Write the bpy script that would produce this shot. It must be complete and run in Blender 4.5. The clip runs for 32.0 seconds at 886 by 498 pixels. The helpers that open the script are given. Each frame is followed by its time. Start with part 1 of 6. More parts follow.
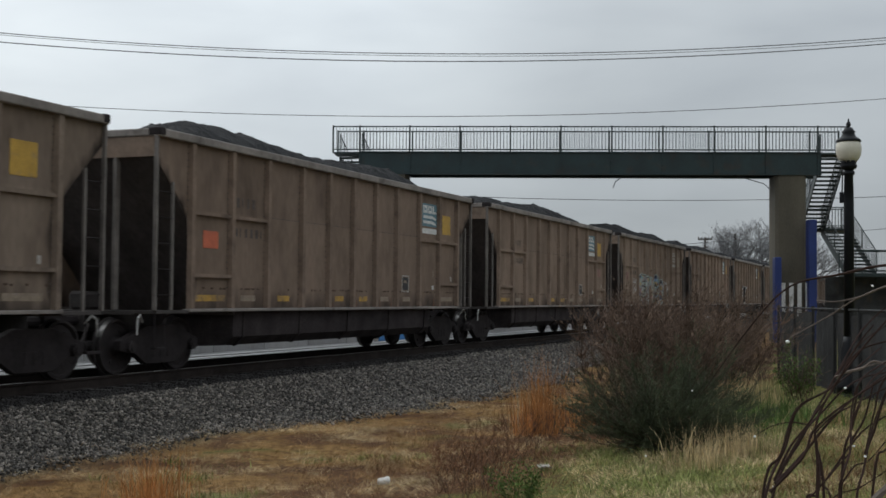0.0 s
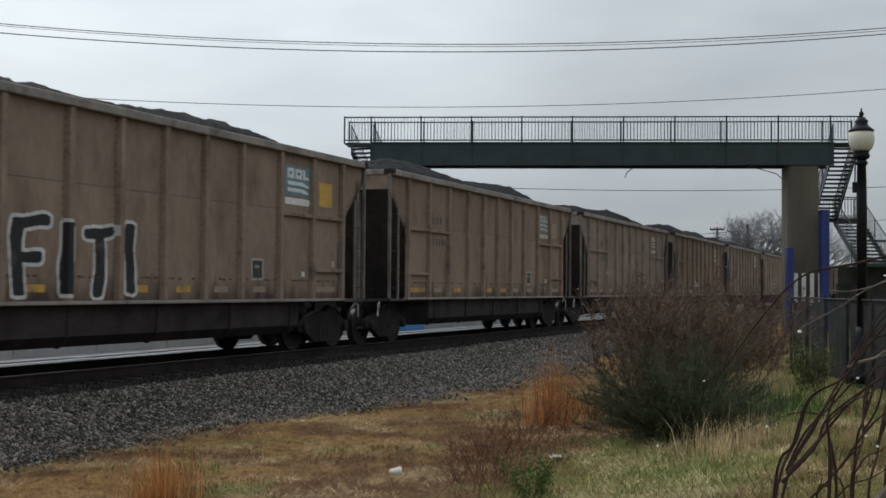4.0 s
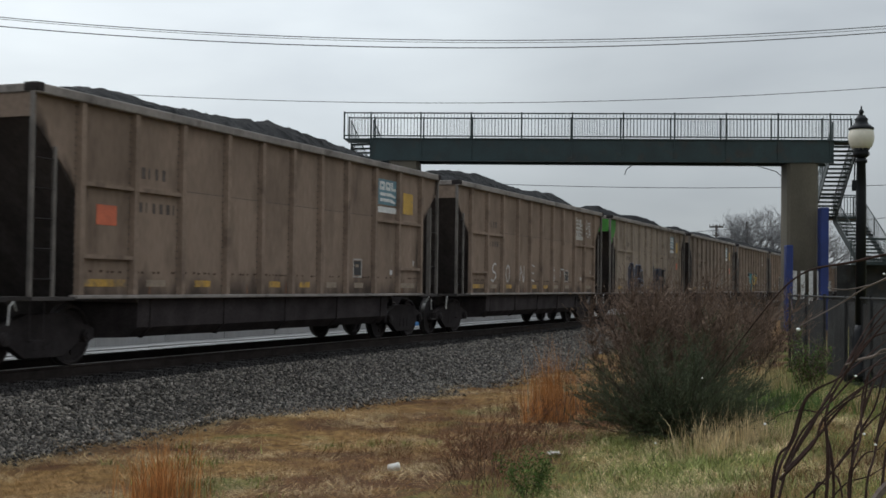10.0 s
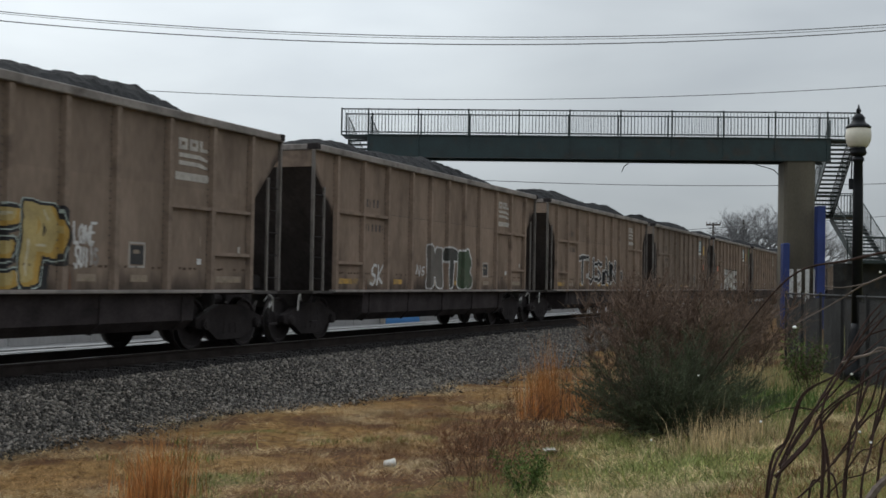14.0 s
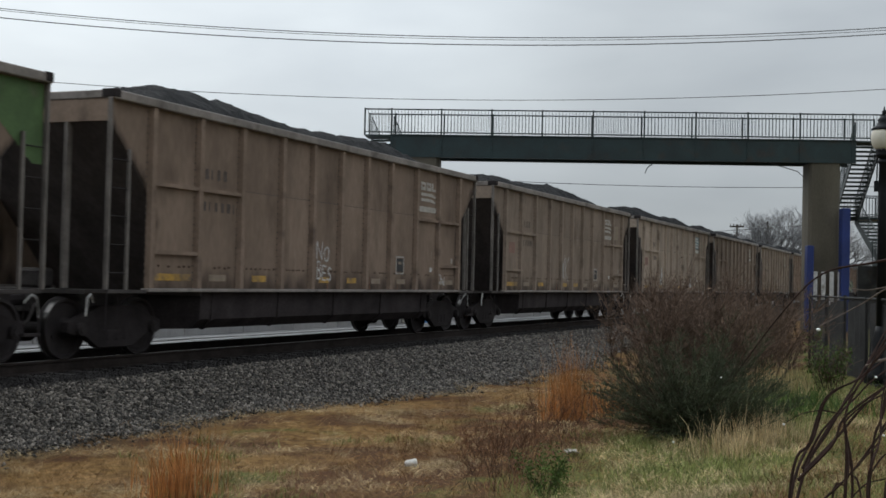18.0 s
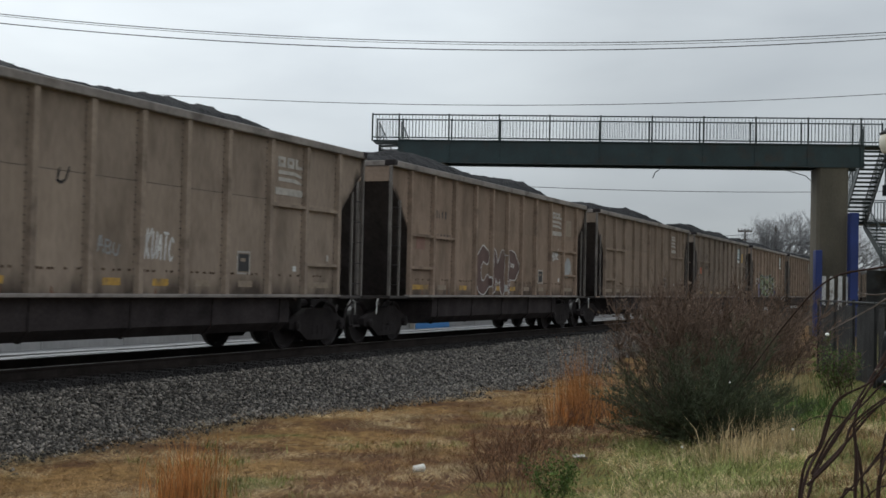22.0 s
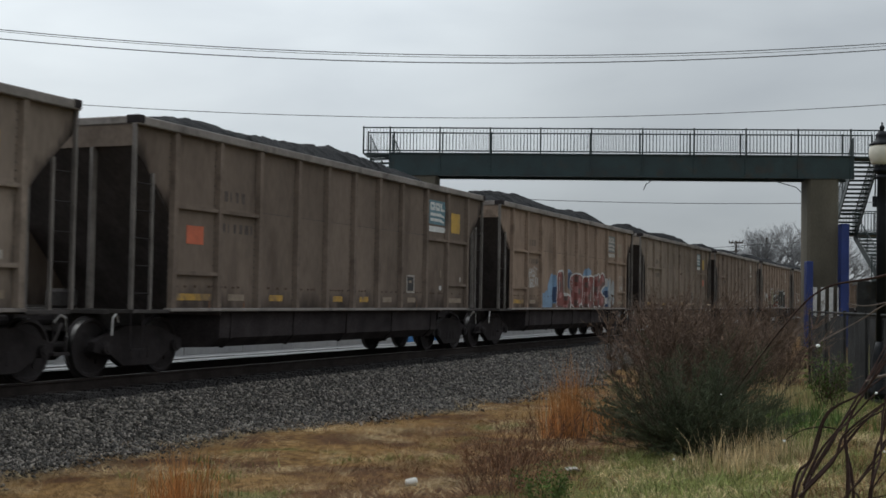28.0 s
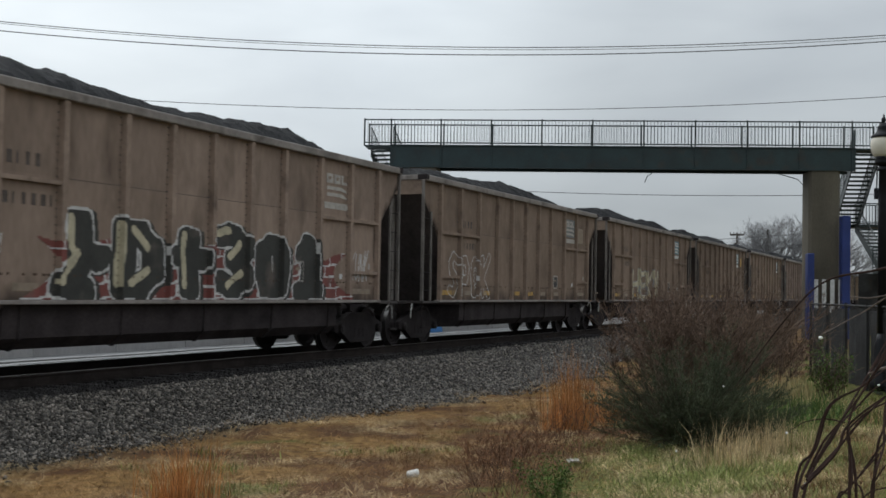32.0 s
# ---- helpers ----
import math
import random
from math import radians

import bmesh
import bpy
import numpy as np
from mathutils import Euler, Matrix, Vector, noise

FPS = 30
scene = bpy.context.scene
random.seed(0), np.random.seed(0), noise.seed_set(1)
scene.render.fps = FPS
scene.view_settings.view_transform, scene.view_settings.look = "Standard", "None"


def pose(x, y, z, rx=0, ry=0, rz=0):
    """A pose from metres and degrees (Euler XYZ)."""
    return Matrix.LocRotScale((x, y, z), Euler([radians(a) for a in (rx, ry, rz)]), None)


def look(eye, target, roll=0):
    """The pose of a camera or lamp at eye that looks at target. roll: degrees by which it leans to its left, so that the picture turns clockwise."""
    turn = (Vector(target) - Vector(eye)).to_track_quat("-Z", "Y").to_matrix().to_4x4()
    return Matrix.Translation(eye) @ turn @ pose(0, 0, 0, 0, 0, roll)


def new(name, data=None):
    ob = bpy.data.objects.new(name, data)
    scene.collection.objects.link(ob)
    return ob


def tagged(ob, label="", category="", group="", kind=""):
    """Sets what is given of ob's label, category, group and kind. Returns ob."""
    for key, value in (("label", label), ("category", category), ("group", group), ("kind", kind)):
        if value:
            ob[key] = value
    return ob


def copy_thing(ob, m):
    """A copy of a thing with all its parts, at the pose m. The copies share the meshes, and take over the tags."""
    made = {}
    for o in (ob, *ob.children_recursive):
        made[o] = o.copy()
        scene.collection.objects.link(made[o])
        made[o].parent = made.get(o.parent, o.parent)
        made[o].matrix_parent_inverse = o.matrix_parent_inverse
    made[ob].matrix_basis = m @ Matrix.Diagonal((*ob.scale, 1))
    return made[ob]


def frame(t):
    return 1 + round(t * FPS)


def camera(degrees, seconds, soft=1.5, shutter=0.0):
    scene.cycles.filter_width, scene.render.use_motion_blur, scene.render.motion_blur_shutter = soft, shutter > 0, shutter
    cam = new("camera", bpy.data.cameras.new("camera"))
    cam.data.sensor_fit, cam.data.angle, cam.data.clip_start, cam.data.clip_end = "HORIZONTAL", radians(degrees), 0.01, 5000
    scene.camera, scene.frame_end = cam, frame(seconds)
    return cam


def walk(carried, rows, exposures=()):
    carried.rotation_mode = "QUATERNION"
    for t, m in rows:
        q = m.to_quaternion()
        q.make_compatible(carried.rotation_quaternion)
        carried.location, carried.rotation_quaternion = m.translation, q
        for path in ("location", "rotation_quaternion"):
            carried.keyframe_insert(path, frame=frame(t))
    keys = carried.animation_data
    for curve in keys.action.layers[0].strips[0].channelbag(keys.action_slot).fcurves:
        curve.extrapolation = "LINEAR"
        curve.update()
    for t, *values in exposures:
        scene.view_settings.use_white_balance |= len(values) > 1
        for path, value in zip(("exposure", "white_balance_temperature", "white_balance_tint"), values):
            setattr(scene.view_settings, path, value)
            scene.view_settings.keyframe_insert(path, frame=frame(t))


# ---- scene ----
# The track runs along x, its rail tops lie at z = 0; the coal train comes from +x.
cam = camera(39.36, 32.0, soft=1.6, shutter=0.10)
PATH = [
    (0, pose(0.001, -13.046, 1.299, 92.247, -0.496, -68.780)),
    (0.5, pose(0.001, -13.047, 1.299, 92.254, -0.461, -68.778)),
    (1, pose(-0.001, -13.044, 1.297, 92.220, -0.413, -68.770)),
    (1.5, pose(0.001, -13.046, 1.297, 92.206, -0.341, -68.789)),
    (2, pose(-0.000, -13.047, 1.298, 92.261, -0.299, -68.796)),
    (2.5, pose(0.001, -13.046, 1.298, 92.360, -0.264, -68.831)),
    (3, pose(0.000, -13.045, 1.298, 92.309, -0.184, -68.784)),
    (3.5, pose(0.002, -13.047, 1.298, 92.025, -0.306, -68.585)),
    (5.5, pose(-0.000, -13.045, 1.297, 91.557, -0.472, -67.482)),
    (6, pose(0.001, -13.046, 1.298, 91.536, -0.418, -67.447)),
    (6.5, pose(0.000, -13.045, 1.298, 91.585, -0.356, -67.601)),
    (7, pose(0.002, -13.048, 1.300, 91.706, -0.351, -67.786)),
    (7.5, pose(0.002, -13.047, 1.297, 91.862, -0.331, -68.073)),
    (8, pose(0.000, -13.047, 1.297, 91.826, -0.441, -68.246)),
    (8.5, pose(-0.000, -13.046, 1.298, 91.628, -0.606, -68.263)),
    (9, pose(-0.000, -13.047, 1.297, 91.547, -0.716, -68.281)),
    (9.5, pose(0.000, -13.047, 1.297, 91.529, -0.777, -68.309)),
    (10, pose(0.001, -13.047, 1.298, 91.628, -0.713, -68.287)),
    (10.5, pose(-0.000, -13.048, 1.298, 91.711, -0.627, -68.307)),
    (11, pose(-0.000, -13.048, 1.297, 91.765, -0.640, -68.402)),
    (11.5, pose(0.000, -13.046, 1.298, 91.787, -0.706, -68.422)),
    (12, pose(0.000, -13.049, 1.295, 91.624, -0.819, -68.342)),
    (12.5, pose(0.001, -13.046, 1.297, 91.495, -0.931, -68.307)),
    (13, pose(0.000, -13.044, 1.296, 91.485, -1.003, -68.315)),
    (13.5, pose(0.001, -13.046, 1.296, 91.457, -1.017, -68.366)),
    (14, pose(0.000, -13.047, 1.297, 91.471, -0.980, -68.439)),
    (14.5, pose(0.000, -13.046, 1.297, 91.434, -0.970, -68.476)),
    (16.5, pose(0.001, -13.046, 1.296, 91.317, -1.106, -67.912)),
    (17, pose(-0.000, -13.047, 1.296, 91.353, -1.164, -67.596)),
    (17.5, pose(0.001, -13.047, 1.297, 91.399, -1.266, -67.417)),
    (18, pose(0.000, -13.047, 1.296, 91.470, -1.316, -67.412)),
    (18.5, pose(0.001, -13.046, 1.299, 91.530, -1.283, -67.476)),
    (19, pose(0.000, -13.047, 1.297, 91.564, -1.260, -67.306)),
    (19.5, pose(0.000, -13.046, 1.297, 91.552, -1.322, -67.082)),
    (20, pose(-0.000, -13.046, 1.296, 91.550, -1.321, -66.981)),
    (20.5, pose(0.000, -13.047, 1.296, 91.464, -1.402, -67.000)),
    (21, pose(0.000, -13.046, 1.299, 91.513, -1.326, -67.015)),
    (21.5, pose(-0.000, -13.046, 1.296, 91.633, -1.300, -67.049)),
    (22, pose(-0.000, -13.046, 1.296, 91.700, -1.242, -67.056)),
    (22.5, pose(0.000, -13.047, 1.296, 91.698, -1.250, -67.057)),
    (23, pose(0.000, -13.046, 1.296, 91.756, -1.247, -67.073)),
    (23.5, pose(0.001, -13.047, 1.297, 91.928, -1.135, -67.082)),
    (24, pose(0.000, -13.047, 1.297, 92.066, -1.074, -67.090)),
    (24.5, pose(-0.000, -13.047, 1.296, 92.115, -1.053, -67.132)),
    (25, pose(0.001, -13.045, 1.298, 92.178, -1.081, -67.212)),
    (25.5, pose(0.000, -13.047, 1.299, 92.245, -1.022, -67.242)),
    (27.5, pose(0.001, -13.047, 1.295, 92.330, -0.908, -67.465)),
    (28, pose(0.002, -13.048, 1.297, 92.298, -0.975, -67.437)),
    (28.5, pose(0.000, -13.045, 1.296, 92.167, -0.994, -67.428)),
    (29, pose(-0.000, -13.046, 1.296, 91.947, -1.016, -67.403)),
    (29.5, pose(0.001, -13.047, 1.297, 91.788, -1.078, -67.408)),
    (30, pose(0.001, -13.048, 1.298, 91.769, -1.008, -67.436)),
    (30.5, pose(0.000, -13.046, 1.299, 91.812, -0.984, -67.448)),
    (31, pose(0.001, -13.046, 1.298, 91.900, -0.944, -67.404)),
    (31.5, pose(0.000, -13.047, 1.297, 91.937, -0.957, -67.391)),
    (32, pose(-0.001, -13.044, 1.297, 91.932, -0.971, -67.387)),
]
# the clip's camera drifts a little in exposure
walk(cam, PATH, [(0, -0.07), (2, -0.06), (3.5, -0.02), (6, 0.06), (14, 0.05), (17, -0.04), (19, 0.05), (25, 0.05), (28, -0.08), (29.5, -0.03), (32, 0.04)])

# ---------------------------------------------------------------- world and light
world = bpy.data.worlds.new("overcast_sky")
scene.world = world
world.use_nodes = True
wn, wl = world.node_tree.nodes, world.node_tree.links
wn.clear()
w_out = wn.new("ShaderNodeOutputWorld")
w_bg = wn.new("ShaderNodeBackground")
w_sky = wn.new("ShaderNodeTexSky")
w_sky.sky_type = "NISHITA"
w_sky.sun_disc = False
w_sky.sun_elevation = radians(41)
w_sky.sun_rotation = radians(13)
w_coord = wn.new("ShaderNodeTexCoord")
w_map = wn.new("ShaderNodeMapping")
w_map.inputs["Scale"].default_value = (1.0, 1.0, 3.2)
w_map.inputs["Location"].default_value = (0.35, 0.2, 0.1)
w_noise = wn.new("ShaderNodeTexNoise")
w_noise.inputs["Scale"].default_value = 4.6
w_noise.inputs["Detail"].default_value = 5.0
w_noise.inputs["Roughness"].default_value = 0.45
w_noise.inputs["Distortion"].default_value = 0.2
w_ramp = wn.new("ShaderNodeValToRGB")
w_ramp.color_ramp.elements[0].position = 0.30
w_ramp.color_ramp.elements[0].color = (0.83, 0.86, 0.89, 1)
w_ramp.color_ramp.elements[1].position = 0.70
w_ramp.color_ramp.elements[1].color = (1.03, 1.06, 1.075, 1)
# the cloud layer is brightest round the hidden sun
w_dot = wn.new("ShaderNodeVectorMath")
w_dot.operation = "DOT_PRODUCT"
w_dot.inputs[1].default_value = (0.22, 0.90, 0.36)
w_glow = wn.new("ShaderNodeValToRGB")
w_glow.color_ramp.elements[0].position = 0.55
w_glow.color_ramp.elements[0].color = (0.375, 0.395, 0.415, 1)
w_glow.color_ramp.elements[1].position = 0.90
w_glow.color_ramp.elements[1].color = (0.68, 0.71, 0.725, 1)
for at, v in ((0.68, 0.425), (0.75, 0.435), (0.82, 0.57)):
    w_glow.color_ramp.elements.new(at).color = (v, 1.055 * v, 1.095 * v, 1)
w_half = wn.new("ShaderNodeMapRange")
w_half.inputs[1].default_value = -1.0
w_half.inputs[2].default_value = 1.0
w_tint = wn.new("ShaderNodeMix")
w_tint.data_type, w_tint.blend_type = "RGBA", "MULTIPLY"
w_tint.inputs[0].default_value = 1.0
w_sep = wn.new("ShaderNodeSeparateXYZ")
w_zen = wn.new("ShaderNodeValToRGB")          # an overcast dome grows brighter towards the zenith
for k, (at, v) in enumerate(((0.0, 0.33), (0.24, 0.555), (1.0, 1.0))):
    stop = w_zen.color_ramp.elements[k] if k < 2 else w_zen.color_ramp.elements.new(at)
    stop.position = at
    stop.color = (v, v, v, 1)
w_lift = wn.new("ShaderNodeMath")
w_lift.operation = "MULTIPLY"
w_lift.inputs[1].default_value = 2.5
w_dome = wn.new("ShaderNodeVectorMath")
w_dome.operation = "SCALE"
w_scale = wn.new("ShaderNodeVectorMath")
w_scale.operation = "SCALE"
w_scale.inputs["Scale"].default_value = 0.08
w_mix = wn.new("ShaderNodeMix")
w_mix.data_type = "RGBA"
w_mix.inputs[0].default_value = 0.95
wl.new(w_coord.outputs["Generated"], w_map.inputs[0])
wl.new(w_map.outputs[0], w_noise.inputs["Vector"])
wl.new(w_noise.outputs["Fac"], w_ramp.inputs[0])
wl.new(w_coord.outputs["Generated"], w_dot.inputs[0])
wl.new(w_dot.outputs["Value"], w_half.inputs[0])
wl.new(w_half.outputs[0], w_glow.inputs[0])
wl.new(w_ramp.outputs[0], w_tint.inputs[6])
wl.new(w_glow.outputs[0], w_tint.inputs[7])
wl.new(w_sky.outputs[0], w_scale.inputs[0])
wl.new(w_scale.outputs[0], w_mix.inputs[6])
wl.new(w_coord.outputs["Generated"], w_sep.inputs[0])
wl.new(w_sep.outputs["Z"], w_zen.inputs[0])
wl.new(w_tint.outputs[2], w_dome.inputs[0])
wl.new(w_zen.outputs[0], w_lift.inputs[0])
wl.new(w_lift.outputs[0], w_dome.inputs["Scale"])
wl.new(w_dome.outputs[0], w_mix.inputs[7])
wl.new(w_mix.outputs[2], w_bg.inputs["Color"])
w_bg.inputs["Strength"].default_value = 1.07
wl.new(w_bg.outputs[0], w_out.inputs[0])

sun = new("sun", bpy.data.lights.new("sun", "SUN"))
sun.data.energy = 0.5
sun.data.angle = radians(40)
sun.data.color = (1.0, 0.97, 0.93)
sun.matrix_world = look((8, 34, 30), (0, 0, 0))

# ---------------------------------------------------------------- material kit
def mat(name, color, rough=0.7, metal=0.0, scale=4.0, amount=0.25, fine=40.0, bump=0.15,
        stretch=(1, 1, 1), stain=None, stain_scale=1.2, stain_at=(0.55, 0.72), tint=False, random_tone=0.0, spec=0.5, island=0.0, skew=0.0, soot=False):
    """Two scales of colour variation, an optional stain and a fine bump, in the object's own metres."""
    m = bpy.data.materials.new(name)
    m.use_nodes = True
    n, l = m.node_tree.nodes, m.node_tree.links
    b = n["Principled BSDF"]
    b.inputs["Roughness"].default_value = rough
    b.inputs["Metallic"].default_value = metal
    b.inputs["Specular IOR Level"].default_value = spec
    co = n.new("ShaderNodeTexCoord")
    mp = n.new("ShaderNodeMapping")
    mp.inputs["Scale"].default_value = stretch
    l.new(co.outputs["Object"], mp.inputs[0])
    info = n.new("ShaderNodeObjectInfo")
    if tint:                         # no two cars weather alike
        off = n.new("ShaderNodeMath")
        off.operation = "MULTIPLY"
        l.new(info.outputs["Random"], off.inputs[0])
        off.inputs[1].default_value = 90.0
        l.new(off.outputs[0], mp.inputs["Location"])

    def noise_tex(sc, detail=4.0):
        t = n.new("ShaderNodeTexNoise")
        t.inputs["Scale"].default_value = sc
        t.inputs["Detail"].default_value = detail
        l.new(mp.outputs[0], t.inputs["Vector"])
        return t

    def mix(kind, fac, a, bb):
        x = n.new("ShaderNodeMix")
        x.data_type, x.blend_type = "RGBA", kind
        for sock, v in ((x.inputs[0], fac), (x.inputs[6], a), (x.inputs[7], bb)):
            if hasattr(v, "links"):
                l.new(v, sock)
            elif isinstance(v, tuple):
                sock.default_value = (*v, 1) if len(v) == 3 else v
            else:
                sock.default_value = v
        return x.outputs[2]

    def spread(src, lo, hi, a, bb):
        r = n.new("ShaderNodeMapRange")
        l.new(src, r.inputs[0])
        for k, v in zip((1, 2, 3, 4), (lo, hi, a, bb)):
            r.inputs[k].default_value = v
        return r.outputs[0]

    big, small = noise_tex(scale), noise_tex(fine, 3.0)
    base = color
    if tint:
        at = n.new("ShaderNodeAttribute")
        at.attribute_type, at.attribute_name = "OBJECT", "tint"
        base = at.outputs["Color"]
    c = base
    if stain:
        st = noise_tex(stain_scale, 5.0)
        c = mix("MIX", spread(st.outputs["Fac"], stain_at[0], stain_at[1], 0.0, 1.0), c, stain)
    if soot:                         # coal dirt round the end openings and splashed along the foot; the upper plates are a shade duller
        xyz = n.new("ShaderNodeSeparateXYZ")
        l.new(co.outputs["Object"], xyz.inputs[0])

        def calc(kind, a, bb):
            x = n.new("ShaderNodeMath")
            x.operation = kind
            for sock, v in ((x.inputs[0], a), (x.inputs[1], bb)):
                if hasattr(v, "links"):
                    l.new(v, sock)
                else:
                    sock.default_value = v
            return x.outputs[0]

        ragged = spread(noise_tex(2.6, 6.0).outputs["Fac"], 0.25, 0.75, -0.22, 0.22)
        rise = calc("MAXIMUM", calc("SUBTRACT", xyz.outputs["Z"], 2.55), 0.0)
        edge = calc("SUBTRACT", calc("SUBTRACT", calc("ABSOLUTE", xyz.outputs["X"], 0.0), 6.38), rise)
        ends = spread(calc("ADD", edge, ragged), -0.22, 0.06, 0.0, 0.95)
        foot = spread(calc("ADD", xyz.outputs["Z"], ragged), 1.42, 1.02, 0.0, 0.8)
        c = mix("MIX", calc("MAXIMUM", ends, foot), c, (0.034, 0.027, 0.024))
        c = mix("MULTIPLY", spread(xyz.outputs["Z"], 2.775, 2.785, 0.0, 1.0), c, (0.93, 0.93, 0.94))
    v1 = spread(big.outputs["Fac"], 0.3, 0.7, 1.0 - amount, 1.0 + amount)
    v2 = spread(small.outputs["Fac"], 0.3, 0.7, 1.0 - 0.5 * amount, 1.0 + 0.5 * amount)
    mul = n.new("ShaderNodeMath")
    mul.operation = "MULTIPLY"
    l.new(v1, mul.inputs[0])
    l.new(v2, mul.inputs[1])
    value = mul.outputs[0]
    for src, amt in ((info.outputs["Random"], random_tone), (None, island)):
        if amt:
            if src is None:
                src = n.new("ShaderNodeNewGeometry").outputs["Random Per Island"]
                if skew:             # most pieces dark, a few pale
                    pw = n.new("ShaderNodeMath")
                    pw.operation = "POWER"
                    l.new(src, pw.inputs[0])
                    pw.inputs[1].default_value = skew
                    src = pw.outputs[0]
            m2 = n.new("ShaderNodeMath")
            m2.operation = "MULTIPLY"
            l.new(value, m2.inputs[0])
            l.new(spread(src, 0, 1, *((0.34, 3.1) if skew and amt == island else (1 - amt, 1 + amt))), m2.inputs[1])
            value = m2.outputs[0]
    sc = n.new("ShaderNodeVectorMath")
    sc.operation = "SCALE"
    if hasattr(c, "links"):
        l.new(c, sc.inputs[0])
    else:
        sc.inputs[0].default_value = c[:3]
    l.new(value, sc.inputs["Scale"])
    l.new(sc.outputs[0], b.inputs["Base Color"])
    if bump:
        bp = n.new("ShaderNodeBump")
        bp.inputs["Strength"].default_value = bump
        bp.inputs["Distance"].default_value = 0.02
        l.new(small.outputs["Fac"], bp.inputs["Height"])
        l.new(bp.outputs[0], b.inputs["Normal"])
    return m


M = {}
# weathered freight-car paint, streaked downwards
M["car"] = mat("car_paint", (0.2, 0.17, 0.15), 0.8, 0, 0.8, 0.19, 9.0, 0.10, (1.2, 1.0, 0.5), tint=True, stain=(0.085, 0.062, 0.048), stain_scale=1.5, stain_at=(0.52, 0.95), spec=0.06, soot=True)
M["car_edge"] = mat("car_edge_paint", (0.25, 0.22, 0.2), 0.75, 0, 1.5, 0.2, 14.0, 0.10, (1, 1, 1), tint=True, stain=(0.08, 0.06, 0.05), stain_scale=2.2, stain_at=(0.55, 0.85), spec=0.08)
M["rim"] = mat("worn_rim_paint", (0.235, 0.208, 0.188), 0.75, 0, 1.5, 0.25, 14.0, 0.10, stain=(0.09, 0.072, 0.06), stain_scale=2.2, stain_at=(0.58, 0.8), spec=0.3)
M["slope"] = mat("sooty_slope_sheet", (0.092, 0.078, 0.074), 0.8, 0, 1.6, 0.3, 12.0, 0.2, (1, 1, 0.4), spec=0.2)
M["belly"] = mat("coal_blackened_steel", (0.043, 0.036, 0.036), 0.85, 0.0, 2.0, 0.35, 20.0, 0.1, spec=0.1)
M["black_steel"] = mat("sooty_black_steel", (0.060, 0.052, 0.049), 0.8, 0.0, 2.0, 0.35, 20.0, 0.2, spec=0.3)
M["dark_steel"] = mat("grimy_dark_steel", (0.034, 0.029, 0.029), 0.8, 0.0, 2.0, 0.3, 20.0, 0.2, spec=0.1)
M["wheel"] = mat("wheel_steel", (0.034, 0.029, 0.029), 0.75, 0.0, 3.0, 0.3, 20.0, 0.1, spec=0.15)
M["tread"] = mat("polished_tread", (0.15, 0.145, 0.14), 0.35, 1.0, 3.0, 0.1, 20.0, 0.0)
M["coal"] = mat("coal", (0.012, 0.012, 0.013), 0.8, 0, 3.0, 0.4, 30.0, 0.8, spec=0.15)
M["grey_post"] = mat("worn_grey_post", (0.150, 0.132, 0.118), 0.7, 0.1, 3.0, 0.25, 20.0, 0.1)
M["yellow"] = mat("yellow_reflector", (0.46, 0.265, 0.045), 0.6, 0, 6.0, 0.25, 30.0, 0.05, stain=(0.16, 0.115, 0.075), stain_scale=5, stain_at=(0.45, 0.7))
M["pale_strip"] = mat("faded_reflector", (0.25, 0.195, 0.14), 0.7, 0, 6.0, 0.25, 30.0, 0.05, stain=(0.2, 0.16, 0.13), stain_scale=6)
M["gold"] = mat("yellow_placard", (0.49, 0.29, 0.04), 0.6, 0, 5.0, 0.15, 30.0, 0.0, stain=(0.3, 0.2, 0.08), stain_scale=4)
M["orange"] = mat("orange_placard", (0.55, 0.13, 0.06), 0.6, 0, 5.0, 0.2, 30.0, 0.0, stain=(0.25, 0.14, 0.1), stain_scale=4)
M["dull_orange"] = mat("faded_orange_placard", (0.24, 0.13, 0.10), 0.7, 0, 5.0, 0.2, 30.0, 0.0)
M["teal"] = mat("teal_panel", (0.11, 0.21, 0.25), 0.6, 0, 5.0, 0.2, 30.0, 0.0)
M["grey_teal"] = mat("faded_panel", (0.15, 0.16, 0.16), 0.7, 0, 5.0, 0.2, 30.0, 0.0)
M["white"] = mat("white_paint", (0.62, 0.62, 0.60), 0.6, 0, 6.0, 0.15, 40.0, 0.0, stain=(0.35, 0.32, 0.29), stain_scale=4)
M["offwhite"] = mat("dirty_white_paint", (0.40, 0.37, 0.33), 0.7, 0, 6.0, 0.2, 40.0, 0.0)
M["faint_mark"] = mat("worn_dark_lettering", (0.118, 0.099, 0.088), 0.8, 0, 6.0, 0.3, 30.0, 0.0, spec=0.06)
M["pale_rod"] = mat("bare_pale_rod", (0.46, 0.45, 0.43), 0.5, 0.1, 6.0, 0.2, 30.0, 0.0)
M["ink"] = mat("black_paint", (0.03, 0.028, 0.028), 0.7, 0, 6.0, 0.2, 40.0, 0.0)
M["bridge"] = mat("bridge_green_paint", (0.012, 0.028, 0.030), 0.55, 0.0, 1.2, 0.25, 16.0, 0.05, stain=(0.03, 0.025, 0.02), stain_scale=1.3)
M["rail_paint"] = mat("dark_green_rail_paint", (0.014, 0.026, 0.026), 0.5, 0.0, 1.2, 0.2, 16.0, 0.0)
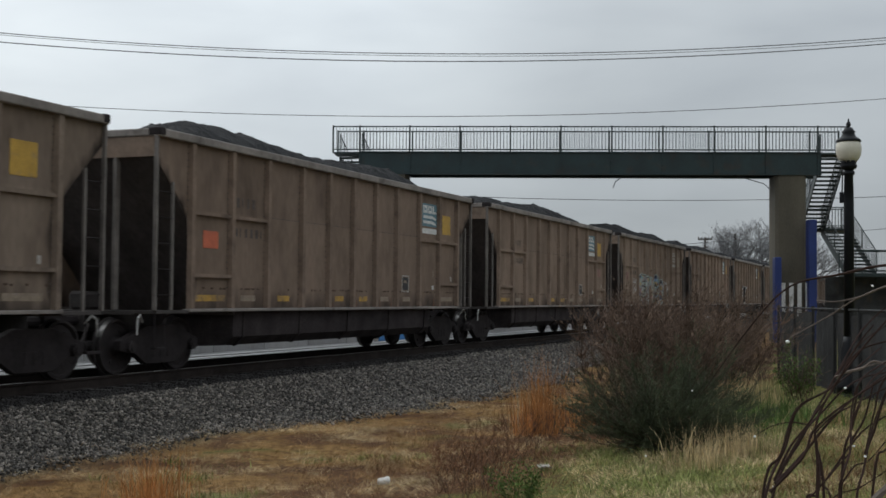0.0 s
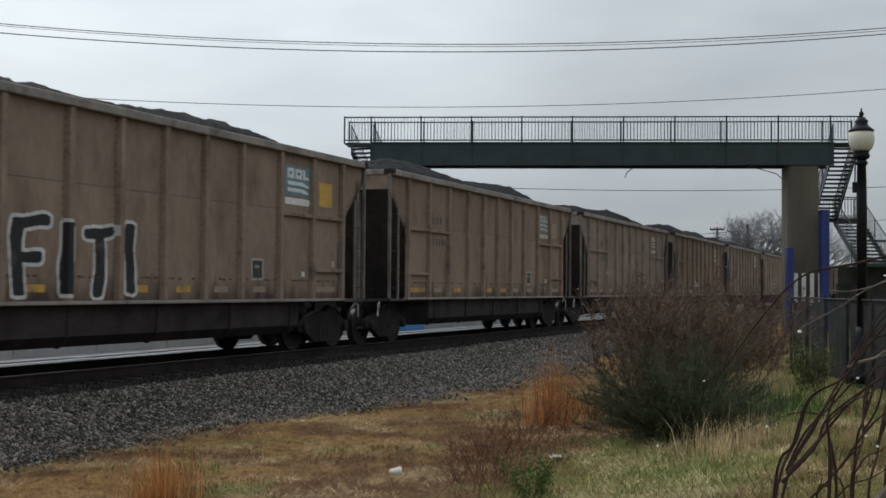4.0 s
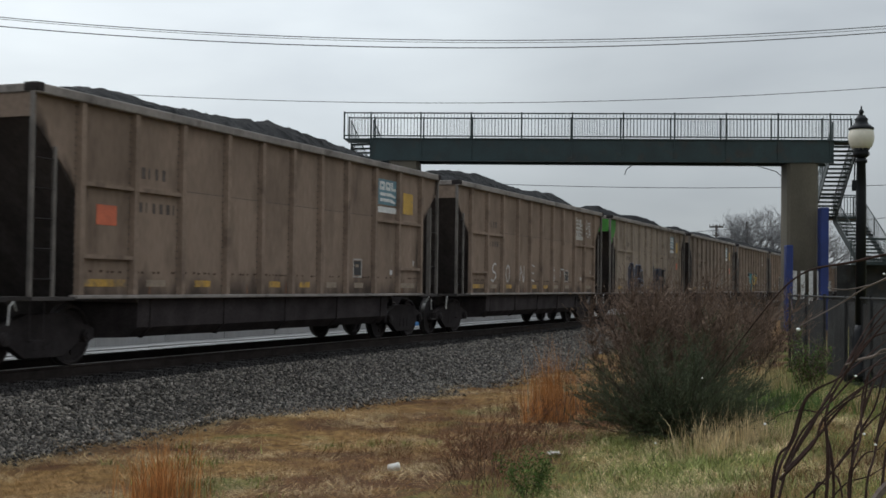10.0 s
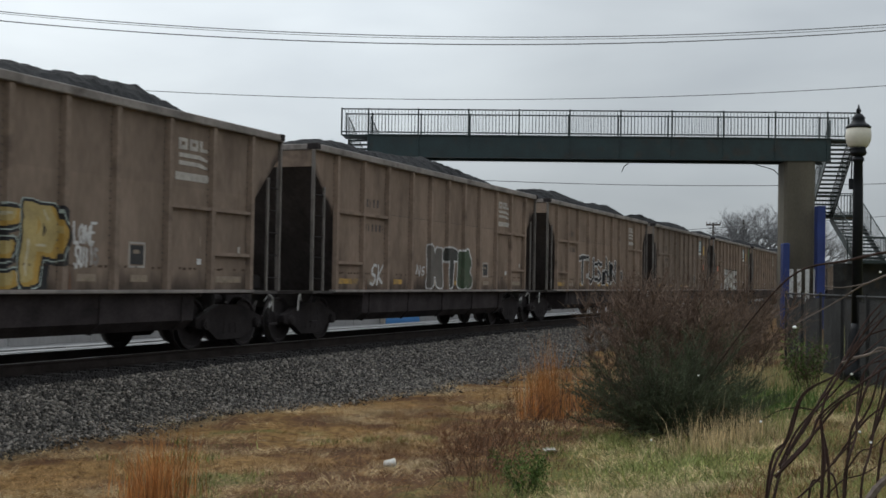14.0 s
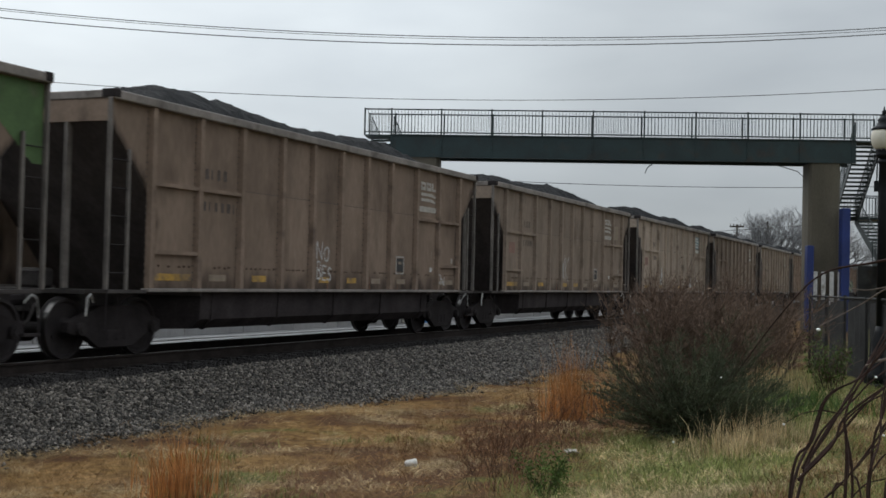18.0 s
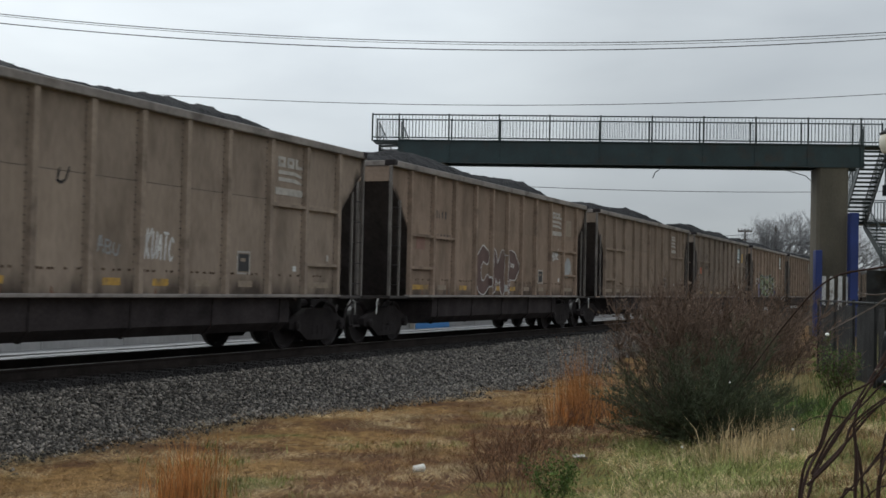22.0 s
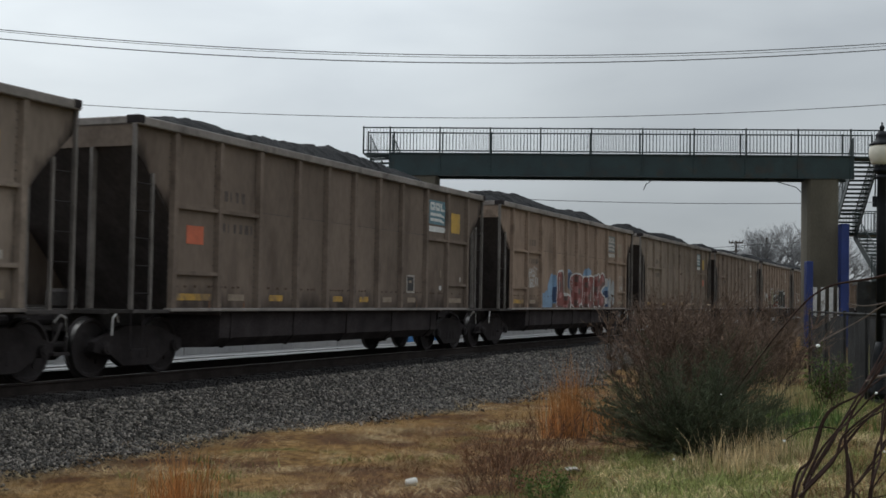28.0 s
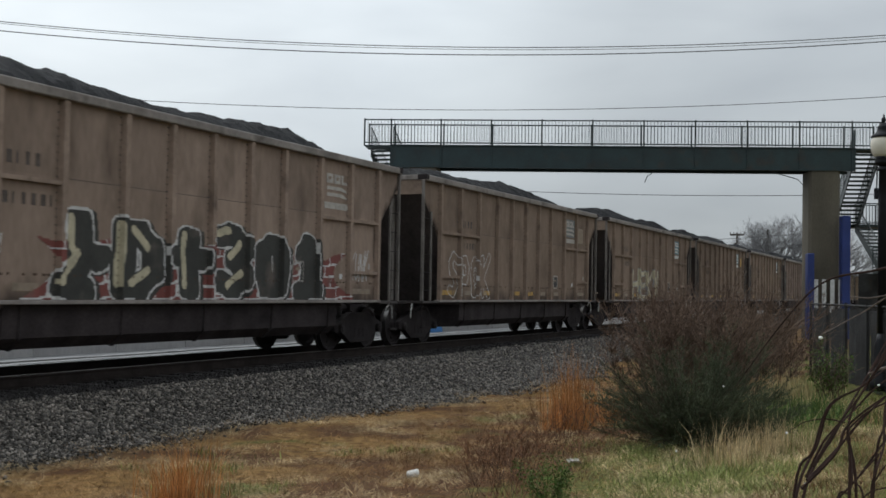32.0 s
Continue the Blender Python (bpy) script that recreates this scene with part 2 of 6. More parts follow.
M["concrete"] = mat("stained_concrete", (0.10, 0.087, 0.064), 0.9, 0, 0.8, 0.22, 18.0, 0.2, (1, 1, 0.4), stain=(0.07, 0.06, 0.048), stain_scale=0.9)
M["blue"] = mat("blue_column_paint", (0.010, 0.026, 0.135), 0.6, 0, 1.2, 0.2, 16.0, 0.03)
M["lampblack"] = mat("black_cast_iron", (0.012, 0.013, 0.015), 0.45, 0.3, 3.0, 0.3, 20.0, 0.05, spec=0.2)
M["globe"] = mat("milky_globe", (0.62, 0.58, 0.48), 0.35, 0, 3.0, 0.08, 20.0, 0.0)
M["wire"] = mat("cable_black", (0.13, 0.13, 0.133), 0.6, 0, 1.0, 0.1, 10.0, 0.0)
M["pole"] = mat("weathered_pole_wood", (0.07, 0.055, 0.045), 0.9, 0, 2.0, 0.3, 20.0, 0.1)
M["rail"] = mat("rusty_rail", (0.034, 0.027, 0.024), 0.8, 0.0, 3.0, 0.3, 20.0, 0.1, spec=0.1)
M["railtop"] = mat("polished_rail_head", (0.26, 0.25, 0.24), 0.38, 1.0, 3.0, 0.1, 20.0, 0.0)
M["tie"] = mat("creosoted_tie", (0.034, 0.029, 0.027), 0.9, 0, 3.0, 0.3, 20.0, 0.2, random_tone=0.3)
M["ballast"] = mat("granite_ballast", (0.102, 0.090, 0.077), 0.5, 0, 6.0, 0.25, 40.0, 0.2, island=1.0, skew=3.0, spec=0.22)
M["coaldust"] = mat("coal_dusted_ballast", (0.030, 0.027, 0.026), 0.7, 0, 6.0, 0.3, 40.0, 0.2, island=0.6, spec=0.15)
M["slab"] = mat("wet_concrete_slab", (0.22, 0.22, 0.22), 0.8, 0, 1.6, 0.15, 20.0, 0.03, random_tone=0.1)
M["wall"] = mat("pale_concrete_wall", (0.40, 0.40, 0.40), 0.8, 0, 0.6, 0.15, 10.0, 0.1, (1, 1, 0.4), random_tone=0.12)
M["fence"] = mat("galvanised_wire", (0.035, 0.035, 0.035), 0.6, 0.2, 4.0, 0.2, 20.0, 0.0, spec=0.1)
M["twig"] = mat("wet_dark_twig", (0.075, 0.054, 0.042), 0.75, 0, 10.0, 0.3, 80.0, 0.2, spec=0.1)
M["redtwig"] = mat("red_brown_twig", (0.155, 0.108, 0.082), 0.85, 0, 10.0, 0.3, 80.0, 0.1, island=0.4, spec=0.1)
M["cup"] = mat("white_foam_cup", (0.75, 0.73, 0.68), 0.6, 0, 20.0, 0.08, 90.0, 0.05)
M["drop"] = mat("rain_drop", (0.85, 0.85, 0.83), 0.08, 0, 20.0, 0.02, 90.0, 0.0, spec=1.0)
M["cane"] = mat("red_brown_cane", (0.040, 0.023, 0.019), 0.8, 0, 12.0, 0.3, 90.0, 0.2, spec=0.12)
M["palecane"] = mat("pale_wet_cane", (0.14, 0.11, 0.095), 0.6, 0, 12.0, 0.3, 90.0, 0.2, spec=0.15)
M["screen"] = mat("dark_windscreen_mesh", (0.060, 0.060, 0.060), 0.9, 0, 1.4, 0.35, 30.0, 0.2, stain=(0.085, 0.070, 0.058), stain_scale=1.7, spec=0.05)
M["grime"] = mat("brown_grime", (0.085, 0.058, 0.042), 0.9, 0, 3.0, 0.4, 30.0, 0.1, spec=0.1)
M["rust"] = mat("rust_streak", (0.16, 0.075, 0.04), 0.85, 0, 3.0, 0.3, 30.0, 0.1)
M["bluepaint"] = mat("blue_barrier_paint", (0.05, 0.23, 0.55), 0.4, 0.0, 2.0, 0.05, 30.0, 0.0)
# bark of the far trees, its colour paled to stand for aerial haze
M["farbark"] = mat("hazy_far_bark", (0.24, 0.237, 0.24), 0.95, 0, 6.0, 0.2, 60.0, 0.0, spec=0.05)

# ---------------------------------------------------------------- geometry kit
def box(bm, x0, x1, y0, y1, z0, z1):
    v = [bm.verts.new(p) for p in ((x0, y0, z0), (x1, y0, z0), (x1, y1, z0), (x0, y1, z0), (x0, y0, z1), (x1, y0, z1), (x1, y1, z1), (x0, y1, z1))]
    for f in ((3, 2, 1, 0), (4, 5, 6, 7), (0, 1, 5, 4), (1, 2, 6, 5), (2, 3, 7, 6), (3, 0, 4, 7)):
        bm.faces.new([v[i] for i in f])
    return v


def prism(bm, outline, axis, a, b):
    """An outline of (u, v) points drawn out along an axis from a to b. axis y: (u, v) = (x, z); axis x: (y, z); axis z: (x, y)."""
    def at(u, v, w):
        return {"y": (u, w, v), "x": (w, u, v), "z": (u, v, w)}[axis]
    lo = [bm.verts.new(at(u, v, a)) for u, v in outline]
    hi = [bm.verts.new(at(u, v, b)) for u, v in outline]
    n = len(outline)
    bm.faces.new(lo)
    bm.faces.new(hi[::-1])
    for i in range(n):
        bm.faces.new((lo[i], hi[i], hi[(i + 1) % n], lo[(i + 1) % n]))


def bar(bm, p, q, r, n=6, r2=None):
    """A round bar from p to q."""
    p, q = Vector(p), Vector(q)
    d = (q - p).normalized()
    s = d.orthogonal().normalized()
    t = d.cross(s)
    r2 = r if r2 is None else r2
    rings = []
    for c, rr in ((p, r), (q, r2)):
        rings.append([bm.verts.new(c + rr * (math.cos(2 * math.pi * k / n) * s + math.sin(2 * math.pi * k / n) * t)) for k in range(n)])
    for k in range(n):
        bm.faces.new((rings[0][k], rings[0][(k + 1) % n], rings[1][(k + 1) % n], rings[1][k]))
    bm.faces.new(rings[0][::-1])
    bm.faces.new(rings[1])


def lathe(bm, profile, centre, n=20, axis="z"):
    """A turned form: (radius, height) points about an axis through centre."""
    rings = []
    for r, h in profile:
        ring = []
        for k in range(n):
            a = 2 * math.pi * k / n
            if axis == "z":
                ring.append(bm.verts.new((centre[0] + r * math.cos(a), centre[1] + r * math.sin(a), centre[2] + h)))
            else:
                ring.append(bm.verts.new((centre[0] + r * math.cos(a), centre[1] + h, centre[2] + r * math.sin(a))))
        rings.append(ring)
    for a, b in zip(rings, rings[1:]):
        for k in range(n):
            bm.faces.new((a[k], a[(k + 1) % n], b[(k + 1) % n], b[k]))
    bm.faces.new(rings[0][::-1])
    bm.faces.new(rings[-1])


def mesh_of(name, bm, material, smooth=False, bevel=0.0):
    if bevel:
        bmesh.ops.bevel(bm, geom=bm.edges[:], offset=bevel, segments=1, affect="EDGES")
    bmesh.ops.recalc_face_normals(bm, faces=bm.faces)
    me = bpy.data.meshes.new(name)
    bm.to_mesh(me)
    bm.free()
    me.materials.append(M[material])
    if smooth:
        me.shade_smooth()
    return me


def part(name, bm, material, parent, label="", smooth=False, bevel=0.0):
    ob = new(name, mesh_of(name, bm, material, smooth, bevel))
    ob.parent = parent
    return tagged(ob, label)


def thing(name, label, category, at=None, group="", kind=""):
    ob = new(name)
    ob.empty_display_size = 0.3
    if at is not None:
        ob.matrix_basis = at
    return tagged(ob, label, category, group, kind)


def raw(name, verts, faces, material, smooth=False):
    """One mesh from arrays of corners and of faces."""
    me = bpy.data.meshes.new(name)
    verts, faces = np.asarray(verts, np.float32), np.asarray(faces, np.int32)
    k = faces.shape[1]
    me.vertices.add(len(verts))
    me.vertices.foreach_set("co", verts.ravel())
    me.loops.add(faces.size)
    me.loops.foreach_set("vertex_index", faces.ravel())
    me.polygons.add(len(faces))
    me.polygons.foreach_set("loop_start", np.arange(len(faces), dtype=np.int32) * k)
    me.update(calc_edges=True)
    me.materials.append(M[material])
    if smooth:
        me.shade_smooth()
    return me


# ---------------------------------------------------------------- ground, track bed
def smoothstep(a, b, v):
    t = np.clip((v - a) / (b - a), 0, 1)
    return t * t * (3 - 2 * t)


def toe(x):
    """How far from the track's middle the ballast ends, on the near side."""
    return 3.88 + 1.05 * smoothstep(13, 20, x) + 0.35 * smoothstep(21, 26, x) - 1.3 * smoothstep(27, 33, x) + 0.12 * np.sin(1.7 * x) + 0.07 * np.sin(4.1 * x + 1)


def ground_z(x, y):
    x, y = np.asarray(x, float), np.asarray(y, float)
    low = -0.60 + 0.30 * smoothstep(-7.5, -13.5, y) + 0.10 * smoothstep(14, 30, x) * smoothstep(-7, -11, y)
    low = low + 0.035 * np.sin(0.9 * x + 0.5 * y) * np.sin(0.7 * y - 0.3 * x) + 0.02 * np.sin(2.3 * x) * np.sin(2.9 * y + 1)
    low = np.where(y > 0, -0.36, low)
    tt = np.where(y < 0, toe(x), 3.6)
    bed = -0.20 - np.where(y < 0, 0.42, 0.16) * smoothstep(0, 1, (np.abs(y) - np.where(y < 0, 1.75, 1.9)) / (tt - np.where(y < 0, 1.75, 1.9)))
    k = smoothstep(-0.15, 0.15, np.abs(y) - tt)
    return bed * (1 - k) + low * k


def axis_steps(*spans):
    out = []
    for a, b, s in spans:
        out += list(np.arange(a, b, s))
    return np.array(out + [spans[-1][1]])


gx = axis_steps((-1500, -60, 120), (-60, 4, 4), (4, 34, 0.25), (34, 70, 0.8), (70, 160, 4), (160, 2500, 120))
gy = axis_steps((-1500, -60, 120), (-60, -15, 3), (-15, -1.4, 0.2), (-1.4, 10, 0.6), (10, 60, 5), (60, 1500, 120))
GX, GY = np.meshgrid(gx, gy, indexing="ij")
GZ = ground_z(GX, GY)
ny = len(gy)
ii, jj = np.meshgrid(np.arange(len(gx) - 1), np.arange(ny - 1), indexing="ij")
q = (ii * ny + jj).ravel()


def ground_material():
    """Dry straw turf, green patches, bare reddish soil; dark gravel on the track bed and wet asphalt beyond it."""
    m = bpy.data.materials.new("turf_and_gravel")
    m.use_nodes = True
    n, l = m.node_tree.nodes, m.node_tree.links
    b = n["Principled BSDF"]
    co = n.new("ShaderNodeTexCoord")
    sep = n.new("ShaderNodeSeparateXYZ")
    l.new(co.outputs["Object"], sep.inputs[0])

    def noise_tex(sc, d=4.0):
        t = n.new("ShaderNodeTexNoise")
        t.inputs["Scale"].default_value = sc
        t.inputs["Detail"].default_value = d
        l.new(co.outputs["Object"], t.inputs["Vector"])
        return t.outputs["Fac"]

    def rng(src, lo, hi, a=0.0, bb=1.0):
        r = n.new("ShaderNodeMapRange")
        l.new(src, r.inputs[0])
        for k, v in zip((1, 2, 3, 4), (lo, hi, a, bb)):
            r.inputs[k].default_value = v
        return r.outputs[0]

    def mixc(fac, a, bb):
        x = n.new("ShaderNodeMix")
        x.data_type = "RGBA"
        l.new(fac, x.inputs[0])
        for s, v in ((x.inputs[6], a), (x.inputs[7], bb)):
            if isinstance(v, tuple):
                s.default_value = (*v, 1)
            else:
                l.new(v, s)
        return x.outputs[2]

    straw = mixc(rng(noise_tex(9, 6), 0.35, 0.65), (0.11, 0.06, 0.024), (0.30, 0.178, 0.068))
    soil = mixc(rng(noise_tex(14, 6), 0.3, 0.7), (0.055, 0.027, 0.014), (0.14, 0.07, 0.034))
    green = mixc(rng(noise_tex(22, 5), 0.35, 0.65), (0.045, 0.055, 0.016), (0.19, 0.17, 0.055))
    yw = n.new("ShaderNodeMath")
    yw.operation = "ADD"
    l.new(sep.outputs["Y"], yw.inputs[0])
    l.new(rng(noise_tex(0.9, 5), 0.3, 0.7, -1.2, 1.2), yw.inputs[1])
    c = mixc(rng(noise_tex(0.8, 5), 0.48, 0.60), straw, soil)
    c = mixc(rng(yw.outputs[0], -6.9, -7.5), c, soil)
    c = mixc(rng(yw.outputs[0], -9.1, -9.8), c, green)
    c = mixc(rng(noise_tex(0.55, 4), 0.60, 0.66), c, green)
    gravel = mixc(rng(noise_tex(25, 6), 0.35, 0.65), (0.016, 0.014, 0.013), (0.055, 0.05, 0.045))
    wet = mixc(rng(noise_tex(0.7, 5), 0.3, 0.7), (0.13, 0.13, 0.13), (0.22, 0.22, 0.22))
    yy = sep.outputs["Y"]
    c = mixc(rng(yy, -4.6, -4.0), c, gravel)
    c = mixc(rng(yy, 5.44, 5.48), c, wet)
    l.new(c, b.inputs["Base Color"])
    l.new(rng(yy, 5.44, 5.48, 0.9, 0.55), b.inputs["Roughness"])
    l.new(rng(yy, 5.44, 5.48, 0.08, 0.25), b.inputs["Specular IOR Level"])
    bp = n.new("ShaderNodeBump")
    l.new(rng(yy, 5.25, 5.4, 0.5, 0.03), bp.inputs["Strength"])
    bp.inputs["Distance"].default_value = 0.03
    l.new(noise_tex(35, 5), bp.inputs["Height"])
    l.new(bp.outputs[0], b.inputs["Normal"])
    return m


M["ground"] = ground_material()
ground = new("ground", raw("ground", np.stack([GX, GY, GZ], -1).reshape(-1, 3), np.stack([q, q + ny, q + ny + 1, q + 1], -1), "ground", True))
tagged(ground, "dry straw turf with green patches beside a gravel track bed", "ground", kind="structure")


def stones(name, label, n, xs, ys, size, seed, material="ballast", sunk=0.004):
    """Loose angular stones on the bed, one mesh."""
    r = np.random.default_rng(seed)
    x = xs[0] + (xs[1] - xs[0]) * r.random(n) ** 1.5
    y = r.uniform(ys[0], ys[1], n)
    near = y < -12.3 + 0.9 * x           # the stretch of the shoulder that lies open to the path
    x, y = x[near], y[near]
    n = len(x)
    keep = (-y < toe(x) + 0.25 * r.standard_normal(n)) | (y > -1.8)
    x, y = x[keep], y[keep]
    n = len(x)
    base = np.array([(1, 0, -.3), (-.5, .87, -.3), (-.5, -.87, -.3), (.45, .6, .5), (-.8, .1, .45), (.4, -.65, .55), (0, 0, -.7)], float)
    tri = np.array([(0, 1, 3), (1, 4, 3), (1, 2, 4), (2, 5, 4), (2, 0, 5), (0, 3, 5), (3, 4, 5), (1, 0, 6), (2, 1, 6), (0, 2, 6)])
    s = size * r.uniform(0.55, 1.35, (n, 1, 1))
    v = base[None] * (1 + 0.35 * r.standard_normal((n, 7, 1)).clip(-1, 1)) * s * r.uniform(0.6, 1.4, (n, 1, 3))      # angular, each longer one way
    a = r.uniform(0, 6.283, n)
    e = r.normal(0, 0.6, n)
    ca, sa, ce, se = np.cos(a), np.sin(a), np.cos(e), np.sin(e)
    y1 = v[..., 1] * ce[:, None] - v[..., 2] * se[:, None]
    z1 = v[..., 1] * se[:, None] + v[..., 2] * ce[:, None]
    x2 = v[..., 0] * ca[:, None] - y1 * sa[:, None]
    y2 = v[..., 0] * sa[:, None] + y1 * ca[:, None]
    z0 = ground_z(x, y) + r.uniform(-sunk, 0.026, n)
    out = np.stack([x2 + x[:, None], y2 + y[:, None], z1 + z0[:, None]], -1).reshape(-1, 3)
    f = (tri[None] + 7 * np.arange(n)[:, None, None]).reshape(-1, 3)
    return tagged(new(name, raw(name, out, f, material)), label, "gravel", kind="stuff")


stones("ballast_stone", "grey angular granite ballast on the track shoulder", 150000, (9, 40), (-6.0, -1.95), 0.024, 3)
stones("ballast_stone", "coal-blackened ballast along the rail", 26000, (12, 46), (-2.05, -0.9), 0.022, 5, "coaldust", 0.02)
stones("ballast_stone", "grey angular granite ballast along the track", 15000, (30, 75), (-4.2, -1.8), 0.036, 4)


def track(y0, label):
    t = thing("track", label, "railway track", pose(0, y0, 0), kind="structure")
    for side in (-0.7525, 0.7525):
        bm = bmesh.new()
        prism(bm, [(side - 0.075, -0.19), (side + 0.075, -0.19), (side + 0.075, -0.175), (side + 0.012, -0.155), (side + 0.012, -0.045), (side + 0.036, -0.035),
                   (side + 0.036, -0.004), (side - 0.036, -0.004), (side - 0.036, -0.035), (side - 0.012, -0.045), (side - 0.012, -0.155), (side - 0.075, -0.175)], "x", -300, 900)
        rail = part("rail", bm, "rail", t)
        bm = bmesh.new()
        box(bm, -300, 900, side - 0.031, side + 0.031, -0.004, 0.0)
        part("rail_head", bm, "railtop", rail, "bright polished rail head")
    bm = bmesh.new()
    box(bm, -0.115, 0.115, -1.3, 1.3, -0.36, -0.172)
    me = mesh_of("tie", bm, "tie", bevel=0.012)
    for k in range(130):
        o = new("tie", me)
        o.parent = t
        o.location = (6 + 0.53 * k + 0.02 * math.sin(k * 7.3), 0.02 * math.sin(k * 3.1), 0.0)
    return t


track(0.0, "railway track with rusty rails and dark wooden ties")

# pale concrete strips and a wet apron beyond the track
apron = thing("pavement_apron", "pale wet concrete strips beyond the track", "pavement", kind="structure")
for ya, yb in ((4.12, 4.46), (4.82, 5.17)):
    bm = bmesh.new()
    box(bm, -1.485, 1.485, ya, yb, -0.46, -0.30)
    me = mesh_of("slab", bm, "slab", bevel=0.008)
    for k in range(40):
        o = new("slab", me)
        o.parent = apron
        o.location = (12 + 3.0 * k, 0, 0.004 * math.sin(k * 2.7))

# ---------------------------------------------------------------- the coal train
PITCH, HALF = 16.18, 7.405            # coupler to coupler; half the body's length
TOP, SILL, SIDE = 4.0, 1.05, 1.50     # rim, side sill, side sheet
RIBS = (-6.355, -5.055, -3.755, -2.365, -1.175, 0.0, 1.175, 2.365, 3.755, 5.055, 6.355)
RIB_W, RIB_D = 0.055, 0.085           # half width, depth


def wheelset_parts(parent, x):
    """A turned axle with two flanged wheels, about its own middle."""
    bm = bmesh.new()
    bar(bm, (0, -1.0, 0), (0, 1.0, 0), 0.085, 12)
    for s in (-1, 1):
        lathe(bm, [(0.12, s * 0.70), (0.16, s * 0.74), (0.38, s * 0.755), (0.40, s * 0.70), (0.482, s * 0.69), (0.482, s * 0.715), (0.457, s * 0.73),
                   (0.452, s * 0.825), (0.41, s * 0.83), (0.38, s * 0.785), (0.17, s * 0.80), (0.13, s * 0.86), (0.10, s * 0.87)], (0, 0, 0), 28, "y")
        for a in (0.4, 3.5):
            bar(bm, (0.27 * math.cos(a), s * 0.76, 0.27 * math.sin(a)), (0.27 * math.cos(a), s * 0.815, 0.27 * math.sin(a)), 0.04, 8)
    bm.faces.ensure_lookup_table()
    for f in bm.faces:
        c = f.calc_center_median()
        f.material_index = int(0.44 < math.hypot(c.x, c.z) < 0.462 and 0.73 < abs(c.y) < 0.825)
    me = mesh_of("wheelset", bm, "wheel")
    me.materials.append(M["tread"])
    axle = tagged(new("wheelset", me), "dark steel wheelset with polished treads")
    axle.parent = parent
    axle.location = (x, 0, 0.457)
    return axle


def truck_parts(car, x):
    """A three-piece truck: bolster, two cast side frames with springs and bearing adapters, two wheelsets."""
    bm = bmesh.new()
    box(bm, -0.22, 0.22, -1.04, 1.04, 0.42, 0.68)
    truck = part("truck", bm, "dark_steel", car, "sooty cast steel freight truck", bevel=0.02)
    truck.location = (x, 0, 0)
    for s in (-1, 1):
        y = s * 1.0
        bm = bmesh.new()
        prism(bm, [(-1.13, 0.40), (-0.98, 0.36), (-0.80, 0.40), (-0.42, 0.16), (0.42, 0.16), (0.80, 0.40), (0.98, 0.36), (1.13, 0.40), (1.13, 0.56),
                   (0.86, 0.64), (0.40, 0.80), (-0.40, 0.80), (-0.86, 0.64), (-1.13, 0.56)], "y", y - 0.07, y + 0.07)
        f = part("side_frame", bm, "dark_steel", truck, "grimy cast side frame", bevel=0.012)
        bm = bmesh.new()
        for k in (-0.2, 0.0, 0.2):
            lathe(bm, [(0.055, 0.26), (0.085, 0.28), (0.085, 0.46), (0.055, 0.48)], (k, y, 0), 10)
        tagged(part("spring_nest", bm, "dark_steel", truck), kind="stuff")
        for e in () if s > 0 else (-0.889, 0.889):
            bm = bmesh.new()
            bar(bm, (e, y - s * 0.05, 0.457), (e, y + s * 0.14, 0.457), 0.10, 12)
            bar(bm, (e, y + s * 0.13, 0.457), (e, y + s * 0.16, 0.457), 0.065, 8)
            part("bearing_cap", bm, "wheel", truck)
    return truck


def side_sheet(bm, s):
    """The side's plate, cut back under the sloping end sheets."""
    o = [(-HALF, TOP - 0.02), (-HALF, 3.54), (-HALF + 0.20, 3.36), (-HALF + 0.42, 3.16), (-HALF + 0.77, 2.84), (-HALF + 0.94, 2.62), (-HALF + 0.99, 2.4), (-HALF + 1.0, SILL),
         (HALF - 1.0, SILL), (HALF - 0.99, 2.4), (HALF - 0.94, 2.62), (HALF - 0.77, 2.84), (HALF - 0.42, 3.16), (HALF - 0.20, 3.36), (HALF, 3.54), (HALF, TOP - 0.02)]
    prism(bm, o, "y", s * (SIDE - 0.012), s * SIDE)


def coal_load(seed):
    r = random.Random(seed)
    bm = bmesh.new()
    nx, nyy = 120, 17
    ph = r.uniform(0, 50)
    peak = r.uniform(0.45, 0.60)
    a, b = r.uniform(2.0, 3.4), r.uniform(2.4, 4.0)
    rows = []
    for i in range(nx + 1):
        x = -HALF + 0.12 + (2 * HALF - 0.24) * i / nx
        along = min(1.0, max(0.0, (x + HALF - 0.15) / a)) ** 0.8 * min(1.0, max(0.0, (HALF - 0.15 - x) / b)) ** 0.9
        along *= 0.9 + 0.1 * math.sin(x * 0.8 + ph)
        row = []
        for j in range(nyy + 1):
            y = -1.44 + 2.88 * j / nyy
            z = TOP - 0.22 + (peak + 0.22) * along * max(0.0, 1 - (abs(y) / 1.5) ** 2.0)
            z += 0.055 * noise.noise((x * 1.8 + ph, y * 1.8, 0)) + 0.05 * noise.noise((x * 5 + ph, y * 5, 3)) + 0.05 * noise.noise((x * 13 + ph, y * 13, 7))
            row.append(bm.verts.new((x, y, z)))
        rows.append(row)
    for i in range(nx):
        for j in range(nyy):
            bm.faces.new((rows[i][j], rows[i + 1][j], rows[i + 1][j + 1], rows[i][j + 1]))
    return mesh_of("coal_load", bm, "coal")


COAL = [coal_load(k) for k in range(5)]


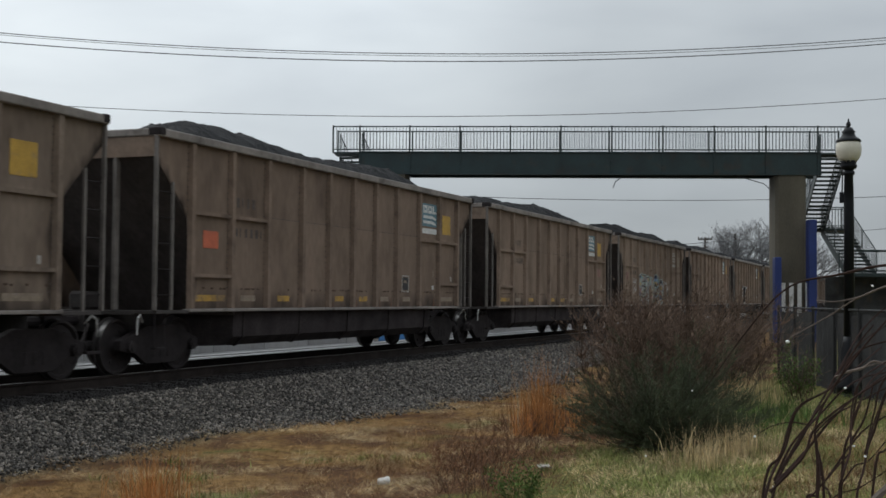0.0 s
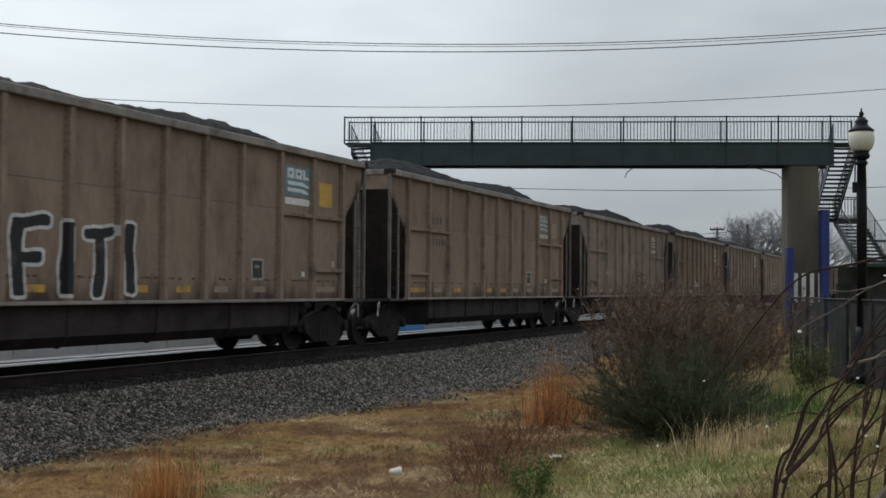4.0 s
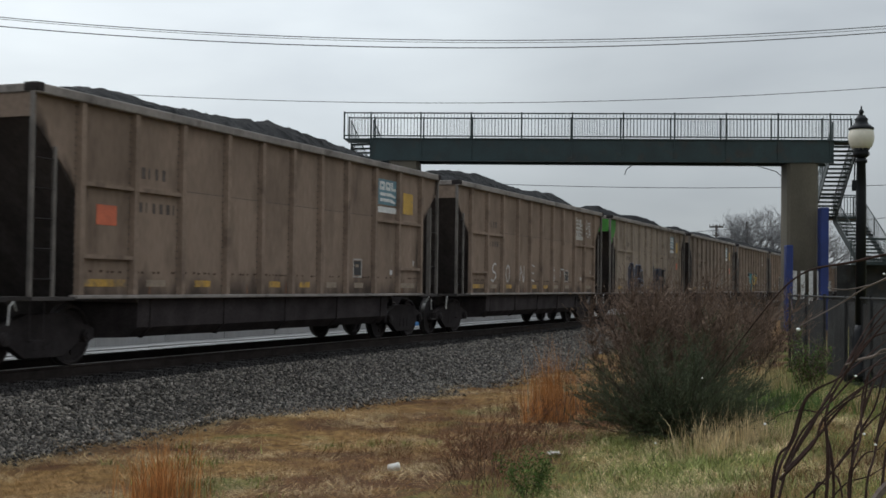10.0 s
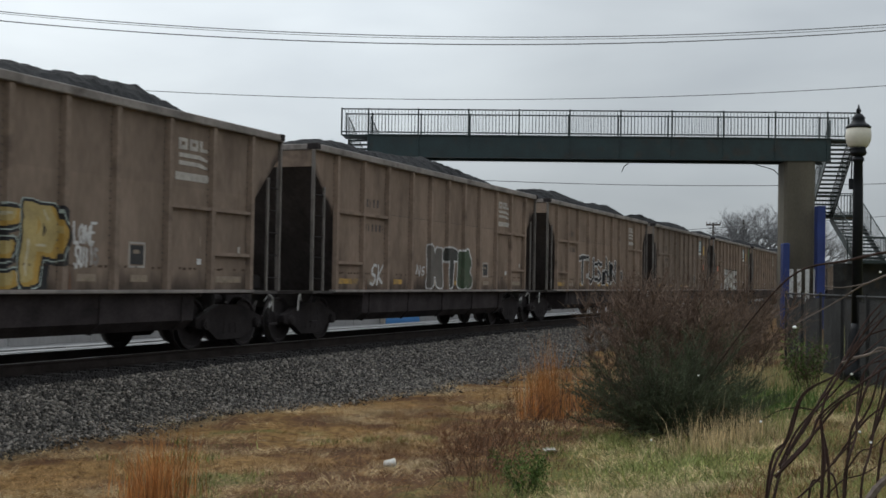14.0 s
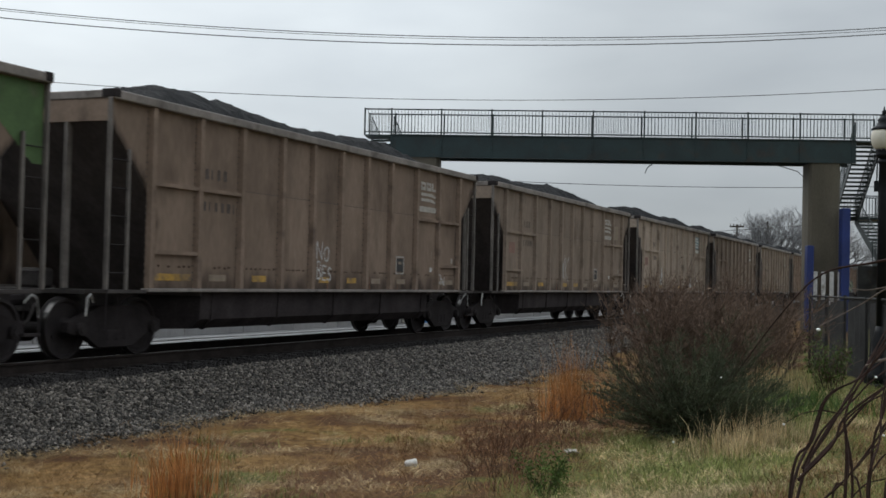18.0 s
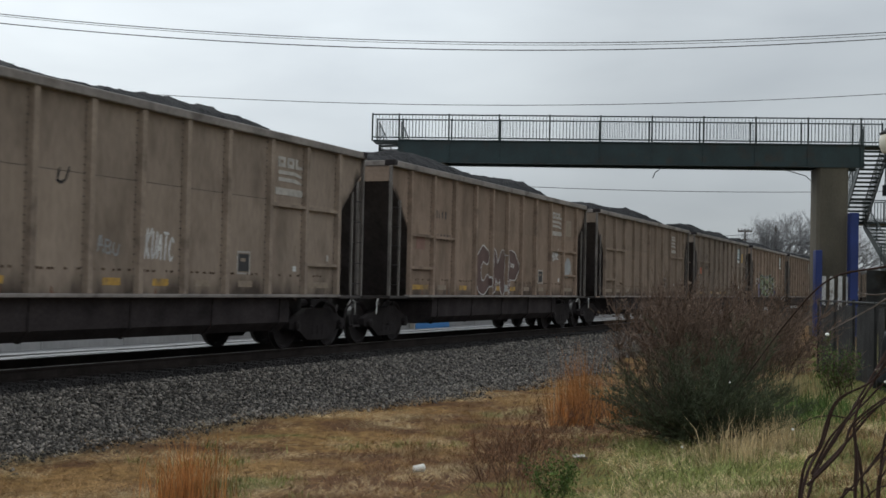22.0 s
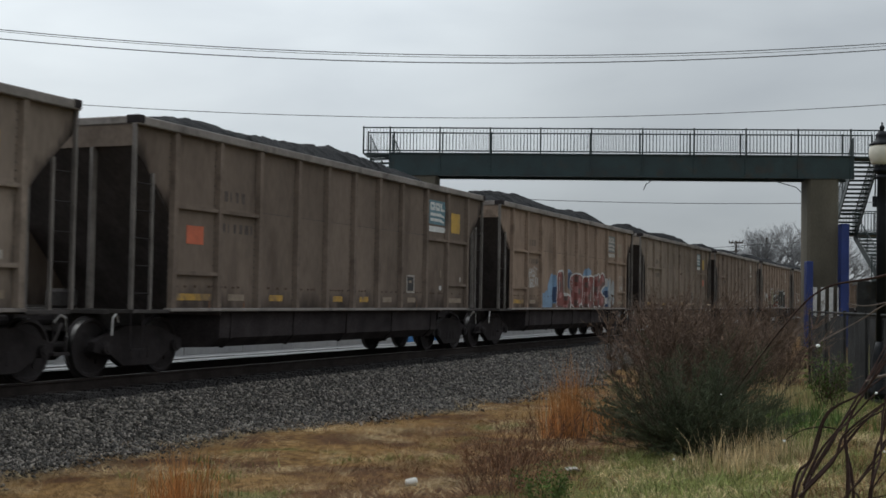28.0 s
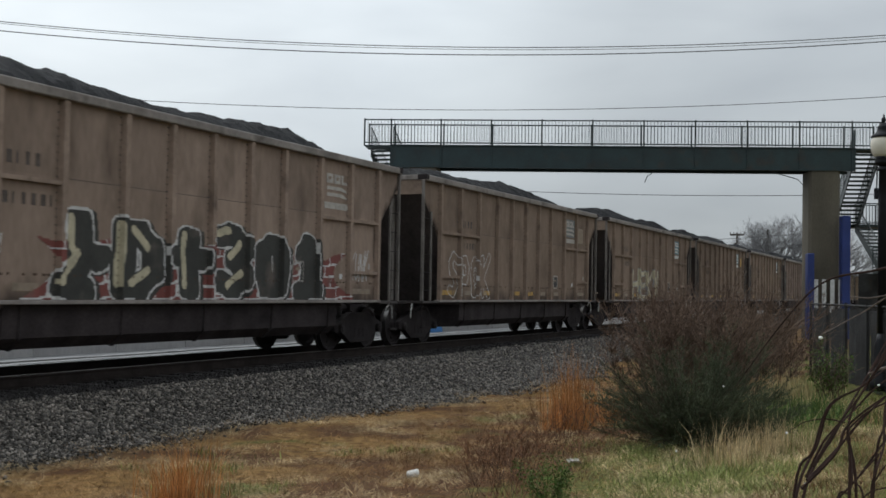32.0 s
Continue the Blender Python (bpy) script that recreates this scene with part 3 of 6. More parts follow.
def bounds(u0, u1, z0, z1, lift, material, name, parent, label="", s=-1):
    """A thin painted or riveted plate on the near side sheet."""
    bm = bmesh.new()
    y = s * SIDE
    box(bm, u0, u1, min(y, y + s * lift), max(y, y + s * lift), z0, z1)
    return part(name, bm, material, parent, label)


def hopper_car():
    car = thing("coal_hopper_car", "weathered brown-grey coal hopper car heaped with coal", "railcar", group="cars of the coal train")
    for s in (-1, 1):
        bm = bmesh.new()
        side_sheet(bm, s)
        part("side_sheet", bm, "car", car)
        bm = bmesh.new()
        for x in RIBS:
            y0, y1 = s * SIDE, s * (SIDE + RIB_D)
            prism(bm, [(x - RIB_W - 0.02, y0), (x - RIB_W, y1), (x + RIB_W, y1), (x + RIB_W + 0.02, y0)], "z", SILL + 0.03, TOP - 0.14)
            if s < 0:
                for k in range(24):      # grimy rivet heads beside the rib
                    z = SILL + 0.16 + 0.112 * k
                    box(bm, x - RIB_W - 0.052, x - RIB_W - 0.030, -SIDE - 0.012, -SIDE, z, z + 0.022)
                bm.faces.ensure_lookup_table()
                for f in bm.faces[6:]:
                    f.material_index = 1
                part("rib", bm, "car_edge", car).data.materials.append(M["faint_mark"])
                bm = bmesh.new()
        if s > 0:
            tagged(part("rib_row", bm, "car_edge", car), kind="stuff")
        else:
            bm.free()
        bm = bmesh.new()
        a, b = sorted((s * (SIDE - 0.03), s * (SIDE + 0.115)))
        box(bm, -HALF - 0.02, HALF + 0.02, a, b, TOP - 0.14, TOP)
        part("top_chord", bm, "rim", car, "lighter worn top rim", bevel=0.015)
        bm = bmesh.new()
        a, b = sorted((s * (SIDE - 0.05), s * (SIDE + 0.10)))
        box(bm, -HALF + 0.95, HALF - 0.95, a, b, SILL - 0.03, SILL + 0.025)
        part("side_sill", bm, "rim", car, bevel=0.008)
        for e in (-1, 1):
            bm = bmesh.new()
            box(bm, *sorted((e * (HALF - 0.025), e * (HALF + 0.03))), *sorted((s * (SIDE + 0.0), s * (SIDE + 0.07))), 1.05, TOP - 0.13)
            part("corner_post", bm, "grey_post", car, "worn grey corner post", bevel=0.01)
            bm = bmesh.new()
            xa, xb = e * (HALF - 0.06), e * (HALF - 0.46)
            y = s * (SIDE + 0.045)
            box(bm, *sorted((xb - 0.025, xb + 0.025)), y - 0.02, y + 0.02, 1.05, 3.16)
            ladder = part("ladder", bm, "grey_post", car, "dull steel grab ladder")
            for k in range(5):
                z = 1.30 + 0.42 * k
                bm = bmesh.new()
                bar(bm, (xa, y, z), (xb, y, z), 0.009)
                part("rung", bm, "dark_steel", ladder)
            bm = bmesh.new()
            box(bm, *sorted((e * (HALF - 0.95), e * (HALF - 0.02))), *sorted((s * (SIDE - 0.35), s * (SIDE + 0.06))), 1.0, 1.05)
            part("end_step", bm, "black_steel", car)
            if s > 0:
                continue
            bm = bmesh.new()
            box(bm, *sorted((e * (HALF - 0.35), e * (HALF - 0.02))), *sorted((s * (SIDE - 0.02), s * (SIDE + 0.06))), 0.42, 0.46)
            for xx in (HALF - 0.33, HALF - 0.04):
                bar(bm, (e * xx, s * (SIDE + 0.02), 0.44), (e * xx, s * (SIDE + 0.02), 1.02), 0.009)
            part("sill_step", bm, "dark_steel", car)
    for e in (-1, 1):
        bm = bmesh.new()
        box(bm, *sorted((e * (HALF - 0.10), e * (HALF + 0.02))), -SIDE + 0.03, SIDE - 0.03, TOP - 0.13, TOP - 0.005)
        part("end_chord", bm, "rim", car, bevel=0.015)
        bm = bmesh.new()
        box(bm, *sorted((e * (HALF - 0.03), e * (HALF - 0.005))), -SIDE + 0.02, SIDE - 0.02, 3.54, TOP - 0.13)
        part("end_panel", bm, "car_edge", car)
        for y in (-0.73, 0.73):
            bm = bmesh.new()
            box(bm, *sorted((e * (HALF - 0.11), e * (HALF + 0.0))), y - 0.03, y + 0.03, 1.06, 3.54)
            part("end_post", bm, "grey_post", car)
        bm = bmesh.new()
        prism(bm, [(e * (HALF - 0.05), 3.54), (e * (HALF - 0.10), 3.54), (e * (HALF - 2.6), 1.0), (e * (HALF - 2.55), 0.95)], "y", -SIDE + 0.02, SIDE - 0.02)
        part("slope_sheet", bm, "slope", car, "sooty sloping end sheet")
        for s in (-1, 1):
            bm = bmesh.new()
            box(bm, *sorted((e * (HALF - 0.13), e * (HALF + 0.03))), *sorted((s * (SIDE - 0.12), s * (SIDE + 0.125))), TOP - 0.12, TOP + 0.012)
            part("corner_gusset", bm, "dark_steel", car, "sooty corner gusset", bevel=0.015)
        bm = bmesh.new()
        box(bm, *sorted((e * (HALF - 1.0), e * (HALF - 0.0))), -1.15, 1.15, 0.98, 1.04)
        part("end_platform", bm, "black_steel", car)
        bm = bmesh.new()
        bar(bm, (e * (HALF - 0.2), 0, 0.87), (e * (HALF + 0.5), 0, 0.87), 0.085, 8)
        box(bm, *sorted((e * (HALF + 0.42), e * (PITCH / 2 - 0.003))), -0.16, 0.14, 0.73, 1.01)
        part("coupler", bm, "dark_steel", car, bevel=0.0)
        bm = bmesh.new()
        p = [Vector((e * (HALF + 0.1), -0.35, 0.82)), Vector((e * (HALF + 0.28), -0.36, 0.55)), Vector((e * (HALF + 0.50), -0.30, 0.42)), Vector((e * (HALF + 0.68), -0.2, 0.5))]
        for a, b in zip(p, p[1:]):
            bar(bm, a, b, 0.028, 8)
        part("brake_hose", bm, "black_steel", car)
        bm = bmesh.new()
        lathe(bm, [(0.03, -0.09), (0.05, -0.05), (0.055, 0.03), (0.03, 0.08)], (e * (HALF + 0.68), -0.2, 0.52), 8)
        part("glad_hand", bm, "pale_rod", car, "bare metal hose coupling", smooth=True)
        bm = bmesh.new()
        p = [Vector((e * (HALF - 0.05), -1.28, 0.86)), Vector((e * (HALF + 0.06), -1.32, 0.98)), Vector((e * (HALF + 0.16), -1.34, 0.92)), Vector((e * (HALF + 0.18), -1.34, 0.66))]
        for a, b in zip(p, p[1:]):
            bar(bm, a, b, 0.016, 6)
        part("uncoupling_lever", bm, "pale_rod", car, "bare grey uncoupling rod")
        t = truck_parts(car, e * 6.5)
        for x in (-0.889, 0.889):
            wheelset_parts(t, x)
    # brake wheel end gear
    bm = bmesh.new()
    box(bm, -HALF + 0.45, -HALF + 0.85, 0.1, 0.5, 1.04, 1.36)
    part("brake_cylinder", bm, "black_steel", car, bevel=0.05)
    # belly: two long discharge hoppers between the trucks
    bm = bmesh.new()
    prism(bm, [(-1.42, SILL - 0.02), (-1.40, 0.56), (-1.22, 0.40), (-0.25, 0.36), (-0.12, 0.75), (0.12, 0.75), (0.25, 0.36), (1.22, 0.40), (1.40, 0.56), (1.42, SILL - 0.02)], "x", -4.75, 4.75)
    belly = part("discharge_hopper", bm, "belly", car, "coal-blackened discharge hopper")
    for k in range(5):
        x = -4.4 + 2.2 * k
        bm = bmesh.new()
        prism(bm, [(-1.44, SILL - 0.04), (-1.425, 0.55), (-1.24, 0.38), (-1.16, 0.40), (-1.36, 0.58), (-1.38, SILL - 0.04)], "x", x - 0.03, x + 0.03)
        part("hopper_gusset", bm, "belly", belly)
    bm = bmesh.new()
    box(bm, -HALF, HALF, -0.17, 0.17, 0.70, 1.02)
    part("centre_sill", bm, "black_steel", car)
    bm = bmesh.new()
    prism(bm, [(-1.46, SILL + 0.02), (1.46, SILL + 0.02), (1.46, SILL + 0.05), (-1.46, SILL + 0.05)], "x", -4.9, 4.9)
    part("floor_sheet", bm, "black_steel", car)
    return car


# reflector strips: middle of bay, half length
STRIPS = ((-5.7, 0.50, 1), (-4.4, 0.26, 0), (-3.05, 0.24, 1), (-0.6, 0.2, 1), (0.6, 0.2, 1), (1.75, 0.22, 0), (3.05, 0.22, 0), (5.7, 0.42, 0))


def marking(car, style):
    """Stiffeners, seam, painted strips, panels, placards and lettering bars of one car."""
    hi, lo = style["shelf"]
    for e in (-1, 1):
        for (u0, u1, z) in ((6.355, 5.055, hi), (5.055, 3.755, hi), (6.355, 5.055, lo)):
            bm = bmesh.new()
            xs = sorted((e * (u0 - 0.07), e * (u1 + 0.07)))
            box(bm, xs[0], xs[1], -SIDE - 0.075, -SIDE, z - 0.02, z + 0.012)
            box(bm, xs[0], xs[1], -SIDE - 0.075, -SIDE - 0.06, z - 0.05, z - 0.02)
            part("stiffener", bm, "car_edge", car)
    if hi > 2.6:
        for a, b in zip(RIBS[2:], RIBS[3:-2]):
            bounds(a + 0.076, b - 0.076, 2.772, 2.782, 0.003, "faint_mark", "weld_seam", car, "dark weld seam between plates")
    for k, (x, h, fresh) in enumerate(STRIPS):
        fresh = fresh and style["strips"]
        bounds(x - h, x + h, 1.20, 1.31, 0.005, "yellow" if fresh else "pale_strip", "reflector_strip", car, "yellow reflective strip" if fresh else "faded reflective strip")
    # data stencil in a pale frame
    if style["data"]:
        x, z = 2.98, 1.62
        bm = bmesh.new()
        for (u0, u1, z0, z1) in ((x - 0.21, x + 0.21, z + 0.17, z + 0.20), (x - 0.21, x + 0.21, z - 0.20, z - 0.17), (x - 0.21, x - 0.18, z - 0.17, z + 0.17), (x + 0.18, x + 0.21, z - 0.17, z + 0.17)):
            box(bm, u0, u1, -SIDE - 0.006, -SIDE, z0, z1)
        part("stencil_frame", bm, "offwhite", car)
        bounds(x - 0.17, x + 0.17, z - 0.15, z + 0.15, 0.004, "ink", "stencil_plate", car, "black data stencil")
        bounds(x - 0.10, x + 0.06, z + 0.02, z + 0.08, 0.007, "pale_strip", "lettering_bar", car)
    if style["logo"]:
        panel, ink = (("teal", "white"), ("grey_teal", "offwhite"), ("car", "offwhite"))[style["logo"] - 1]
        x = 4.48
        if style["logo"] < 3:
            bounds(x - 0.50, x + 0.50, 3.07, 3.64, 0.004, panel, "sign_panel", car, "square painted company panel")
        for k, (u, w) in enumerate(((-0.29, 0.13), (0.03, 0.13), (0.33, 0.12))):
            bounds(x + u - w, x + u + w, 3.40, 3.59, 0.008, ink, "sign_shape", car)
            if k < 2:
                bounds(x + u - 0.4 * w, x + u + 0.4 * w, 3.47, 3.53, 0.011, panel, "sign_shape", car)
            else:
                bounds(x + u - 0.35 * w, x + u + w + 0.01, 3.46, 3.60, 0.011, panel, "sign_shape", car)
        for k in range(2):
            bm = bmesh.new()
            zz = 3.34 - 0.13 * k
            prism(bm, [(x - 0.40, zz), (x + 0.22, zz), (x + 0.44, zz - 0.06), (x + 0.44, zz - 0.10), (x + 0.16, zz - 0.07), (x - 0.40, zz - 0.07)], "y", -SIDE - 0.008, -SIDE)
            part("sign_shape", bm, ink, car)
        bounds(x - 0.50, x + 0.50, 2.89, 3.02, 0.006, ink, "sign_shape", car, "pale lettering strip")
    r = random.Random(style["seed"])
    for k in range(r.randint(3, 7)):
        x = r.choice(RIBS[1:-1]) + r.choice((-1, 1)) * r.uniform(0.12, 0.5)
        h = r.uniform(0.1, 0.35)
        bm = bmesh.new()
        w = r.uniform(0.012, 0.035)
        prism(bm, [(x - w, SILL + 0.03), (x + w, SILL + 0.03), (x + 0.4 * w, SILL + 0.03 + 0.6 * h), (x, SILL + 0.03 + h), (x - 0.5 * w, SILL + 0.03 + 0.5 * h)], "y", -SIDE - 0.003, -SIDE)
        part("rust_streak", bm, "rust", car)
    bm = bmesh.new()
    for a, b in zip(RIBS, RIBS[1:]):              # a row of dark bolt heads along the foot of the bays
        for q in range(8):
            if r.random() < 0.62:
                x = a + 0.12 + (b - a - 0.24) * (q + 0.4 * r.random()) / 7.6
                z = SILL + 0.37 + 0.012 * r.random()
                h = r.uniform(0.018, 0.045)
                box(bm, x - h, x + h, -SIDE - 0.006, -SIDE, z - 0.017, z + 0.017)
    tagged(part("bolt_row", bm, "grime", car), kind="stuff")
    if style["gold"]:
        bounds(5.38, 5.94, 2.92, 3.41, 0.006, "gold" if style["gold"] == 1 else "pale_strip", "placard", car, "square yellow placard")
    if style["orange"]:
        x = -5.68 if style["orange"] > 0 else 5.68
        z = 2.28
        bounds(x - 0.26, x + 0.22, z - 0.16, z + 0.14, 0.006, "orange" if abs(style["orange"]) == 1 else "dull_orange", "placard", car, "square orange placard")
    if style["marks"]:
        for n, x0, z0, z1 in ((4, -4.84, 2.89, 3.07), (6, -4.90, 2.36, 2.52)):
            bm = bmesh.new()
            for k in range(n):
                x = x0 + 0.185 * k
                box(bm, x, x + (0.10, 0.035, 0.07, 0.09)[k % 4], -SIDE - 0.004, -SIDE, z0, z1)
            part("lettering_bar", bm, "faint_mark", car, "dark worn lettering bars")
    bounds(4.68, 4.80, 1.50, 1.60, 0.005, "white", "tag_plate", car)
    bounds(4.74, 4.78, 1.80, 1.98, 0.005, "pale_strip", "tag_plate", car)
    bounds(5.98, 6.06, 1.72, 1.84, 0.005, "offwhite", "tag_plate", car)


# ---------------------------------------------------------------- spray paint
for key, rgb in (("p_white", (0.55, 0.54, 0.52)), ("p_black", (0.02, 0.02, 0.022)), ("p_grey", (0.30, 0.31, 0.31)), ("p_teal", (0.07, 0.27, 0.30)), ("p_gold", (0.40, 0.25, 0.06)),
                 ("p_cream", (0.48, 0.43, 0.30)), ("p_red", (0.19, 0.062, 0.052)), ("p_navy", (0.028, 0.030, 0.044)), ("p_sky", (0.20, 0.30, 0.42)), ("p_blue", (0.045, 0.07, 0.13)),
                 ("p_lime", (0.25, 0.30, 0.18)), ("p_violet", (0.12, 0.11, 0.19)), ("p_maroon", (0.12, 0.075, 0.065)), ("p_moss", (0.06, 0.085, 0.05)), ("p_green", (0.06, 0.22, 0.04)),
                 ("p_charcoal", (0.045, 0.045, 0.04)), ("p_fern", (0.075, 0.13, 0.05)), ("p_mint", (0.38, 0.44, 0.40)), ("p_pale", (0.30, 0.28, 0.27)), ("p_pink", (0.33, 0.16, 0.15)), ("p_ochre", (0.40, 0.31, 0.13)), ("p_bone", (0.42, 0.40, 0.36)), ("p_lavender", (0.27, 0.28, 0.36)), ("p_grime", (0.13, 0.115, 0.10))):
    M[key] = mat(key[2:] + "_spray_paint", rgb, 0.7, 0, 3.0, 0.18, 25.0, 0.03, stain=(0.14, 0.115, 0.095), stain_scale=1.8, stain_at=(0.58, 0.85), spec=0.3)

LETTERS = {
    "A": ("0,0 .4,1 .6,1 1,0", ".2,.4 .8,.4"), "B": ("0,0 0,1 .7,1 .9,.8 .6,.5 0,.5", ".6,.5 1,.25 .7,0 0,0"), "C": ("1,.85 .6,1 .15,.8 .05,.4 .3,.05 .7,0 1,.15",),
    "D": ("0,0 0,1 .5,1 .95,.7 .95,.3 .5,0 0,0",), "E": ("1,1 0,1 0,0 1,0", "0,.5 .8,.5"), "F": ("1,1 0,1 0,0", "0,.5 .8,.5"), "G": ("1,.85 .5,1 .05,.7 .05,.3 .5,0 1,.15 1,.5 .6,.5",),
    "H": ("0,0 0,1", "1,0 1,1", "0,.5 1,.5"), "I": (".5,0 .5,1",), "K": ("0,0 0,1", "1,1 0,.45 1,0"), "L": ("0,1 0,0 1,0",), "M": ("0,0 .05,1 .5,.35 .95,1 1,0",), "N": ("0,0 0,1 1,0 1,1",),
    "O": (".5,1 .1,.8 .03,.4 .25,.05 .5,0 .8,.1 .97,.45 .9,.8 .5,1",), "P": ("0,0 0,1 .7,1 .98,.75 .7,.45 0,.45",), "R": ("0,0 0,1 .7,1 .95,.75 .7,.5 0,.5", ".5,.5 1,0"),
    "S": ("1,.9 .5,1 .08,.82 .3,.55 .8,.45 .95,.2 .5,0 0,.12",), "T": ("0,1 1,1", ".5,1 .5,0"), "U": ("0,1 .05,.2 .5,0 .95,.2 1,1",), "V": ("0,1 .5,0 1,1",), "W": ("0,1 .25,0 .5,.7 .75,0 1,1",),
    "X": ("0,0 1,1", "0,1 1,0"), "3": ("0,.9 .5,1 .95,.8 .5,.52 1,.25 .5,0 0,.12",), "1": (".2,.8 .5,1 .5,0", ".1,0 .9,0"), "8": (".5,.52 .1,.75 .5,1 .9,.75 .5,.52 .05,.25 .5,0 .95,.25 .5,.52",),
    "<": (".35,1 .45,.55 1,.45", ".6,.5 0,0 .5,0"), "+": (".5,0 .5,1", ".1,.6 .9,.6"), "J": ("0,.2 .3,0 .6,.15 .6,1",),
}


def segments(text, u0, u1, z0, z1, fill=0.74, slant=0.0, bounce=0.0):
    out, n = [], len(text)
    cw = (u1 - u0) / n
    for k, ch in enumerate(text):
        dz = bounce * math.sin(2.3 * k + 1)
        for line in LETTERS.get(ch, ()):
            p = [tuple(float(c) for c in q.split(",")) for q in line.split()]
            p = [(u0 + cw * (k + (1 - fill) / 2 + fill * a) + slant * b, z0 + (z1 - z0) * b + dz * b) for a, b in p]
            out += list(zip(p, p[1:]))
    return out


def spray_mesh(car, layers, box_, cell=0.024):
    """Paint on the near side, following sheet and ribs: layers are (colour key or list of keys along u, test) from bottom to top."""
    u0, u1, z0, z1 = box_
    z0 = max(z0, SILL + 0.035)
    ue, zs = np.arange(u0, u1 + cell, cell), np.arange(z0, z1, cell) + cell / 2
    for x in RIBS:                        # columns end on the creases of the ribs
        k = int(round((x - u0) / cell))
        if 4 <= k < len(ue) - 4:
            m = max(1, int(round(RIB_W / cell)))
            ue[k - m], ue[k + m] = x - RIB_W, x + RIB_W
            ue[k - m - 1], ue[k + m + 1] = x - RIB_W - 0.02, x + RIB_W + 0.02
    ye = np.zeros(len(ue))
    for x in RIBS:
        ye = np.maximum(ye, RIB_D * np.clip((RIB_W + 0.0201 - np.abs(ue - x)) / 0.02, 0, 1))
    us = (ue[1:] + ue[:-1]) / 2
    U, Z = np.meshgrid(us, zs)
    W = (U + 0.03 * np.sin(5.1 * Z + 2.3 * U) + 0.008 * np.sin(13 * Z + 5 * U), Z + 0.03 * np.sin(4.3 * U + 1.7 * Z) + 0.008 * np.sin(11 * U - 3 * Z))
    grid = np.full(U.shape, -1)
    keys = []
    for key, test in layers:
        hit = test(*W)
        ks = key if isinstance(key, (list, tuple)) else [key]
        idx = np.clip(((W[0] - u0) / (u1 - u0) * len(ks)).astype(int), 0, len(ks) - 1)
        for j, k in enumerate(ks):
            if k not in keys:
                keys.append(k)
            grid[hit & (idx == j)] = keys.index(k)
    crease = np.flatnonzero(np.abs(np.diff(ye, 2)) > 1e-4) + 1
    quads = {k: [] for k in range(len(keys))}
    for r in range(len(zs)):
        row = grid[r]
        cut = np.flatnonzero(row[1:] != row[:-1]) + 1
        edges = sorted({0, len(us), *cut.tolist(), *crease.tolist()})
        za, zb = z0 + r * cell, z0 + (r + 1) * cell
        for a, b in zip(edges, edges[1:]):
            if row[a] >= 0:
                ya, yb = -(SIDE + 0.006 + ye[a]), -(SIDE + 0.006 + ye[b])
                quads[row[a]].append(((ue[a], ya, za), (ue[b], yb, za), (ue[b], yb, zb), (ue[a], ya, zb)))
    for k, q in quads.items():
        if q:
            v = np.array(q).reshape(-1, 3)
            o = new("graffiti", raw("graffiti", v, np.arange(len(v)).reshape(-1, 4), keys[k]))
            o.parent = car
            tagged(o, keys[k][2:] + " spray-painted graffiti lettering")


def near_line(segs, d, dx=0.0, dz=0.0):
    def test(U, Z):
        best = np.full(U.shape, 9.0)
        for (a, b), (c, e) in segs:
            a, b, c, e = a + dx, b + dz, c + dx, e + dz
            l2 = (c - a) ** 2 + (e - b) ** 2 + 1e-9
            t = np.clip(((U - a) * (c - a) + (Z - b) * (e - b)) / l2, 0, 1)
            best = np.minimum(best, np.hypot(U - a - t * (c - a), Z - b - t * (e - b)))
        return best < d
    return test


def near_block(segs, wx, wz, dx=0.0, dz=0.0):
    """Fat upright strokes and thinner level ones, with squarish corners."""
    def test(U, Z):
        best = np.full(U.shape, 9.0)
        for (a, b), (c, e) in segs:
            a, b, c, e = a + dx, b + dz, c + dx, e + dz
            l2 = (c - a) ** 2 + (e - b) ** 2 + 1e-9
            t = np.clip(((U - a) * (c - a) + (Z - b) * (e - b)) / l2, 0, 1)
            best = np.minimum(best, (np.abs(U - a - t * (c - a)) / wx) ** 3 + (np.abs(Z - b - t * (e - b)) / wz) ** 3)
        return best < 1
    return test


def cloud(blobs):
    def test(U, Z):
        hit = np.zeros(U.shape, bool)
        for u, z, r, s in blobs:
            hit |= ((U - u) / r) ** 2 + ((Z - z) / s) ** 2 < 1 + 0.25 * np.sin(9 * U) * np.sin(7 * Z)
        return hit
    return test


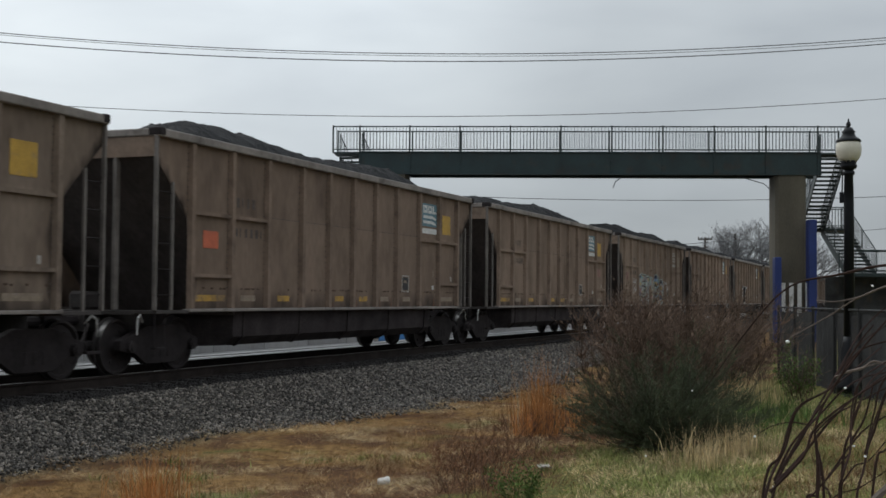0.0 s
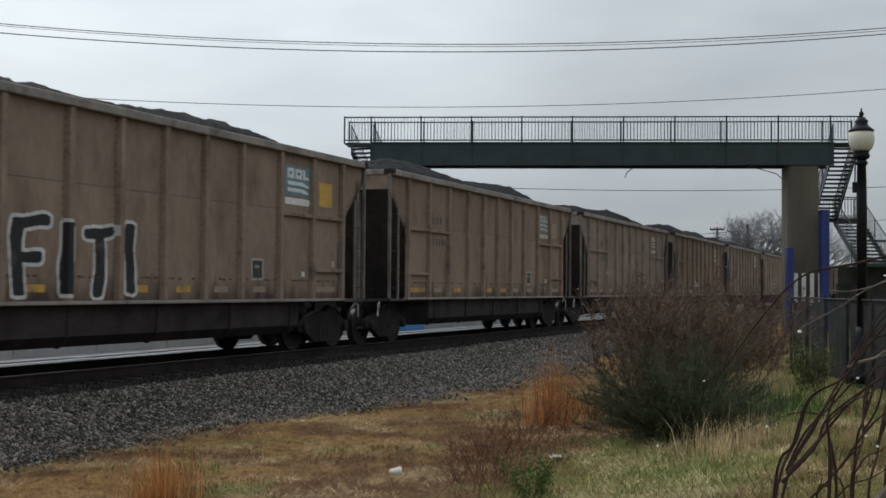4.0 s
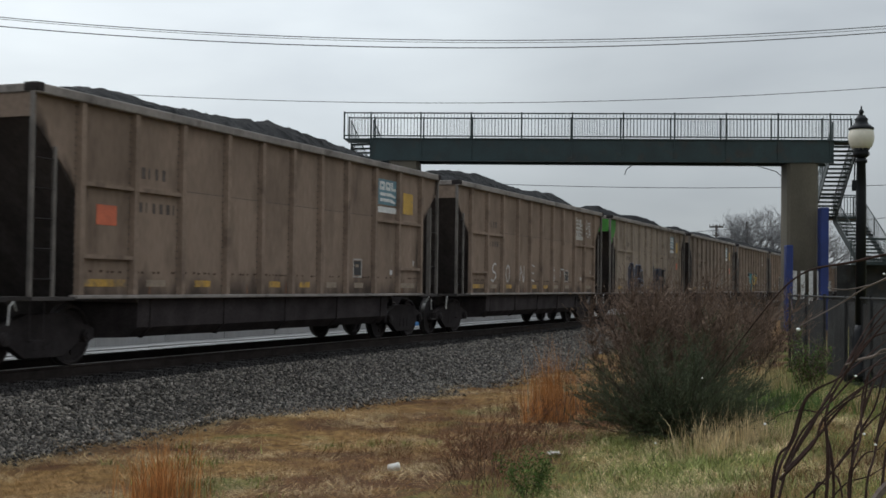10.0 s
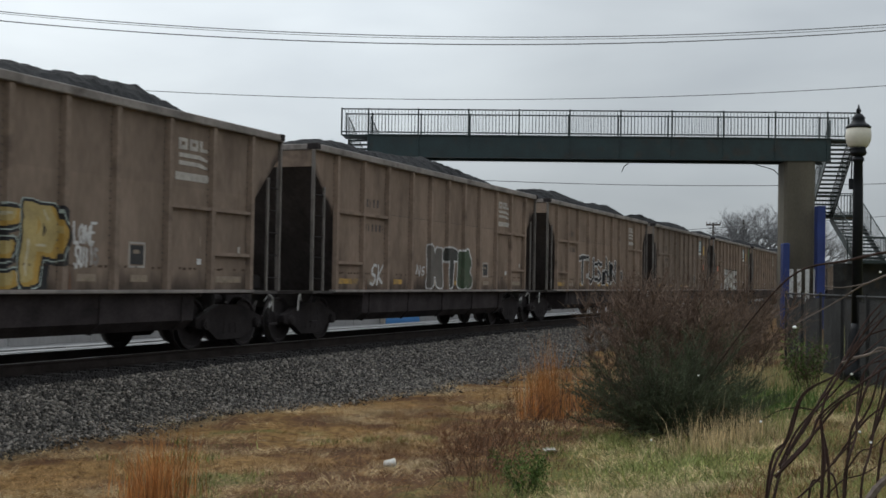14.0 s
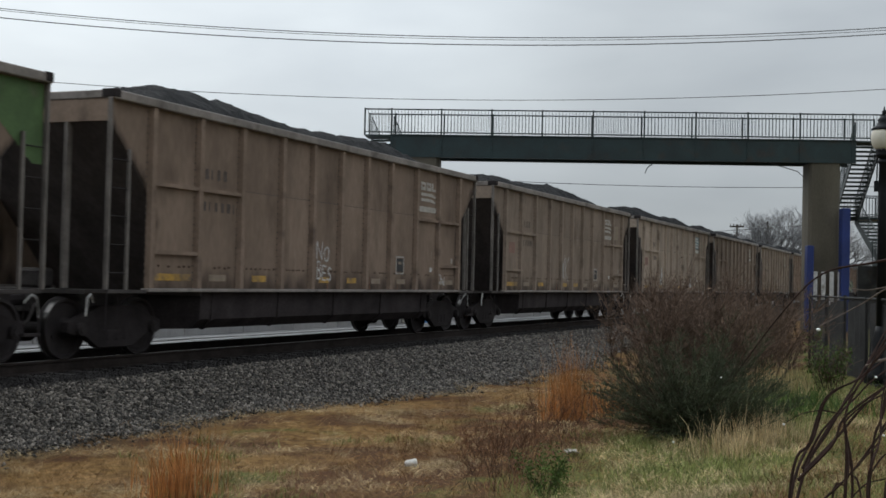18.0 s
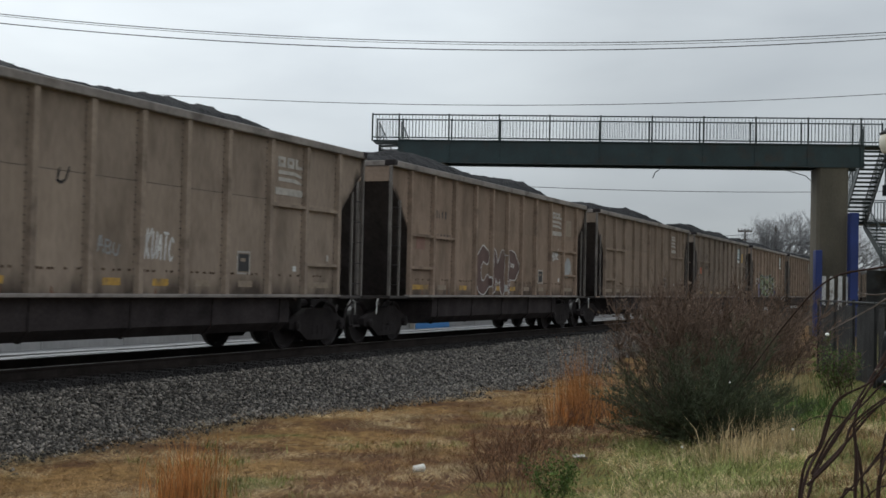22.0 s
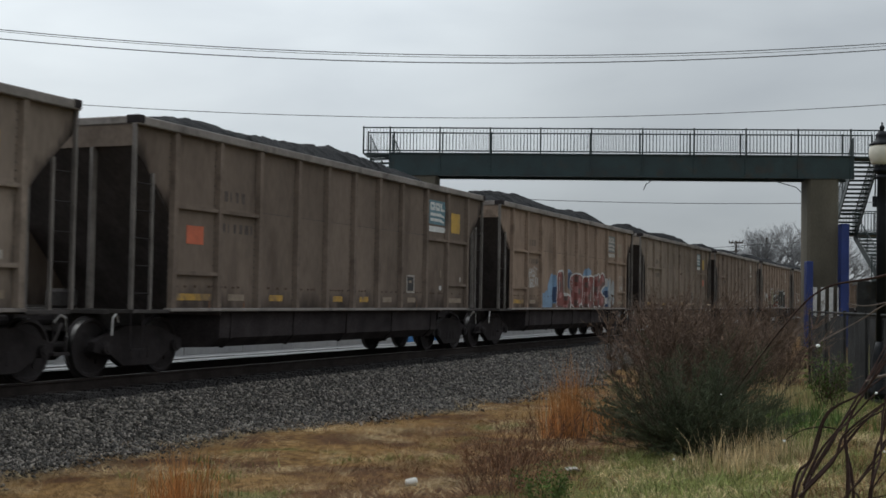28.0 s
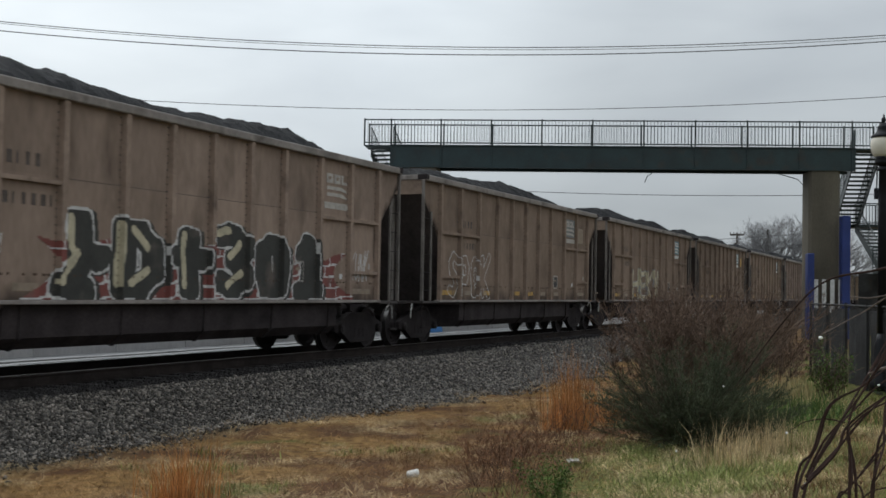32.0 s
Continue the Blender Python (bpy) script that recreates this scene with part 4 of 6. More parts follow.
def piece(car, text, u0, u1, z0, z1, fill, edge, w, o=0.035, shadow=None, clouds=(), slant=0.0, bounce=0.05, gloss=None, shade=None, rim=None, patches=()):
    layers = [(k, cloud(b)) for k, b in clouds]
    n = len(text)
    fit = 1 - 2 * w * n / (u1 - u0) * 0.94
    pick = lambda key, k: key[min(k, len(key) - 1)] if isinstance(key, (list, tuple)) else key
    for k, ch in enumerate(text):        # each letter laps over the one before
        wx, wz = w, 0.62 * w
        a0, a1 = u0 + (u1 - u0) * k / n, u0 + (u1 - u0) * (k + 1) / n
        s = segments(ch, a0, a1, z0 + wz, z1 - wz, fit, slant, bounce * math.sin(2.3 * k + 1) * 1.6)
        if shadow:
            layers.append((pick(shadow, k), near_block(s, wx + o, wz + o, 0.12, -0.04)))
        if edge:
            layers.append((pick(edge, k), near_block(s, wx + o, wz + o)))
        if rim:                          # a dark line between outline and fill
            layers.append((pick(rim, k), near_block(s, wx + 0.012, wz + 0.012)))
            wx, wz = wx - 0.028, wz - 0.028
        body = near_block(s, wx, wz)
        if fill:
            layers.append((pick(fill, k), body))
        if shade:                        # the lower right of each stroke in a second colour
            cut = near_block(s, wx, wz, -0.55 * wx, 0.5 * wz)
            layers.append((pick(shade, k), lambda U, Z, body=body, cut=cut: body(U, Z) & ~cut(U, Z)))
        for q, key in enumerate(patches):    # dashes and spots of other colours inside the letters
            ph = 1.7 * k + 2.9 * q
            layers.append((key, lambda U, Z, body=body, ph=ph: body(U, Z) & (np.sin(6.5 * U + ph) * np.sin(8.5 * Z + 0.8 * U + 2 * ph) > 0.62)))
        if gloss:
            layers.append((pick(gloss, k), near_line([((a, b), ((a + c) / 2, (b + e) / 2)) for (a, b), (c, e) in s[::2]], 0.02, -0.4 * wx, 0.04)))
    spray_mesh(car, layers, (u0 - 1.5 if clouds else u0 - 0.25, u1 + 0.9 if clouds else u1 + 0.4, z0 - 0.1, z1 + 0.35), 0.018)


def tag(car, text, u0, u1, z0, z1, color="p_white", w=0.016, slant=0.03):
    s = segments(text, u0, u1, z0, z1, 0.7, slant, 0.04)
    spray_mesh(car, [(color, near_line(s, w))], (u0 - 0.1, u1 + 0.15, z0 - 0.06, z1 + 0.12), 0.014 if (u1 - u0) < 2.5 else 0.02)


def outline(car, text, u0, u1, z0, z1, color, w, o=0.02, fill=None):
    """Hollow bubble letters: the rim of a fat stroke."""
    s = segments(text, u0 + w, u1 - w, z0 + w, z1 - w, 0.6, 0.0, 0.06)
    outer, inner = near_line(s, w + o), near_line(s, w)
    layers = [(fill, inner)] if fill else []
    spray_mesh(car, layers + [(color, lambda U, Z: outer(U, Z) & ~inner(U, Z))], (u0 - 0.15, u1 + 0.2, z0 - 0.1, z1 + 0.25), 0.018)


def green_end(car, near, far):
    if near:
        spray_mesh(car, [("p_green", lambda U, Z: Z > 2.9 + 1.05 * (U + HALF) / 0.9 - 0.5)], (-HALF + 0.06, -HALF + 0.95, 2.95, TOP - 0.15))
        bm = bmesh.new()
        box(bm, -HALF - 0.012, -HALF - 0.006, -SIDE + 0.03, SIDE - 0.03, 3.38, TOP - 0.14)
        part("end_paint", bm, "p_green", car, "green painted end panel")
    if far:
        spray_mesh(car, [("p_fern", lambda U, Z: Z > 3.35 - 0.9 * (U - HALF + 0.95))], (HALF - 0.95, HALF - 0.06, 2.75, TOP - 0.15))


def bricks(u0, u1, z0, z1):
    def joint(U, Z):
        row = np.floor((Z - z0) / 0.22)
        return (U > u0) & (U < u1) & (Z < z1) & ((np.mod(Z - z0, 0.22) < 0.035) | (np.mod(U + 0.25 * np.mod(row, 2), 0.5) < 0.035))
    return joint


def paint_35(car):
    s1 = segments("<D+3O1", -3.95, 4.05, 1.26, 2.14, 0.56, 0.0, 0.08)
    left = [((a - 0.06, b + 0.03), (c - 0.06, e + 0.03)) for (a, b), (c, e) in s1[::2]]
    field = lambda U, Z: ((np.abs(U - 0.3) < 5.0 - 0.9 * np.abs(np.sin(3 * Z))) & (Z < 2.0 - 0.12 * np.abs(np.sin(1.3 * U))))
    br = bricks(-5, 5.4, 1.1, 2.1)
    spray_mesh(car, [("p_red", field), ("p_white", lambda U, Z: field(U, Z) & br(U, Z)), ("p_charcoal", near_block(s1, 0.32, 0.21, 0.10, -0.03)), ("p_white", near_block(s1, 0.335, 0.215)), ("p_charcoal", near_block(s1, 0.30, 0.182)),
                     ("p_cream", near_line(left[:9], 0.07, -0.08, 0.02))], (-5.1, 5.4, 1.05, 2.45))
    tag(car, "SKW", -5.9, -4.9, 1.75, 2.0)
    tag(car, "WOHS", -6.0, -5.0, 1.5, 1.7)
    tag(car, "KUNK", 5.15, 5.95, 1.5, 2.05)


def paint_12(car):
    for ch, u in (("S", -4.45), ("O", -3.2), ("N", -1.9), ("E", -0.8), ("B", 1.35)):
        tag(car, ch, u - 0.22, u + 0.28, 1.42, 1.86, w=0.02)
    tag(car, "N", 2.2, 2.6, 1.6, 1.85)
    for k in range(3):
        tag(car, ("TISN", "FIRE", "TAGO")[k], 4.0, 4.8, 3.42 - 0.22 * k, 3.58 - 0.22 * k)
    tag(car, "TOE", 5.3, 6.0, 3.3, 3.55)
    tag(car, "FUR", 5.3, 6.0, 3.0, 3.25)


def paint_14(car):
    for k in range(6):
        tag(car, "EOW", -5.0 + 1.2 * k, -4.3 + 1.2 * k, 1.28, 1.5)
    tag(car, "I", 2.2, 2.5, 1.2, 1.9)


DEFAULT = dict(tint=(0.186, 0.149, 0.123), strips=1, data=1, logo=2, gold=2, orange=0, marks=2, paint=None, shelf=(2.72, 1.66))
STYLES = {
    -1: dict(tint=(0.165, 0.138, 0.116), logo=1, gold=1),
    0: dict(tint=(0.171, 0.136, 0.112), logo=1, gold=1, orange=1),
    1: dict(logo=1, gold=1, orange=-2),
    2: dict(tint=(0.21, 0.17, 0.14), logo=3, gold=2, orange=2, strips=0, paint=lambda c: (piece(c, "ETIXO", -3.36, 1.90, 1.10, 2.30, ["p_grey", "p_pale", "p_ochre", "p_sky", "p_pale"], "p_mint", 0.26, 0.06, "p_grey", clouds=(("p_mint", ((-2.7, 2.25, 0.45, 0.16), (-1.5, 2.22, 0.4, 0.14), (0.6, 2.2, 0.45, 0.14), (-3.3, 2.2, 0.2, 0.2))),), gloss="p_teal", shade=["p_pale", "p_grey", "p_cream", "p_teal", "p_blue"], rim="p_charcoal", patches=("p_blue", "p_ochre", "p_pink", "p_mint")), tag(c, "ENK", -4.6, -3.9, 1.9, 2.15), tag(c, "DAB", -4.6, -3.9, 1.6, 1.83), tag(c, "NO", 2.2, 2.6, 1.95, 2.15), tag(c, "RODN", 2.35, 3.05, 1.7, 1.9))),
    3: dict(tint=(0.210, 0.167, 0.137), logo=1, gold=1, orange=-2, paint=lambda c: tag(c, "ZNV", 2.2, 2.8, 1.45, 1.8)),
    4: dict(logo=1, gold=1, paint=lambda c: piece(c, "FITI", -3.5, -0.5, 1.15, 2.2, "p_black", "p_white", 0.12, 0.05)),
    5: dict(logo=2, gold=2),
    6: dict(tint=(0.185, 0.157, 0.137), logo=3, gold=0, orange=2, strips=0, paint=lambda c: (tag(c, "ARCO", -3.9, -2.9, 1.8, 1.95, "p_grey"), tag(c, "CS", 1.5, 2.4, 1.5, 2.0, "p_black"))),
    7: dict(logo=3, gold=0, orange=2, strips=0, marks=0, paint=lambda c: tag(c, "NIAS", -1.83, -1.02, 1.48, 1.8)),
    8: dict(tint=(0.178, 0.151, 0.132), logo=1, gold=1, orange=-1, paint=lambda c: tag(c, "+", -1.75, -1.4, 1.44, 2.0)),
    9: dict(tint=(0.221, 0.189, 0.164), logo=1, gold=1, orange=-1, marks=1, paint=lambda c: (outline(c, "SEOC", -2.7, 0.7, 1.12, 2.15, "p_white", 0.16), outline(c, "8", 1.57, 2.25, 1.10, 2.1, "p_white", 0.05), tag(c, "RUN", 2.7, 3.3, 1.2, 1.4))),
    10: dict(logo=1, gold=1, orange=-2, paint=lambda c: (piece(c, "CSTEN", -3.35, 0.50, 1.04, 2.10, "p_black", "p_white", 0.17, 0.065, clouds=(("p_white", ((-2.6, 1.5, 0.5, 0.42), (-1.5, 1.5, 0.5, 0.45), (-0.4, 1.5, 0.6, 0.45))), ("p_grey", ((0.75, 1.6, 0.2, 0.4),)))), tag(c, "MTC", -4.25, -3.65, 1.28, 1.52, w=0.022), tag(c, "TIME", 1.65, 2.2, 1.55, 1.7), tag(c, "NOTE", 1.65, 2.3, 1.25, 1.42), outline(c, "I", 3.9, 4.5, 1.3, 2.2, "p_white", 0.08, 0.03))),
    11: dict(logo=1, gold=1, orange=1),
    12: dict(logo=3, gold=0, paint=paint_12),
    13: dict(tint=(0.228, 0.2, 0.17), logo=1, gold=1, orange=-1, marks=1, paint=lambda c: (piece(c, "OP", -4.35, -1.75, 1.02, 2.18, "p_navy", "p_lavender", 0.34, 0.032, "p_black", gloss="p_lavender", shade="p_black"), piece(c, "1", -2.1, -1.4, 1.4, 1.95, "p_black", "p_lavender", 0.13, 0.03), piece(c, "JRN", -0.05, 2.45, 1.04, 2.15, "p_navy", None, 0.33, 0.03, clouds=(("p_navy", ((0.9, 1.4, 0.9, 0.45), (2.0, 1.5, 0.4, 0.5))),), shade="p_black"), tag(c, "JRE", 0.3, 2.0, 1.3, 2.1, "p_lavender", w=0.014), tag(c, "WM", 2.55, 3.1, 1.85, 2.15, "p_navy", w=0.02), green_end(c, True, False))),
    14: dict(tint=(0.185, 0.158, 0.135), logo=1, gold=1, orange=-1, paint=paint_14),
    15: dict(shelf=(2.47, 1.71), tint=(0.176, 0.145, 0.122), logo=3, gold=0, strips=0, paint=lambda c: (piece(c, "VMEP", -2.45, 1.25, 1.08, 2.24, ["p_teal", "p_teal", "p_ochre", "p_ochre"], "p_mint", 0.23, 0.03, "p_black", rim="p_black", gloss="p_cream", shade=["p_teal", "p_sky", "p_gold", "p_gold"]), tag(c, "LONE", 1.42, 1.95, 1.75, 2.0, w=0.024), tag(c, "SUITS", 1.42, 2.0, 1.42, 1.68, w=0.024), tag(c, "CR", -3.2, -2.75, 1.3, 1.55, w=0.022))),
    16: dict(logo=3, gold=0, marks=2, paint=lambda c: (piece(c, "MTR", -1.3, 1.9, 1.12, 2.12, ["p_grime", "p_charcoal", "p_moss"], "p_white", 0.24, 0.045, bounce=0.02), tag(c, "NS", -2.0, -1.45, 1.45, 1.65, w=0.022), tag(c, "SK", -4.6, -3.9, 1.2, 1.6, w=0.03))),
    17: dict(logo=3, gold=0, paint=lambda c: piece(c, "TUSAN", -3.5, 2.0, 1.3, 2.2, "p_black", "p_white", 0.10, 0.05)),
    18: dict(tint=(0.185, 0.155, 0.132), logo=1, gold=1, orange=-1),
    19: dict(logo=1, gold=1, orange=1, paint=lambda c: (piece(c, "SPHONE", -3.55, 1.45, 1.06, 2.24, "p_bone", "p_black", 0.185, 0.05, clouds=(("p_grey", ((-4.2, 1.22, 0.3, 0.22), (-3.2, 1.2, 0.45, 0.3), (1.7, 1.4, 0.3, 0.35))),), shade="p_white"), green_end(c, False, True))),
    20: dict(logo=3, gold=0, strips=1, paint=lambda c: (tag(c, "NO", -0.96, -0.35, 1.65, 1.95), tag(c, "BES", -0.96, -0.3, 1.25, 1.55), tag(c, "3N", 5.0, 5.6, 1.2, 1.4))),
    21: dict(tint=(0.20, 0.17, 0.145), logo=3, gold=2, orange=2, marks=1, paint=lambda c: tag(c, "WK", -1.0, -0.25, 1.4, 2.15)),
    22: dict(tint=(0.30, 0.262, 0.226), logo=1, gold=2, orange=2, marks=1, paint=lambda c: spray_mesh(c, [("p_white", cloud(((-2.9, 1.75, 0.10, 0.35), (-3.1, 1.45, 0.16, 0.12), (1.4, 1.6, 0.15, 0.2), (2.95, 1.3, 0.42, 0.16))))], (-3.6, 3.5, 1.15, 2.2))),
    23: dict(tint=(0.177, 0.149, 0.126), logo=3, gold=2, strips=0, marks=0),
    24: dict(tint=(0.223, 0.191, 0.162), logo=3, gold=0, orange=2, paint=lambda c: (tag(c, "KUATC", 0.16, 0.88, 1.6, 2.0, "p_white", w=0.022), tag(c, "ABUY", -0.96, -0.23, 1.66, 1.86, "p_grey", w=0.014), tag(c, "U", -1.88, -1.62, 2.6, 2.76, "p_black", w=0.018))),
    25: dict(tint=(0.213, 0.170, 0.139), shelf=(2.45, 1.71), logo=3, gold=2, orange=2, paint=lambda c: (outline(c, "CMP", -2.5, 1.3, 1.12, 2.3, "p_white", 0.17, 0.03, "p_maroon"), tag(c, "HONE", 4.0, 4.7, 2.15, 2.4, w=0.022), spray_mesh(c, [("p_grey", cloud(((5.6, 1.95, 0.35, 0.3),)))], (5.1, 6.2, 1.6, 2.4)))),
    26: dict(tint=(0.188, 0.156, 0.130), logo=3, gold=0, strips=0, marks=0),
    27: dict(tint=(0.205, 0.178, 0.154), logo=1, gold=1, orange=1, marks=1, paint=lambda c: tag(c, "5", 2.8, 3.3, 1.3, 1.75)),
    28: dict(shelf=(2.50, 1.71), tint=(0.215, 0.172, 0.142), logo=1, gold=2, orange=0, strips=0, marks=2, paint=lambda c: (piece(c, "BLASK", -3.85, 1.50, 1.06, 2.30, ["p_lime", "p_lime", "p_lime", "p_lime", "p_lime"], "p_mint", 0.27, 0.045, "p_moss", rim="p_charcoal", patches=("p_moss", "p_grey"), clouds=(("p_violet", ((-4.2, 1.45, 0.45, 0.45), (-3.6, 1.95, 0.45, 0.3), (2.0, 1.3, 0.35, 0.25), (0.2, 2.25, 0.5, 0.14))), ("p_grime", ((-3.2, 2.1, 0.45, 0.3),))), gloss="p_cream", shade=["p_moss", "p_grey", "p_moss", "p_grime", "p_moss"]), tag(c, "LOU", -5.35, -4.95, 1.85, 2.15, w=0.022), tag(c, "SNC", 1.75, 2.4, 1.7, 2.1, "p_cream", w=0.022))),
    29: dict(logo=2, gold=1),
    30: dict(tint=(0.190, 0.165, 0.143), logo=1, gold=1),
    31: dict(tint=(0.139, 0.117, 0.101), logo=1, gold=1, orange=1),
    32: dict(tint=(0.211, 0.168, 0.138), logo=2, gold=2, marks=1, paint=lambda c: (piece(c, "LUNK", -1.95, 3.65, 1.04, 2.16, "p_red", "p_white", 0.33, 0.05, None, patches=("p_maroon", "p_pink"), gloss="p_white", clouds=(("p_sky", ((-3.1, 1.3, 0.75, 0.3), (-2.5, 1.75, 0.4, 0.32), (-0.7, 2.1, 0.35, 0.22), (1.4, 2.2, 0.5, 0.2), (3.6, 1.8, 0.4, 0.3))), ("p_blue", ((-2.1, 1.45, 0.4, 0.4), (3.75, 1.4, 0.4, 0.3), (-0.6, 1.95, 0.35, 0.3)))), shade=["p_maroon", "p_red", "p_maroon", "p_maroon"]), tag(c, "AHOST", -4.9, -4.0, 2.0, 2.22), tag(c, "KAREAX", -4.95, -3.9, 1.7, 1.95), spray_mesh(c, [("p_grey", cloud(((4.3, 1.6, 0.22, 0.5), (4.75, 1.6, 0.22, 0.5))))], (4.0, 5.15, 1.08, 2.2)), outline(c, "M", 5.5, 6.15, 1.65, 2.15, "p_white", 0.05, 0.018))),
    33: dict(tint=(0.20, 0.173, 0.148), logo=1, gold=1, orange=-1),
    34: dict(tint=(0.186, 0.156, 0.134), logo=3, gold=0, strips=0, marks=2),
    35: dict(tint=(0.226, 0.183, 0.155), logo=3, gold=0, marks=2, strips=0, paint=paint_35),
    36: dict(logo=2, gold=2, paint=lambda c: outline(c, "SPOK", -5.9, -2.7, 1.12, 2.2, "p_white", 0.10, 0.025)),
    37: dict(logo=1, gold=0, paint=lambda c: piece(c, "HEKW", -3.5, 1.0, 1.12, 2.2, "p_cream", "p_grey", 0.12, 0.03)),
    38: dict(logo=1, gold=1),
    39: dict(logo=1, gold=2),

}

SHIFT = (
    (0, -0.069), (1, 1.042), (2, 2.156), (3, 3.276), (4, 4.393), (5, 5.515),
    (6, 6.638), (7, 7.761), (8, 8.884), (9, 10.007), (10, 11.130), (11, 12.251),
    (12, 13.380), (13, 14.501), (14, 15.613), (15, 16.723), (16, 17.836), (17, 18.947),
    (18, 20.056), (19, 21.163), (20, 22.268), (21, 23.376), (22, 24.478), (23, 25.576),
    (24, 26.665), (25, 27.755), (26, 28.846), (27, 29.935), (28, 31.018), (29, 32.099),
    (30, 33.187), (31, 34.267), (32, 35.344),
)


def build_train():
    master = hopper_car()
    cars = []
    rng = random.Random(11)
    for i in range(-1, 45):
        car = master if i == -1 else copy_thing(master, Matrix())
        cars.append((i, car))
    for i, car in cars:
        style = dict(DEFAULT)
        style.update(STYLES.get(i, {}))
        if i not in STYLES:
            style["tint"] = tuple(c * rng.uniform(0.88, 1.1) for c in style["tint"])
            style["logo"], style["gold"] = rng.choice((1, 2, 2, 3)), rng.choice((0, 1, 2))
        style["seed"] = i
        marking(car, style)
        load = new("coal_load", COAL[i % 5])
        load.parent = car
        tagged(load, "black heaped coal load")
        if style["paint"]:
            style["paint"](car)
        for o in car.children_recursive:
            o["tint"] = tuple(1.21 * k * c for k, c in zip((1.08, 1.0, 0.93), style["tint"]))
        car.location = (15.74 + HALF + i * PITCH, 0, 0)
    return cars


TRAIN = build_train()

# ---------------------------------------------------------------- the footbridge
# along: from the far (left) end to the near (right) end; across: towards the camera
def footbridge():
    a, b = Vector((52.24, 11.47, 0)), Vector((58.72, -8.55, 0))
    d = (b - a).normalized()
    ang = math.degrees(math.atan2(d.y, d.x))
    # own space: u along the span from post to post, v = 0 the near railing, v > 0 away from the camera, z up
    t = thing("footbridge", "dark green steel footbridge on concrete piers over the tracks", "footbridge", pose(52.24, 11.47, 0, 0, 0, ang))
    SPAN = (b - a).length
    step = SPAN / 9
    W = 1.6
    ZB, ZD, ZR = 7.04, 8.06, 9.25
    for v in (0.0, W):
        bm = bmesh.new()
        prism(bm, [(v - 0.10, ZB - 0.02), (v + 0.10, ZB - 0.02), (v + 0.10, ZB + 0.03), (v + 0.04, ZB + 0.03), (v + 0.04, ZD - 0.03), (v + 0.10, ZD - 0.03), (v + 0.10, ZD + 0.02),
                   (v - 0.10, ZD + 0.02), (v - 0.10, ZD - 0.03), (v - 0.04, ZD - 0.03), (v - 0.04, ZB + 0.03), (v - 0.10, ZB + 0.03)], "x", 0.0, SPAN + 0.15)
        part("girder", bm, "bridge", t, "deep dark green plate girder")
    bm = bmesh.new()
    box(bm, -1.25, SPAN + 1.35, 0.11, W - 0.11, ZD - 0.06, ZD + 0.01)
    part("deck", bm, "bridge", t)
    for k in range(10):
        bm = bmesh.new()
        box(bm, k * step - 0.03, k * step + 0.03, -0.09, -0.045, ZB + 0.05, ZD - 0.05)
        part("stiffener", bm, "bridge", t)
    for v, top in ((0.0, ZR), (W, ZR - 0.02)):
        for u0, u1 in ((-1.25, SPAN + 1.35),):
            bm = bmesh.new()
            bar(bm, (u0, v, top), (u1, v, top), 0.032, 8)
            part("top_rail", bm, "rail_paint", t)
            bm = bmesh.new()
            bar(bm, (u0, v, ZD + 0.12), (u1, v, ZD + 0.12), 0.03, 8)
            part("bottom_rail", bm, "rail_paint", t)
        us = [-1.25] + [k * step for k in range(10)] + [SPAN + 1.35]
        bm = bmesh.new()
        box(bm, -0.035, 0.035, -0.035, 0.035, ZD - 0.05, top + 0.05)
        me = mesh_of("post", bm, "rail_paint")
        for u in us:
            o = new("post", me)
            o.parent = t
            o.location = (u, v, 0)
        bm = bmesh.new()
        box(bm, -0.009, 0.009, -0.009, 0.009, ZD + 0.12, top - 0.02)
        me = mesh_of("baluster", bm, "rail_paint")
        for ua, ub in zip(us, us[1:]):
            n = max(2, round((ub - ua) / 0.152))
            for k in range(1, n):
                o = new("baluster", me)
                o.parent = t
                o.location = (ua + (ub - ua) * k / n, v, 0)
    # piers
    for u in (1.55, SPAN - 1.2):
        bm = bmesh.new()
        r = 0.70
        prism(bm, [(u - r, 0.15), (u - r + 0.12, -0.05), (u + r - 0.12, -0.05), (u + r, 0.15), (u + r, W - 0.15), (u + r - 0.12, W + 0.05), (u - r + 0.12, W + 0.05), (u - r, W - 0.15)], "z", -0.8, ZB - 0.02)
        part("pier", bm, "concrete", t, "stained concrete pier")
    # blue painted posts beside the pier
    for u, v, z, w in ((SPAN - 1.95, -0.5, 3.25, 0.14), (SPAN - 0.42, -0.5, 4.95, 0.18)):
        bm = bmesh.new()
        prism(bm, [(u - w, v - 0.3), (u + w, v - 0.3), (u + w, v + 0.3), (u - w, v + 0.3)], "z", -0.6, z)
        part("blue_column", bm, "blue", t, "blue painted steel column", bevel=0.02)
    for k in range(4):
        bm = bmesh.new()
        u = SPAN - 1.65 + 0.36 * k
        box(bm, u - 0.09, u + 0.09, -0.42, -0.36, 0.6, 2.1)
        part("white_board", bm, "white", t, "white painted board")

